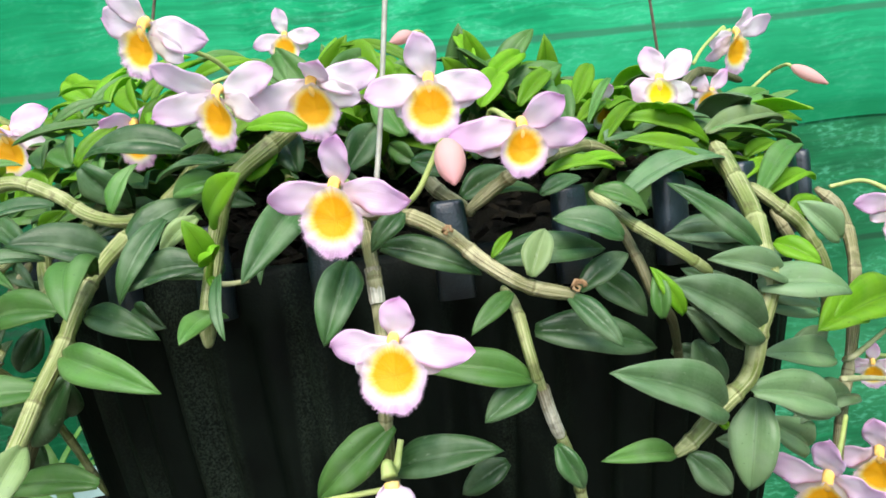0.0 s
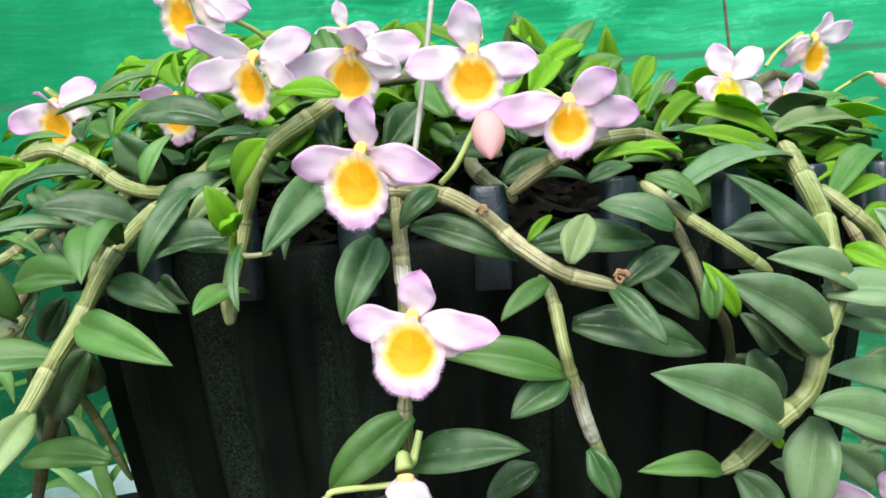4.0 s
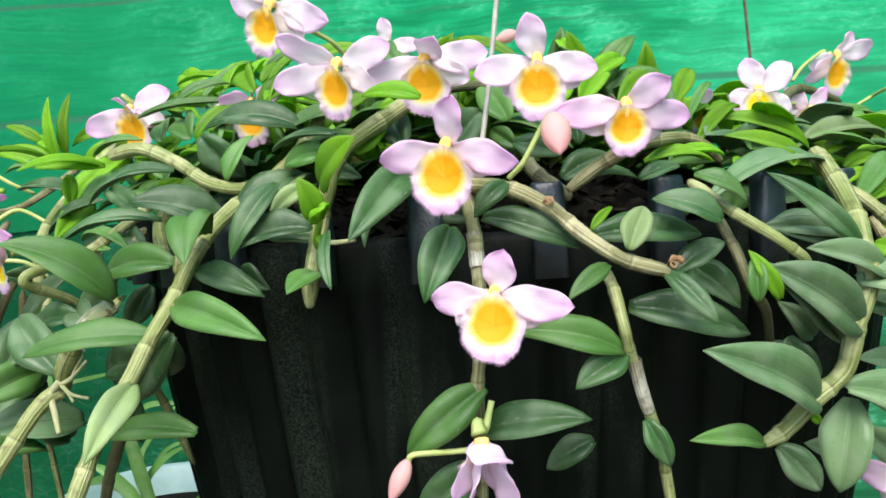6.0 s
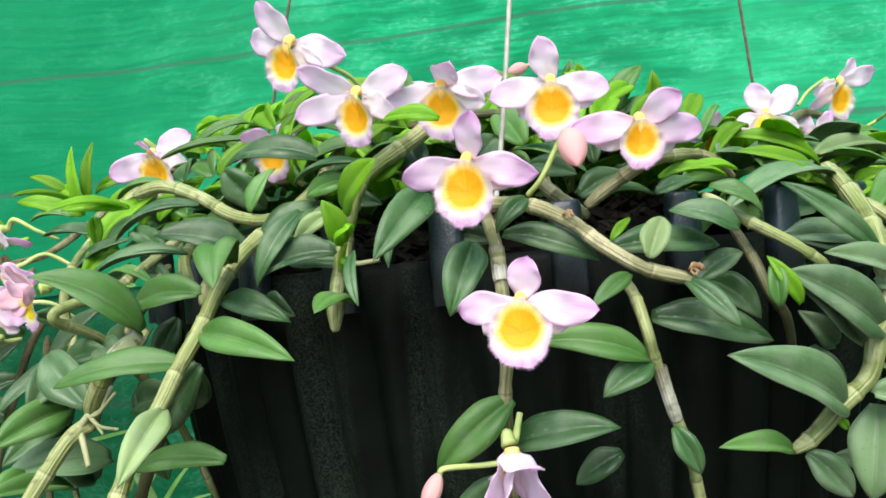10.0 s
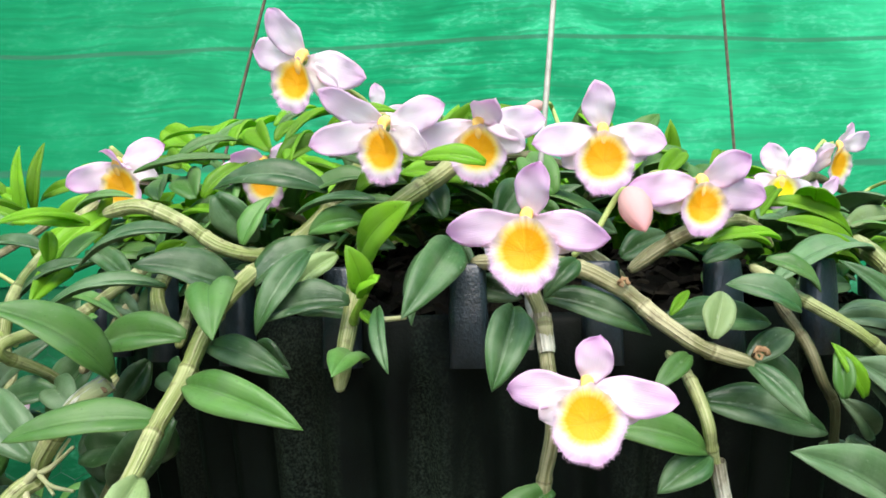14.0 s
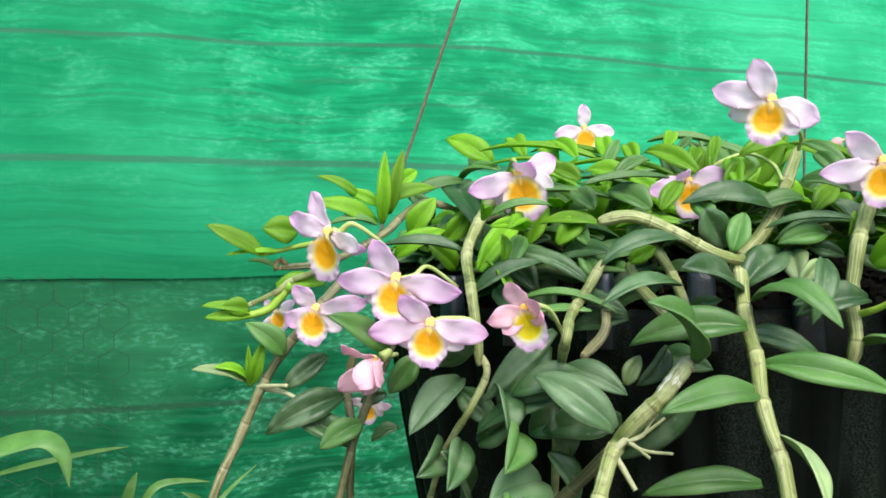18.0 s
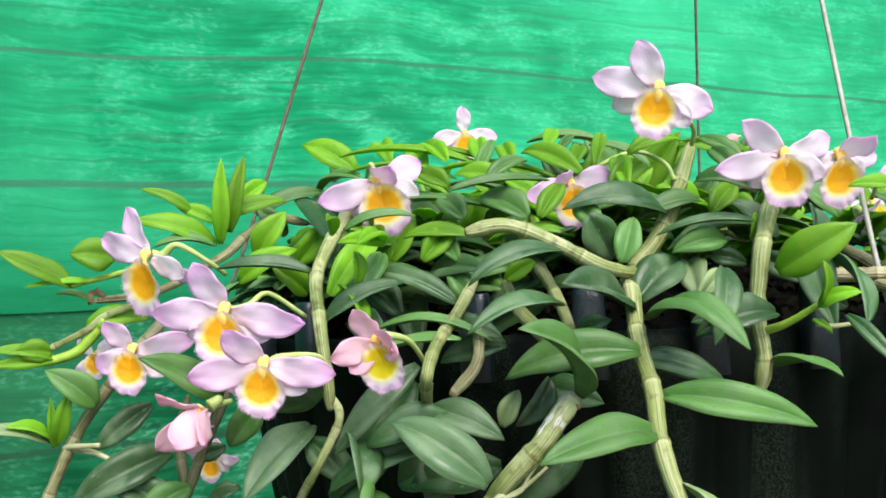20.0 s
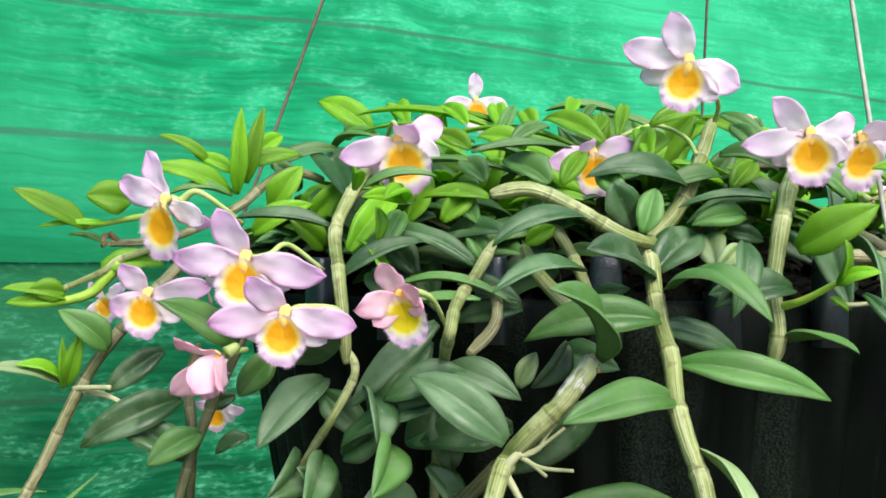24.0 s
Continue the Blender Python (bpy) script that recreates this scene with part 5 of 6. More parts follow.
leaf(s, (0.0815, 0.4444, 1.5065), (0.0652, 0.4211, 1.4979), 0.0083, (0.3149, -0.5135, 0.7982), 0.08, 0.55, "y")
leaf(s, (0.0198, 0.3679, 1.4864), (0.0177, 0.3797, 1.4996), 0.0093, (-0.0121, -0.7453, 0.6666), 0.08, 0.55, "d")
leaf(s, (0.0120, 0.3562, 1.4723), (0.0316, 0.3680, 1.4818), 0.0129, (0.2305, -0.8139, 0.5333), 0.08, 0.55, "d")
flower(s, (0.0368, 0.3355, 1.4965), (0.2017, -0.9491, -0.2419), (0.1523, -0.2136, 0.9650), 0.0437, ((0.0299, 0.3605, 1.5038), (0.0264, 0.3697, 1.5049), (0.0248, 0.3711, 1.4983),), seed=6, lipscale=0.78, tips=((0.0517, 0.3283, 1.5044), (0.0127, 0.3267, 1.4947), (0.0597, 0.3375, 1.4912)))
leaf(s, (0.0664, 0.4294, 1.5067), (0.0792, 0.4644, 1.5279), 0.0098, (0.2008, -0.5600, 0.8038), 0.08, 0.55, "y")
s = shoot([(-0.1738, 0.3425, 1.4332), (-0.1785, 0.3400, 1.4290), (-0.1841, 0.3371, 1.4248), (-0.1911, 0.3368, 1.4169), (-0.2019, 0.3434, 1.4041), (-0.2068, 0.3488, 1.3951), (-0.2167, 0.3391, 1.3838), (-0.2407, 0.3155, 1.3342), (-0.2574, 0.2990, 1.2789)], 0.0045, "g", "stout orchid cane with pale dry sheath and roots")
leaf(s, (-0.1751, 0.3401, 1.4319), (-0.2045, 0.3116, 1.4607), 0.0195, (0.8092, -0.3828, 0.4458), 0.08, 0.55, "m")
leaf(s, (-0.2078, 0.3487, 1.4016), (-0.2385, 0.3682, 1.4252), 0.0194, (-0.0938, -0.8246, 0.5578), 0.08, 0.55, "s")
husk(s, (-0.1782, 0.3370, 1.4276), 0.0024, 2)
leaf(s, (-0.1600, 0.3618, 1.4154), (-0.1971, 0.3874, 1.3807), 0.0181, (-0.2394, -0.8858, -0.3976), 0.08, 0.55, "d")
leaf(s, (-0.2512, 0.3661, 1.3708), (-0.2563, 0.3478, 1.3668), 0.0101, (0.4922, -0.3120, 0.8126), 0.08, 0.55, "m")
roots(s, (-0.2042, 0.3437, 1.3975), [[(-0.1969, 0.3415, 1.4011), (-0.1885, 0.3388, 1.4079)], [(-0.1979, 0.3418, 1.4000), (-0.1946, 0.3412, 1.4053), (-0.1903, 0.3400, 1.4107)], [(-0.1974, 0.3403, 1.3938), (-0.1867, 0.3353, 1.3929)], [(-0.2013, 0.3423, 1.3958), (-0.1957, 0.3389, 1.3907)]], 0.0010)
roots(s, (-0.2035, 0.3436, 1.3984), [[(-0.2052, 0.3441, 1.3979), (-0.2093, 0.3445, 1.3928), (-0.2066, 0.3419, 1.3856), (-0.2030, 0.3382, 1.3776)]], 0.0018)
sheath(s, [(-0.1762, 0.3419, 1.4309), (-0.1841, 0.3371, 1.4248), (-0.1911, 0.3368, 1.4169)], 0.0039)
s = shoot([(-0.2280, 0.4666, 1.5181), (-0.2410, 0.4551, 1.5014), (-0.2517, 0.4409, 1.4830), (-0.2549, 0.4199, 1.4647), (-0.2548, 0.4105, 1.4452), (-0.2531, 0.4112, 1.4256)], 0.0039, "g")
leaf(s, (-0.2455, 0.4468, 1.4760), (-0.2373, 0.4012, 1.4609), 0.0134, (0.5361, -0.1790, 0.8249), 0.08, 0.55, "y")
leaf(s, (-0.2613, 0.4212, 1.4128), (-0.2445, 0.4082, 1.3940), 0.0148, (-0.1621, -0.8736, 0.4588), 0.08, 0.55, "d")
leaf(s, (-0.2311, 0.4149, 1.4579), (-0.1905, 0.3837, 1.4565), 0.0088, (-0.1543, -0.2428, 0.9577), 0.08, 0.55, "m")
leaf(s, (-0.2535, 0.4456, 1.4845), (-0.2950, 0.4573, 1.4896), 0.0110, (-0.0393, -0.5127, 0.8577), 0.08, 0.55, "d")
leaf(s, (-0.2485, 0.4288, 1.4734), (-0.2171, 0.4530, 1.5068), 0.0132, (0.0446, -0.8279, 0.5591), 0.08, 0.55, "y")
leaf(s, (-0.2525, 0.4203, 1.4626), (-0.2180, 0.4149, 1.4782), 0.0109, (-0.4025, -0.6088, 0.6837), 0.08, 0.55, "d")
leaf(s, (-0.2380, 0.4434, 1.5032), (-0.2058, 0.4341, 1.5101), 0.0090, (-0.3100, -0.4591, 0.8326), 0.08, 0.55, "m")
leaf(s, (-0.2129, 0.4591, 1.4887), (-0.1987, 0.4694, 1.5157), 0.0163, (-0.1645, -0.8887, 0.4279), 0.08, 0.55, "y")
leaf(s, (-0.1857, 0.4434, 1.5230), (-0.1979, 0.4575, 1.5325), 0.0109, (-0.3803, -0.7189, 0.5819), 0.08, 0.55, "y")
leaf(s, (-0.1777, 0.4692, 1.5400), (-0.1753, 0.5201, 1.5587), 0.0108, (-0.3683, -0.3047, 0.8783), 0.08, 0.55, "y")
leaf(s, (-0.2122, 0.4589, 1.5203), (-0.2352, 0.4879, 1.5204), 0.0173, (-0.5729, -0.4574, 0.6801), 0.08, 0.55, "m")
leaf(s, (-0.1504, 0.4748, 1.5400), (-0.1904, 0.5203, 1.5517), 0.0069, (-0.0770, -0.3114, 0.9472), 0.08, 0.55, "y")
leaf(s, (-0.1555, 0.4738, 1.5380), (-0.2245, 0.5177, 1.5565), 0.0090, (-0.0527, -0.4570, 0.8879), 0.08, 0.55, "y")
leaf(s, (-0.1734, 0.4685, 1.5308), (-0.2239, 0.5042, 1.5393), 0.0059, (-0.0518, -0.3013, 0.9521), 0.08, 0.55, "y")
leaf(s, (-0.1821, 0.4546, 1.5207), (-0.2215, 0.4925, 1.5332), 0.0067, (-0.0266, -0.3396, 0.9402), 0.08, 0.55, "y")
leaf(s, (-0.2265, 0.4769, 1.5118), (-0.1672, 0.4207, 1.5099), 0.0097, (-0.1828, -0.2243, 0.9572), 0.08, 0.55, "m")
leaf(s, (-0.2042, 0.4708, 1.5200), (-0.2269, 0.4712, 1.5151), 0.0121, (-0.0991, -0.9129, 0.3960), 0.08, 0.55, "m")
leaf(s, (-0.2250, 0.4240, 1.4960), (-0.2446, 0.3845, 1.4930), 0.0087, (0.3715, -0.2507, 0.8940), 0.08, 0.55, "y")
leaf(s, (-0.2484, 0.4206, 1.4993), (-0.2565, 0.3790, 1.5046), 0.0063, (0.4243, 0.0337, 0.9049), 0.08, 0.55, "y")
flower(s, (-0.2192, 0.4521, 1.5265), (-0.2366, -0.9491, -0.2079), (-0.3158, -0.1272, 0.9403), 0.0506, ((-0.2224, 0.4487, 1.5352), (-0.2215, 0.4622, 1.5317), (-0.2208, 0.4706, 1.5273),), seed=13, lipscale=0.95, tips=((-0.2190, 0.4335, 1.5287), (-0.2459, 0.4496, 1.5168), (-0.1981, 0.4500, 1.5361)))
flower(s, (-0.2940, 0.4157, 1.4688), (-0.3689, -0.9131, -0.1736), (-0.0002, -0.1867, 0.9824), 0.0506, ((-0.2838, 0.4226, 1.4712), (-0.2748, 0.4300, 1.4758), (-0.2581, 0.4357, 1.4649),), seed=16, lipscale=0.82, tips=((-0.3065, 0.4085, 1.4869), (-0.3221, 0.4227, 1.4686), (-0.2665, 0.4015, 1.4616)))
flower(s, (-0.2816, 0.3922, 1.4475), (-0.3368, -0.9254, -0.1736), (0.0063, -0.1866, 0.9824), 0.0462, ((-0.2736, 0.3999, 1.4499), (-0.2586, 0.4053, 1.4488), (-0.2509, 0.4138, 1.4400),), seed=17, lipscale=0.8, tips=((-0.2965, 0.3844, 1.4601), (-0.3097, 0.3989, 1.4431), (-0.2583, 0.3803, 1.4426)))
leaf(s, (-0.2233, 0.4269, 1.4958), (-0.2469, 0.4026, 1.4967), 0.0086, (0.6363, -0.6032, 0.4809), 0.08, 0.55, "y")
leaf(s, (-0.2256, 0.4406, 1.5009), (-0.2216, 0.4676, 1.5111), 0.0115, (0.6832, -0.3436, 0.6443), 0.08, 0.55, "y")
leaf(s, (-0.2390, 0.4184, 1.4923), (-0.2388, 0.4188, 1.4767), 0.0081, (0.5377, -0.8430, -0.0136), 0.08, 0.55, "y")
leaf(s, (-0.2219, 0.4365, 1.4918), (-0.2350, 0.4189, 1.4743), 0.0098, (0.0202, -0.7113, 0.7026), 0.08, 0.55, "m")
leaf(s, (-0.2523, 0.4648, 1.4755), (-0.2695, 0.4592, 1.4894), 0.0118, (0.2997, -0.9540, -0.0123), 0.08, 0.55, "y")
leaf(s, (-0.1861, 0.4831, 1.5327), (-0.1736, 0.5427, 1.5602), 0.0122, (-0.3025, -0.3470, 0.8878), 0.08, 0.55, "y")
leaf(s, (-0.1599, 0.4655, 1.5368), (-0.1496, 0.4987, 1.5577), 0.0105, (-0.2885, -0.4440, 0.8483), 0.08, 0.55, "y")
leaf(s, (-0.2348, 0.4427, 1.4639), (-0.2255, 0.4173, 1.4485), 0.0148, (-0.4770, -0.5760, 0.6638), 0.08, 0.55, "d")
s = shoot([(-0.1855, 0.4124, 1.4783), (-0.1991, 0.3989, 1.4644), (-0.2133, 0.3854, 1.4518), (-0.2266, 0.3568, 1.4421), (-0.2179, 0.3887, 1.4257), (-0.2071, 0.4286, 1.3822), (-0.1994, 0.4569, 1.3299)], 0.0031, "g")
leaf(s, (-0.2211, 0.3801, 1.4119), (-0.2591, 0.4025, 1.3959), 0.0136, (-0.5613, -0.4613, 0.6872), 0.08, 0.55, "d")
leaf(s, (-0.2184, 0.3835, 1.4258), (-0.1970, 0.3589, 1.4169), 0.0149, (-0.3882, -0.5929, 0.7055), 0.08, 0.55, "s")
leaf(s, (-0.2037, 0.4092, 1.4594), (-0.1835, 0.3880, 1.4524), 0.0113, (-0.3828, -0.5953, 0.7065), 0.08, 0.55, "d")
leaf(s, (-0.2214, 0.3866, 1.4438), (-0.2562, 0.3921, 1.4106), 0.0119, (-0.4410, -0.8372, 0.3236), 0.08, 0.55, "s")
leaf(s, (-0.2153, 0.4168, 1.4354), (-0.2407, 0.4233, 1.4034), 0.0215, (-0.4280, -0.8894, 0.1607), 0.08, 0.55, "d")
leaf(s, (-0.2130, 0.4095, 1.4058), (-0.2054, 0.4108, 1.3776), 0.0152, (-0.1683, -0.9814, -0.0924), 0.08, 0.55, "d")
leaf(s, (-0.2129, 0.3754, 1.4235), (-0.2447, 0.3845, 1.4147), 0.0148, (-0.3680, -0.7297, 0.5763), 0.08, 0.55, "d")
leaf(s, (-0.2023, 0.3876, 1.4526), (-0.2394, 0.4133, 1.4477), 0.0090, (-0.2739, -0.2173, 0.9369), 0.08, 0.55, "m")
leaf(s, (-0.1950, 0.4100, 1.4668), (-0.2329, 0.4428, 1.4860), 0.0118, (-0.1686, -0.6361, 0.7529), 0.08, 0.55, "d")
leaf(s, (-0.1855, 0.4196, 1.4977), (-0.2118, 0.4368, 1.4999), 0.0110, (-0.3113, -0.5703, 0.7602), 0.08, 0.55, "y")
leaf(s, (-0.1894, 0.4237, 1.4868), (-0.1989, 0.4366, 1.5012), 0.0099, (-0.2224, -0.7967, 0.5619), 0.08, 0.55, "m")
leaf(s, (-0.1873, 0.4158, 1.4679), (-0.1945, 0.4256, 1.4842), 0.0102, (-0.2639, -0.8727, 0.4108), 0.08, 0.55, "m")
leaf(s, (-0.1875, 0.4198, 1.5052), (-0.1910, 0.4413, 1.5185), 0.0131, (-0.4117, -0.5253, 0.7447), 0.08, 0.55, "m")
flower(s, (-0.2419, 0.3674, 1.4549), (-0.5749, -0.7913, -0.2079), (-0.3662, 0.0217, 0.9303), 0.0370, ((-0.2372, 0.3710, 1.4569), (-0.2266, 0.3782, 1.4537), (-0.2159, 0.3912, 1.4421)), seed=21, petals=80, close=48, heart="yellow", style="rose", lipscale=0.95)
leaf(s, (-0.2059, 0.4251, 1.4870), (-0.1859, 0.4318, 1.5064), 0.0118, (-0.1499, -0.8747, 0.4610), 0.08, 0.55, "y")
leaf(s, (-0.2150, 0.4339, 1.4634), (-0.2242, 0.4614, 1.4805), 0.0146, (-0.4447, -0.5770, 0.6851), 0.08, 0.55, "d")
s = shoot([(-0.1572, 0.4108, 1.4858), (-0.1591, 0.3871, 1.4695), (-0.1588, 0.3752, 1.4548), (-0.1603, 0.3681, 1.4408)], 0.0033, "g")
leaf(s, (-0.1649, 0.3677, 1.4646), (-0.2099, 0.3553, 1.4596), 0.0125, (0.0159, -0.4227, 0.9061), 0.14, 0.55, "d")
leaf(s, (-0.1478, 0.3760, 1.5022), (-0.1319, 0.3850, 1.4829), 0.0165, (-0.45, -0.80, 0.40), 0.05, 0.3, "d")
leaf(s, (-0.1696, 0.3825, 1.4306), (-0.1542, 0.3586, 1.4260), 0.0143, (-0.6187, -0.5122, 0.5957), 0.08, 0.55, "d")
leaf(s, (-0.1528, 0.3818, 1.4519), (-0.1426, 0.3695, 1.4580), 0.0089, (-0.7936, -0.4563, 0.4024), 0.08, 0.55, "d")
leaf(s, (-0.1650, 0.4237, 1.5222), (-0.1850, 0.4364, 1.5297), 0.0129, (-0.2750, -0.7731, 0.5716), 0.08, 0.55, "y")
leaf(s, (-0.1371, 0.4363, 1.5412), (-0.1213, 0.4575, 1.5559), 0.0078, (0.0080, -0.5751, 0.8180), 0.08, 0.55, "y")
leaf(s, (-0.1562, 0.4328, 1.5315), (-0.1519, 0.4578, 1.5479), 0.0098, (-0.4757, -0.4249, 0.7701), 0.08, 0.55, "y")
leaf(s, (-0.1736, 0.4391, 1.5269), (-0.1533, 0.4645, 1.5506), 0.0071, (-0.0585, -0.6546, 0.7537), 0.08, 0.55, "m")
leaf(s, (-0.1638, 0.4013, 1.5036), (-0.1762, 0.4258, 1.5168), 0.0158, (-0.4079, -0.5835, 0.7023), 0.08, 0.55, "m")
leaf(s, (-0.1317, 0.4314, 1.5243), (-0.1891, 0.4798, 1.5337), 0.0061, (-0.0748, -0.2740, 0.9588), 0.08, 0.55, "y")
leaf(s, (-0.1558, 0.4249, 1.5137), (-0.1817, 0.4629, 1.5294), 0.0060, (0.0335, -0.3616, 0.9317), 0.08, 0.55, "m")
leaf(s, (-0.1706, 0.4128, 1.4913), (-0.1572, 0.4220, 1.5083), 0.0116, (-0.1613, -0.8096, 0.5644), 0.08, 0.55, "m")
s = shoot([(-0.3137, 0.4754, 1.4715), (-0.3344, 0.4733, 1.4481), (-0.3520, 0.4755, 1.4251), (-0.3617, 0.4746, 1.4078), (-0.3724, 0.4746, 1.3832), (-0.3853, 0.4755, 1.3542), (-0.4018, 0.4767, 1.2966), (-0.4130, 0.4776, 1.2376)], 0.0032, "t", "pale orchid cane drooping far out from the pot")
leaf(s, (-0.3480, 0.4686, 1.4295), (-0.3675, 0.4634, 1.4475), 0.0140, (0.4191, -0.8859, 0.1990), 0.08, 0.55, "m")
leaf(s, (-0.3666, 0.4760, 1.4118), (-0.3668, 0.4693, 1.4344), 0.0043, (0.1059, -0.9535, -0.2822), 0.08, 0.55, "y")
leaf(s, (-0.3654, 0.4755, 1.4131), (-0.3582, 0.4662, 1.4380), 0.0077, (-0.1669, -0.9381, -0.3034), 0.08, 0.55, "y")
leaf(s, (-0.3686, 0.4765, 1.4145), (-0.3952, 0.4638, 1.4242), 0.0095, (0.4919, -0.4700, 0.7329), 0.08, 0.55, "p")
leaf(s, (-0.3678, 0.4762, 1.4157), (-0.3842, 0.4653, 1.4245), 0.0082, (0.6198, -0.3799, 0.6866), 0.08, 0.55, "y")
flower(s, (-0.3313, 0.4556, 1.4535), (-0.4006, -0.8997, -0.1736), (-0.0067, -0.1866, 0.9824), 0.0411, ((-0.3225, 0.4689, 1.4505),), seed=18, lipscale=0.85, tips=((-0.3425, 0.4516, 1.4656), (-0.3469, 0.4616, 1.4467), (-0.3079, 0.4400, 1.4571)))
flower(s, (-0.3505, 0.4998, 1.4502), (-0.4552, -0.8796, -0.1379), (-0.6328, 0.2106, 0.7452), 0.0234, ((-0.3452, 0.4982, 1.4473),), seed=19, style="pale")
roots(s, (-0.3555, 0.4724, 1.4102), [[(-0.3491, 0.4650, 1.4095), (-0.3429, 0.4577, 1.4075)], [(-0.3617, 0.4744, 1.4117), (-0.3465, 0.4585, 1.4135)]], 0.0016)
s = shoot([(-0.2875, 0.4471, 1.4447), (-0.2971, 0.4410, 1.4253), (-0.3084, 0.4412, 1.3986), (-0.3158, 0.4398, 1.3775), (-0.3293, 0.4373, 1.3191), (-0.3383, 0.4356, 1.2598)], 0.0028, "k")
leaf(s, (-0.2751, 0.4412, 1.4254), (-0.2612, 0.3929, 1.4436), 0.0185, (0.8940, 0.3583, 0.2692), 0.08, 0.55, "d")
leaf(s, (-0.3098, 0.4366, 1.3959), (-0.3317, 0.4342, 1.3840), 0.0130, (-0.1399, -0.8890, 0.4361), 0.08, 0.55, "m")
leaf(s, (-0.2951, 0.4345, 1.4328), (-0.3278, 0.4179, 1.4524), 0.0154, (0.5755, -0.7531, 0.3189), 0.08, 0.55, "m")
leaf(s, (-0.2878, 0.4507, 1.3901), (-0.3026, 0.4562, 1.3827), 0.0089, (-0.5230, -0.6087, 0.5966), 0.08, 0.55, "d")
leaf(s, (-0.2929, 0.4619, 1.4070), (-0.3069, 0.4670, 1.4020), 0.0081, (-0.3999, -0.8902, 0.2180), 0.08, 0.55, "d")
leaf(s, (-0.2764, 0.4550, 1.4278), (-0.2917, 0.4615, 1.4069), 0.0139, (-0.3635, -0.9312, -0.0256), 0.08, 0.55, "m")
flower(s, (-0.3031, 0.4163, 1.4292), (-0.6764, -0.3596, -0.6428), (-0.6939, 0.0184, 0.7198), 0.0475, ((-0.3011, 0.4208, 1.4305), (-0.2921, 0.4283, 1.4312)), seed=20, petals=80, close=52, lipscale=0.3, style="rose")
leaf(s, (-0.3141, 0.4499, 1.3825), (-0.3440, 0.4588, 1.3984), 0.0151, (-0.0062, -0.8781, 0.4784), 0.08, 0.55, "d")
s = shoot([(-0.3087, 0.4763, 1.4304), (-0.3127, 0.4791, 1.4087), (-0.3115, 0.4694, 1.3888), (-0.3121, 0.4713, 1.3622), (-0.3131, 0.4742, 1.3023), (-0.3138, 0.4762, 1.2423)], 0.0028, "k")
leaf(s, (-0.3244, 0.4713, 1.4278), (-0.3494, 0.4703, 1.4095), 0.0122, (-0.1867, -0.9349, 0.3020), 0.08, 0.55, "d")
leaf(s, (-0.3168, 0.4594, 1.4070), (-0.3584, 0.4536, 1.3891), 0.0177, (-0.0934, -0.8618, 0.4986), 0.08, 0.55, "d")
flower(s, (-0.2962, 0.5061, 1.3952), (-0.3884, -0.8996, -0.1999), (0.0312, -0.2297, 0.9728), 0.0218, ((-0.2934, 0.5050, 1.3980),), seed=22, style="pale")
s = shoot([(-0.2522, 0.4147, 1.4325), (-0.2505, 0.4063, 1.4224), (-0.2606, 0.4002, 1.4062), (-0.2667, 0.4139, 1.3902), (-0.2710, 0.4270, 1.3733), (-0.2792, 0.4524, 1.3196), (-0.2848, 0.4697, 1.2624)], 0.0022, "g")
leaf(s, (-0.2589, 0.4271, 1.4181), (-0.2908, 0.4006, 1.3955), 0.0190, (-0.4000, -0.7200, 0.5500), 0.08, 0.45, "s")
leaf(s, (-0.2541, 0.4098, 1.3874), (-0.2338, 0.3910, 1.4078), 0.0162, (-0.7472, -0.6478, 0.1485), 0.08, 0.55, "d")
leaf(s, (-0.2496, 0.3967, 1.4156), (-0.2505, 0.3683, 1.3982), 0.0173, (0.5657, -0.4452, 0.6941), 0.08, 0.55, "d")
leaf(s, (-0.2428, 0.3891, 1.3962), (-0.2559, 0.3494, 1.3865), 0.0190, (0.6909, -0.3783, 0.6161), 0.08, 0.55, "m")
leaf(s, (-0.2620, 0.4144, 1.3881), (-0.2752, 0.3815, 1.3726), 0.0150, (0.5186, -0.5238, 0.6758), 0.08, 0.55, "d")
leaf(s, (-0.2590, 0.4346, 1.3514), (-0.2732, 0.4052, 1.3853), 0.0229, (0.8949, -0.4461, -0.0106), 0.08, 0.55, "d")
leaf(s, (-0.2699, 0.4345, 1.3796), (-0.2846, 0.4021, 1.3751), 0.0186, (0.7745, -0.4183, 0.4744), 0.08, 0.55, "d")
s = shoot([(-0.2433, 0.5101, 1.5134), (-0.2621, 0.5079, 1.5162), (-0.2778, 0.5032, 1.5066), (-0.2901, 0.4975, 1.4959), (-0.3210, 0.4984, 1.4804), (-0.3504, 0.4981, 1.4768)], 0.0030, "t")
leaf(s, (-0.3590, 0.4899, 1.4842), (-0.3896, 0.4840, 1.5014), 0.0125, (0.2000, -0.8000, 0.5500), 0.02, 0.5, "y")
leaf(s, (-0.3400, 0.4895, 1.4974), (-0.3591, 0.4849, 1.4990), 0.0165, (-0.2500, -0.9300, 0.2500), 0.05, 0.3, "y")
leaf(s, (-0.3492, 0.4903, 1.4860), (-0.3791, 0.4875, 1.4841), 0.0050, (0.0500, -0.6000, 0.8000), 0.05, 0.5, "y")
side_shoot(s, [(-0.3280, 0.4937, 1.4911), (-0.3400, 0.4903, 1.4889), (-0.3596, 0.4898, 1.4842)], 0.0015)
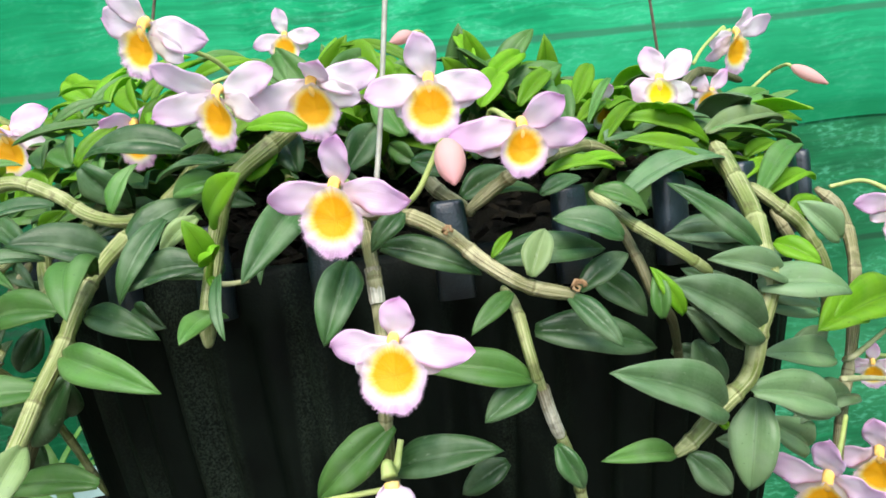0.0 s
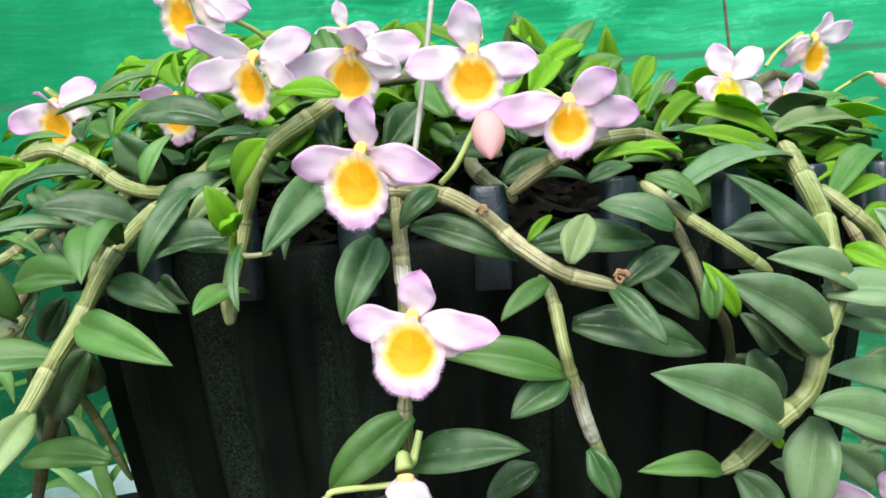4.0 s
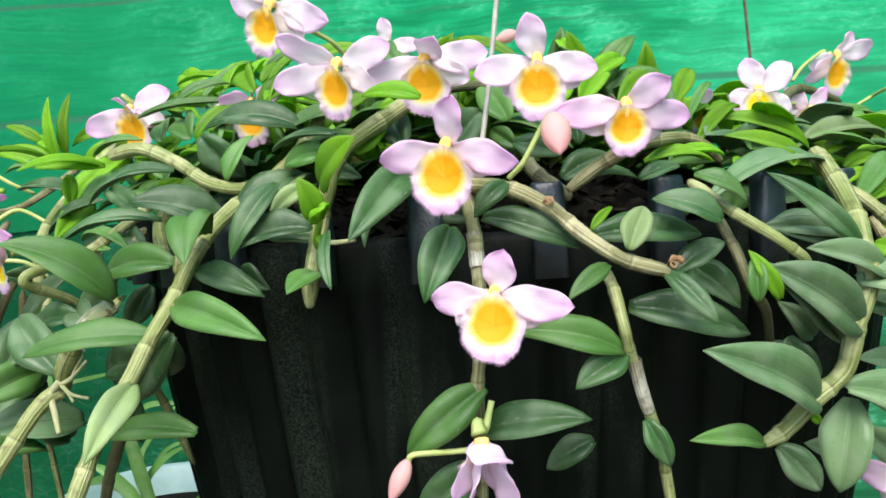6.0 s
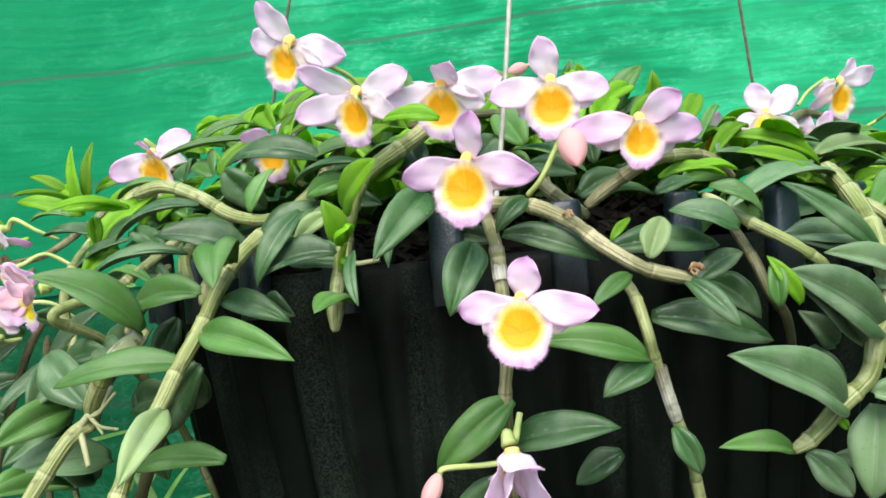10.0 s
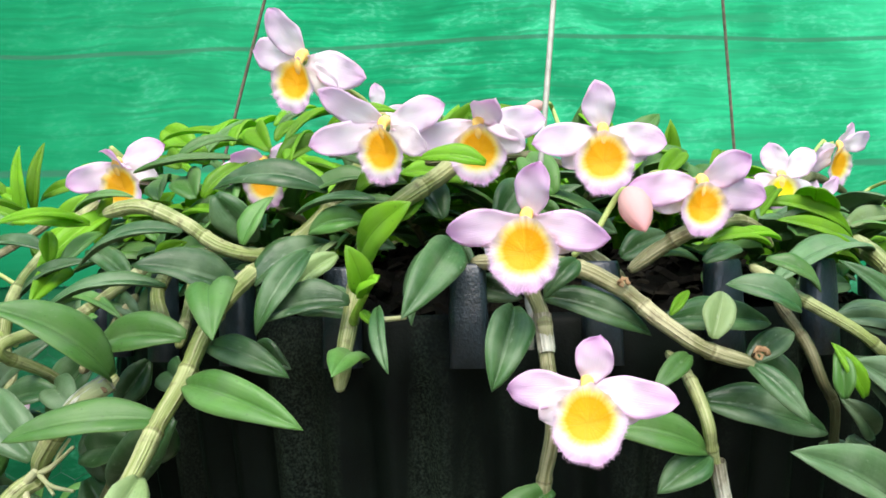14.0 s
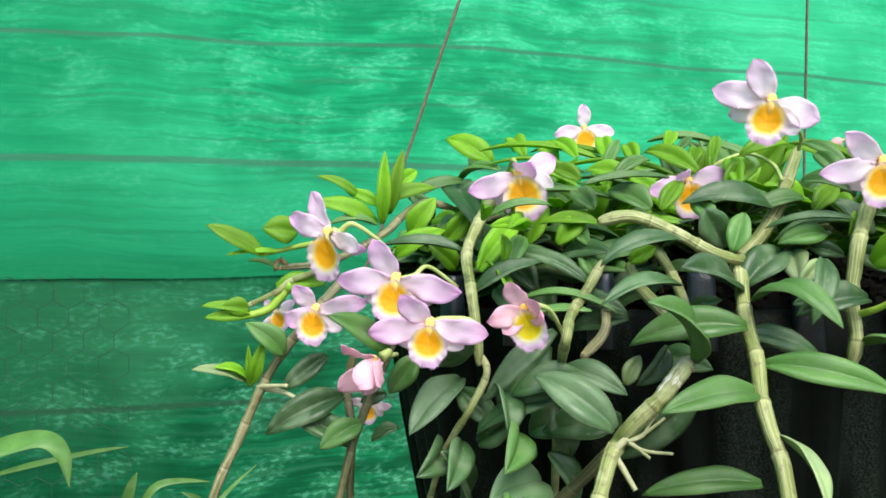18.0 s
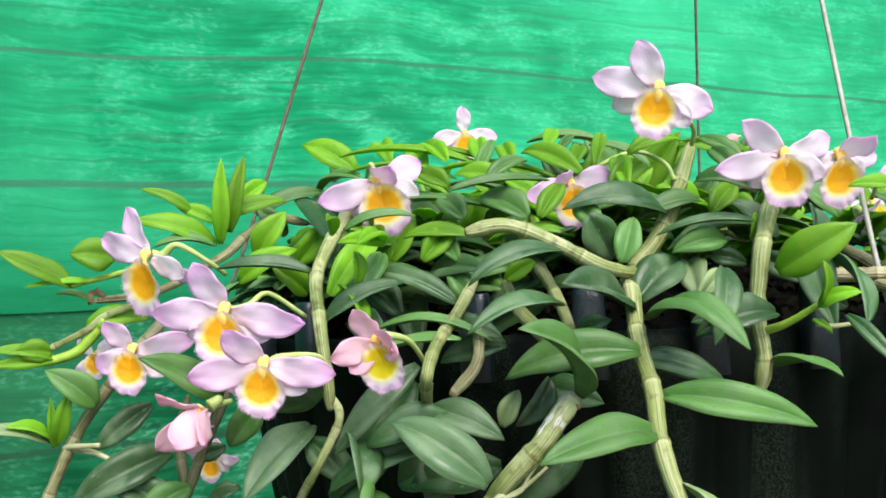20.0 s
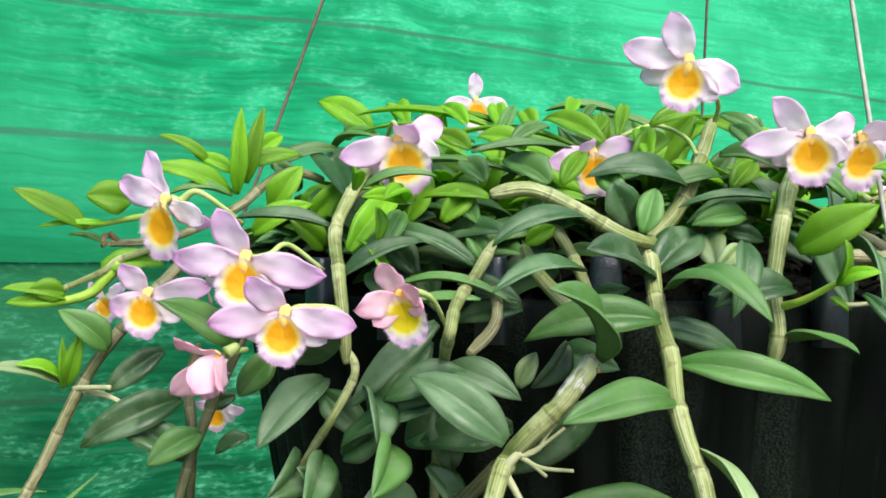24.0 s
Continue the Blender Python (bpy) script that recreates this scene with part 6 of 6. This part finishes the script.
leaf(s, (-0.3504, 0.4981, 1.4768), (-0.3676, 0.5036, 1.4815), 0.0044, (0.0040, -0.6371, 0.7708), 0.08, 0.55, "m")
leaf(s, (-0.2901, 0.4960, 1.5026), (-0.2895, 0.4845, 1.5440), 0.0085, (-0.1090, -0.9908, -0.0797), 0.08, 0.55, "y")
leaf(s, (-0.2859, 0.4953, 1.5083), (-0.2780, 0.4892, 1.5462), 0.0085, (-0.1645, -0.9812, -0.1009), 0.08, 0.55, "y")
leaf(s, (-0.2923, 0.4978, 1.5027), (-0.3311, 0.4890, 1.5154), 0.0157, (0.3599, -0.7100, 0.6053), 0.08, 0.55, "y")
leaf(s, (-0.3025, 0.5003, 1.5182), (-0.3267, 0.4970, 1.5320), 0.0077, (0.3906, -0.7747, 0.4972), 0.08, 0.55, "y")
leaf(s, (-0.2914, 0.4968, 1.5135), (-0.3108, 0.5028, 1.5228), 0.0086, (-0.0680, -0.8980, 0.4347), 0.08, 0.55, "y")
leaf(s, (-0.2937, 0.4878, 1.5011), (-0.3224, 0.4869, 1.5025), 0.0081, (0.0603, -0.5133, 0.8561), 0.08, 0.55, "m")
leaf(s, (-0.2769, 0.5227, 1.5276), (-0.2627, 0.5278, 1.5389), 0.0098, (0.0379, -0.9301, 0.3654), 0.08, 0.55, "y")
leaf(s, (-0.2877, 0.5060, 1.5165), (-0.2557, 0.5051, 1.5252), 0.0121, (-0.1947, -0.7398, 0.6440), 0.08, 0.55, "y")
leaf(s, (-0.2695, 0.5208, 1.5190), (-0.2284, 0.5271, 1.5330), 0.0121, (-0.1435, -0.6734, 0.7252), 0.08, 0.55, "m")
leaf(s, (-0.2722, 0.5020, 1.4969), (-0.2579, 0.4957, 1.5186), 0.0139, (-0.3601, -0.9324, -0.0316), 0.08, 0.55, "y")
leaf(s, (-0.2819, 0.4956, 1.4831), (-0.2546, 0.4853, 1.4993), 0.0130, (-0.4878, -0.8198, 0.2999), 0.08, 0.55, "y")
leaf(s, (-0.2103, 0.5391, 1.5459), (-0.2378, 0.5578, 1.5654), 0.0182, (-0.2129, -0.8379, 0.5027), 0.08, 0.55, "y")
leaf(s, (-0.2171, 0.4977, 1.5356), (-0.2341, 0.5438, 1.5333), 0.0115, (-0.4485, -0.1198, 0.8857), 0.08, 0.55, "m")
leaf(s, (-0.1976, 0.5094, 1.5457), (-0.1825, 0.5895, 1.5690), 0.0130, (-0.3192, -0.2091, 0.9243), 0.08, 0.55, "y")
leaf(s, (-0.2348, 0.5548, 1.5312), (-0.2393, 0.4569, 1.4973), 0.0203, (-0.2655, -0.3047, 0.9147), 0.08, 0.55, "d")
flower(s, (-0.1099, 0.6315, 1.5869), (-0.0853, -0.9744, -0.2079), (-0.0181, -0.2071, 0.9781), 0.0411, ((-0.1081, 0.6418, 1.5811), (-0.1094, 0.6431, 1.5685),), seed=12, style="pale", tips=((-0.1127, 0.6249, 1.6044), (-0.1329, 0.6315, 1.5820), (-0.0871, 0.6270, 1.5843)))
flower(s, (-0.3237, 0.4561, 1.4946), (-0.7575, -0.5918, -0.2756), (-0.2172, -0.1697, 0.9613), 0.0475, ((-0.3115, 0.4570, 1.4999), (-0.2988, 0.4584, 1.4923), (-0.2903, 0.4665, 1.4863),), seed=15, tips=((-0.3335, 0.4624, 1.5166), (-0.3449, 0.4721, 1.5042), (-0.3052, 0.4606, 1.4844)))
husk(s, (-0.3504, 0.4980, 1.4782), 0.0050, 21)
leaf(s, (-0.2524, 0.4956, 1.4910), (-0.2352, 0.4885, 1.5114), 0.0125, (-0.3728, -0.9278, -0.0116), 0.08, 0.55, "y")
leaf(s, (-0.2548, 0.5165, 1.5076), (-0.2695, 0.5205, 1.5237), 0.0110, (-0.0156, -0.9738, 0.2267), 0.08, 0.55, "m")
leaf(s, (-0.2206, 0.5556, 1.5419), (-0.2057, 0.5887, 1.5652), 0.0113, (0.0717, -0.5963, 0.7995), 0.08, 0.55, "m")
s = shoot([(-0.3214, 0.4776, 1.4772), (-0.3432, 0.4749, 1.4696), (-0.3518, 0.4730, 1.4633), (-0.3688, 0.4740, 1.4553)], 0.0021, "g")
side_shoot(s, [(-0.3442, 0.4751, 1.4679), (-0.3505, 0.4752, 1.4597), (-0.3567, 0.4750, 1.4536), (-0.3689, 0.4738, 1.4500)], 0.0026)
leaf(s, (-0.3652, 0.4742, 1.4510), (-0.3911, 0.4702, 1.4574), 0.0085, (0.1500, -0.6000, 0.8000), 0.03, 0.5, "y")
leaf(s, (-0.3652, 0.4742, 1.4505), (-0.3899, 0.4704, 1.4501), 0.0080, (0.0500, -0.8500, 0.5000), 0.03, 0.5, "y")
leaf(s, (-0.3665, 0.4742, 1.4545), (-0.3806, 0.4692, 1.4560), 0.0110, (-0.1000, -0.9700, 0.2000), 0.05, 0.25, "y")
leaf(s, (-0.3520, 0.4782, 1.4659), (-0.3246, 0.4793, 1.4677), 0.0141, (-0.0187, -0.7064, 0.7076), 0.08, 0.55, "y")
s = shoot([(0.1300, 0.5090, 1.5085), (0.1473, 0.5340, 1.5217), (0.1671, 0.5580, 1.5209), (0.1844, 0.5754, 1.5163)], 0.0034, "k", "bare dark old cane behind the foliage")
flower(s, (0.1190, 0.4965, 1.5170), (-0.2074, -0.9758, -0.0698), (-0.0145, -0.0682, 0.9976), 0.0488, ((0.1325, 0.5158, 1.5147), (0.1454, 0.5285, 1.5124),), seed=7, heart="yellow", style="pale", lipscale=0.72, tips=((0.1129, 0.4945, 1.5344), (0.1074, 0.4993, 1.5124), (0.1345, 0.4923, 1.5298)))
flower(s, (0.1864, 0.5925, 1.5474), (0.5708, -0.7306, -0.3746), (0.3640, -0.1838, 0.9131), 0.0478, ((0.1835, 0.6056, 1.5533), (0.1584, 0.5562, 1.5379), (0.1467, 0.5357, 1.5272),), seed=8, style="pale", tips=((0.2003, 0.5965, 1.5608), (0.1690, 0.5866, 1.5324), (0.2201, 0.6143, 1.5562)))
s = shoot([(0.1272, 0.4895, 1.4902), (0.1514, 0.5306, 1.4994), (0.1773, 0.5578, 1.5010), (0.2134, 0.5970, 1.4989)], 0.0034, "t", "bare dry old cane reaching out over the rim")
flower(s, (0.1566, 0.5438, 1.5101), (0.2997, -0.9275, -0.2234), (0.6434, 0.0236, 0.7652), 0.0352, ((0.1484, 0.5443, 1.5081),), seed=9)
flower(s, (0.0837, 0.4652, 1.5079), (0.3161, -0.6569, -0.6845), (0.2564, -0.6355, 0.7283), 0.0253, ((0.0822, 0.4690, 1.5022),), seed=10)
bud(s, (0.2154, 0.5744, 1.5213), (0.2312, 0.5606, 1.5078), 0.0080, ((0.1783, 0.5411, 1.5079), (0.2098, 0.6030, 1.5205), (0.2123, 0.5770, 1.5230),))
s = shoot([(-0.1660, 0.3699, 1.4467), (-0.1756, 0.3865, 1.4625), (-0.1751, 0.4049, 1.4760)], 0.0040, "g")
leaf(s, (-0.1721, 0.3688, 1.4363), (-0.1861, 0.3702, 1.4176), 0.0122, (0.1587, -0.9683, -0.1927), 0.08, 0.55, "d")
leaf(s, (-0.1790, 0.3941, 1.4767), (-0.1653, 0.3925, 1.4844), 0.0082, (-0.2341, -0.9441, 0.2323), 0.08, 0.55, "y")
s = shoot([(-0.2082, 0.3865, 1.4301), (-0.1966, 0.3846, 1.4440), (-0.1906, 0.4020, 1.4624)], 0.0032, "t")
leaf(s, (-0.1939, 0.3683, 1.4190), (-0.1857, 0.3688, 1.4327), 0.0083, (-0.3857, -0.8828, 0.2682), 0.08, 0.55, "p")
leaf(s, (-0.1795, 0.3953, 1.4488), (-0.2050, 0.4107, 1.4429), 0.0121, (-0.5289, -0.6817, 0.5056), 0.08, 0.55, "d")
leaf(s, (-0.1933, 0.4201, 1.4002), (-0.2194, 0.4447, 1.3851), 0.0202, (-0.7374, -0.6276, 0.2497), 0.08, 0.55, "d")
s = shoot([(0.0155, 0.3731, 1.4642), (-0.0003, 0.3783, 1.4779), (-0.0024, 0.3943, 1.4861)], 0.0039, "t")
leaf(s, (-0.0098, 0.3848, 1.4996), (-0.0227, 0.4028, 1.5209), 0.0160, (-0.1042, -0.7888, 0.6057), 0.08, 0.55, "m")
leaf(s, (-0.0071, 0.3649, 1.4885), (0.0122, 0.3644, 1.4820), 0.0106, (0.1082, -0.9128, 0.3939), 0.08, 0.55, "d")
flower(s, (0.0051, 0.3458, 1.5174), (-0.0346, -0.9897, -0.1392), (-0.0049, -0.1391, 0.9903), 0.0442, ((0.0044, 0.3699, 1.5194), (0.0080, 0.3822, 1.5080),), seed=5, style="pale", lipscale=0.95, tips=((0.0022, 0.3361, 1.5330), (-0.0189, 0.3451, 1.5144), (0.0264, 0.3432, 1.5128)))
bud(s, (-0.0081, 0.4605, 1.5529), (-0.0192, 0.4544, 1.5485), 0.0068, ((-0.0008, 0.4557, 1.5407), (-0.0027, 0.4696, 1.5522), (-0.0050, 0.4611, 1.5533),))
leaf(s, (-0.0067, 0.3828, 1.4883), (-0.0184, 0.3925, 1.4976), 0.0092, (-0.4798, -0.8344, 0.2711), 0.08, 0.55, "m")
s = shoot([(-0.1681, 0.3695, 1.4170), (-0.1897, 0.3837, 1.3899), (-0.2156, 0.4073, 1.3550), (-0.2393, 0.4333, 1.3220), (-0.2604, 0.4566, 1.2709), (-0.2750, 0.4727, 1.2150)], 0.0040, "k")
leaf(s, (-0.2413, 0.3857, 1.3575), (-0.2482, 0.3315, 1.3688), 0.0133, (0.6289, 0.0817, 0.7732), 0.08, 0.55, "m")
leaf(s, (-0.1709, 0.3704, 1.4163), (-0.1751, 0.3868, 1.3907), 0.0160, (0.4837, -0.6989, -0.5269), 0.08, 0.55, "d")
leaf(s, (-0.2176, 0.4110, 1.3808), (-0.2030, 0.4080, 1.3549), 0.0155, (0.4327, -0.8343, 0.3418), 0.08, 0.55, "d")
leaf(s, (-0.1868, 0.3888, 1.3992), (-0.2222, 0.4099, 1.3928), 0.0187, (-0.5213, -0.7479, 0.4110), 0.08, 0.55, "d")

# ---- inner shoots: the dense leafy growth under the outer canes ----
DOME = ((1.30, 0.27), (1.42, 0.29), (1.45, 0.28), (1.47, 0.265), (1.49, 0.25), (1.52, 0.222), (1.55, 0.18), (1.58, 0.11), (1.60, 0.03))


def dome_radius(z):
    return float(np.interp(z, [a for a, b in DOME], [b for a, b in DOME]))


def inner_shoot(seed, angle, reach, top, front):
    rng = random.Random(seed)
    c, s = math.cos(angle), math.sin(angle)
    foot = Vector((PX + 0.35 * reach * c, PY + 0.35 * reach * s, RIM - 0.005))
    pts = [foot, Vector((PX + 0.6 * reach * c, PY + 0.6 * reach * s, RIM + 0.6 * (top - RIM))), Vector((PX + 0.85 * reach * c, PY + 0.85 * reach * s, top)),
           Vector((PX + reach * c + 0.01 * rng.uniform(-1, 1), PY + reach * s + 0.01 * rng.uniform(-1, 1), top - 0.006))]
    s_ = shoot(pts, rng.uniform(0.0022, 0.0034), rng.choice("ggkt"))
    line = spline(pts, 6)
    n = len(line)
    for i in range(4, n):
        p = line[i]
        d = (line[min(i + 1, n - 1)] - line[i - 1]).normalized()
        out = Vector((c, s, 0.25))
        sidew = d.cross(Vector((0, 0, 1))).normalized() * (1 if i % 2 else -1)
        way = (sidew * rng.uniform(0.6, 1.2) + out * rng.uniform(0.2, 0.9) + Vector((0, 0, rng.uniform(-0.25, 0.65)))).normalized()
        upright = p.z > 1.505 and rng.random() < 0.6
        if upright:
            way = (sidew * rng.uniform(0.1, 1.0) + out * 0.3 + Vector((0, 0, rng.uniform(0.3, 1.0)))).normalized()
        elif i == n - 1:
            way = (out + Vector((0, 0, rng.uniform(0.0, 0.8)))).normalized()
        length = rng.uniform(0.034, 0.054)
        tip = p + way * length
        h = math.hypot(tip.x - PX, tip.y - PY)
        lim = dome_radius(tip.z) - (0.018 if front else 0.006)
        roof = 1.526 if tip.x > PX and tip.y > PY - 0.12 else 1.560
        if tip.z > roof or h > lim:
            k = 0.75
            tip = p + way * length * k - Vector((0, 0, 0.012))
            h = math.hypot(tip.x - PX, tip.y - PY)
            if h > lim + 0.012 or tip.z > roof + 0.008:
                continue
        up = Vector((0.25 * c + rng.uniform(-0.35, 0.35), 0.25 * s + rng.uniform(-0.35, 0.35), 1))
        if upright:
            up = Vector((rng.uniform(-0.5, 0.3), -1, rng.uniform(0.2, 0.6)))
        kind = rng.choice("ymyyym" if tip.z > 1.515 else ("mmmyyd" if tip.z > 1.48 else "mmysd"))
        # the brighter light on the right is put into lighter leaf kinds
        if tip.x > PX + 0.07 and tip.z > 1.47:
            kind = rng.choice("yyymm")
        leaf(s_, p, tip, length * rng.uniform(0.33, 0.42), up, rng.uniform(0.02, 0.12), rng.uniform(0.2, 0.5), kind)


rng = random.Random(21)
for i in range(54):
    ring = i % 3
    a = radians(i * 137.5)
    front = math.sin(a) < 0.35
    if ring == 0:
        inner_shoot(100 + i, a, rng.uniform(0.17, 0.205), rng.uniform(1.495, 1.515), front)
    elif ring == 1:
        inner_shoot(100 + i, a, rng.uniform(0.11, 0.16), rng.uniform(1.505, 1.53), front)
    else:
        inner_shoot(100 + i, a, rng.uniform(0.04, 0.10), rng.uniform(1.522, 1.54), front)

# a second flush that leans out on the far side
for i in range(16):
    inner_shoot(300 + i, radians(118 + 6.2 * i), rng.uniform(0.195, 0.235), rng.uniform(1.488, 1.512), False)

# low leafy shoots along the rim, all round but for the open front
for i in range(44):
    a = radians(i * 360 / 44 + rng.uniform(-3, 3))
    if -2.05 < math.atan2(math.sin(a), math.cos(a)) < -0.95:
        continue
    reach = rng.uniform(0.185, 0.235)
    c, s = math.cos(a), math.sin(a)
    pts = [Vector((PX + 0.75 * reach * c, PY + 0.75 * reach * s, RIM - 0.004)), Vector((PX + 0.9 * reach * c, PY + 0.9 * reach * s, RIM + 0.02)), Vector((PX + reach * c, PY + reach * s, RIM + rng.uniform(0.026, 0.042)))]
    low_shoot = shoot(pts, 0.0028, rng.choice("gkk"))
    line = spline(pts, 4)
    for k in range(3, 9):
        way = Vector((c * rng.uniform(0.2, 1) - s * rng.uniform(0.3, 1.1) * (-1) ** k, s * rng.uniform(0.2, 1) + c * rng.uniform(0.3, 1.1) * (-1) ** k, rng.uniform(-0.35, 0.5))).normalized()
        length = rng.uniform(0.036, 0.056)
        tip = line[k] + way * length
        if math.hypot(tip.x - PX, tip.y - PY) > 0.272 or tip.z > 1.53:
            continue
        # right-hand leaves again take lighter kinds in place of stronger light
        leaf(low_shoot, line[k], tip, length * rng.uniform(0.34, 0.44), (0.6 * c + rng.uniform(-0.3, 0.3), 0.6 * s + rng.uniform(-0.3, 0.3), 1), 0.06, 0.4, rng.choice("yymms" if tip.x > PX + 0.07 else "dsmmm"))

# ---- a strap-leaved plant in a pale pot on a stand, behind and below the hanging pot ----
HERB = Vector((-0.42, 0.85, 1.082))
herb = tagged(empty("strap_leaf_plant", HERB), "pale green strap-leaved plant growing behind the hanging pot", "plant")
strap(herb, [(-0.3826, 0.7564, 1.2011), (-0.3914, 0.7566, 1.2252), (-0.4021, 0.7573, 1.2624), (-0.4137, 0.7570, 1.2841), (-0.4261, 0.7558, 1.2928)], 0.0135)
strap(herb, [(-0.4176, 0.8024, 1.2045), (-0.4184, 0.8041, 1.2351), (-0.4090, 0.8064, 1.2538), (-0.3911, 0.8102, 1.2774), (-0.3649, 0.8150, 1.3005)], 0.0077)
strap(herb, [(-0.4165, 0.8131, 1.2122), (-0.4040, 0.8160, 1.2337), (-0.3894, 0.8186, 1.2450), (-0.3668, 0.8220, 1.2507)], 0.0067)
strap(herb, [(-0.4803, 0.8973, 1.2425), (-0.4635, 0.9008, 1.2648), (-0.4417, 0.9040, 1.2695), (-0.4111, 0.9079, 1.2673)], 0.0099)
strap(herb, [(-0.3929, 0.7551, 1.2018), (-0.4098, 0.7539, 1.2213), (-0.4269, 0.7526, 1.2381), (-0.4494, 0.7503, 1.2501)], 0.0135)
strap(herb, [(-0.3491, 0.7607, 1.1988), (-0.3328, 0.7636, 1.2106), (-0.3061, 0.7680, 1.2244)], 0.0115)
strap(herb, [(-0.4002, 0.7656, 1.2082), (-0.3900, 0.7685, 1.2305), (-0.3697, 0.7718, 1.2490), (-0.3505, 0.7739, 1.2573)], 0.0094)
strap(herb, [(-0.4080, 0.7652, 1.2091), (-0.4272, 0.7654, 1.2243), (-0.4427, 0.7645, 1.2260), (-0.4697, 0.7619, 1.2187)], 0.0135)
strap(herb, [(-0.6684, 0.8564, 1.2879), (-0.6164, 0.8485, 1.3073), (-0.5800, 0.8430, 1.3209), (-0.5515, 0.8391, 1.3248), (-0.5363, 0.8380, 1.3104), (-0.5316, 0.8390, 1.2843)], 0.026)
strap(herb, [(-0.4911, 0.8805, 1.2421), (-0.4833, 0.8777, 1.2698), (-0.4781, 0.8759, 1.2864)], 0.0122)
strap(herb, [(-0.6276, 0.9389, 1.2770), (-0.5807, 0.9343, 1.2876), (-0.5279, 0.9292, 1.2981), (-0.4928, 0.9259, 1.3032)], 0.0082)
PALE = plain("pale_blue_plastic", (0.17, 0.28, 0.27), (0.24, 0.37, 0.35), 0.45, 30, 0.2)
planter = tagged(empty("round_planter", HERB + Vector((0, 0, -0.05))), "pale blue-green round plastic planter on a stand", "plant pot")


def turned(profile, n=48):
    bm = bmesh.new()
    rows = [[bm.verts.new((r * math.cos(2 * math.pi * k / n), r * math.sin(2 * math.pi * k / n), z)) for k in range(n)] for r, z in profile]
    for a, b in zip(rows, rows[1:]):
        for k in range(n):
            bm.faces.new((a[k], a[(k + 1) % n], b[(k + 1) % n], b[k]))
    bm.faces.new(list(reversed(rows[0])))
    bm.faces.new(rows[-1])
    return bm


put(part("planter_wall", turned([(0.075, 0.0), (0.10, 0.13), (0.108, 0.135), (0.110, 0.155), (0.106, 0.158), (0.102, 0.154), (0.098, 0.13), (0.07, 0.03)]), PALE, planter), Matrix.Translation(planter.location))
put(part("potting_mix", turned([(0.02, 0.10), (0.097, 0.125), (0.06, 0.132), (0.01, 0.135)]), BARK, planter), Matrix.Translation(planter.location))
stand = tagged(part("plant_stand", turned([(0.14, 0.0), (0.14, 0.02), (0.03, 0.03), (0.025, 0.98), (0.10, 1.01), (0.10, 1.0315)], 24), POT, None), "plain dark round plant stand on the ground", "plant stand")
stand.location = (HERB.x, HERB.y, 0.0)
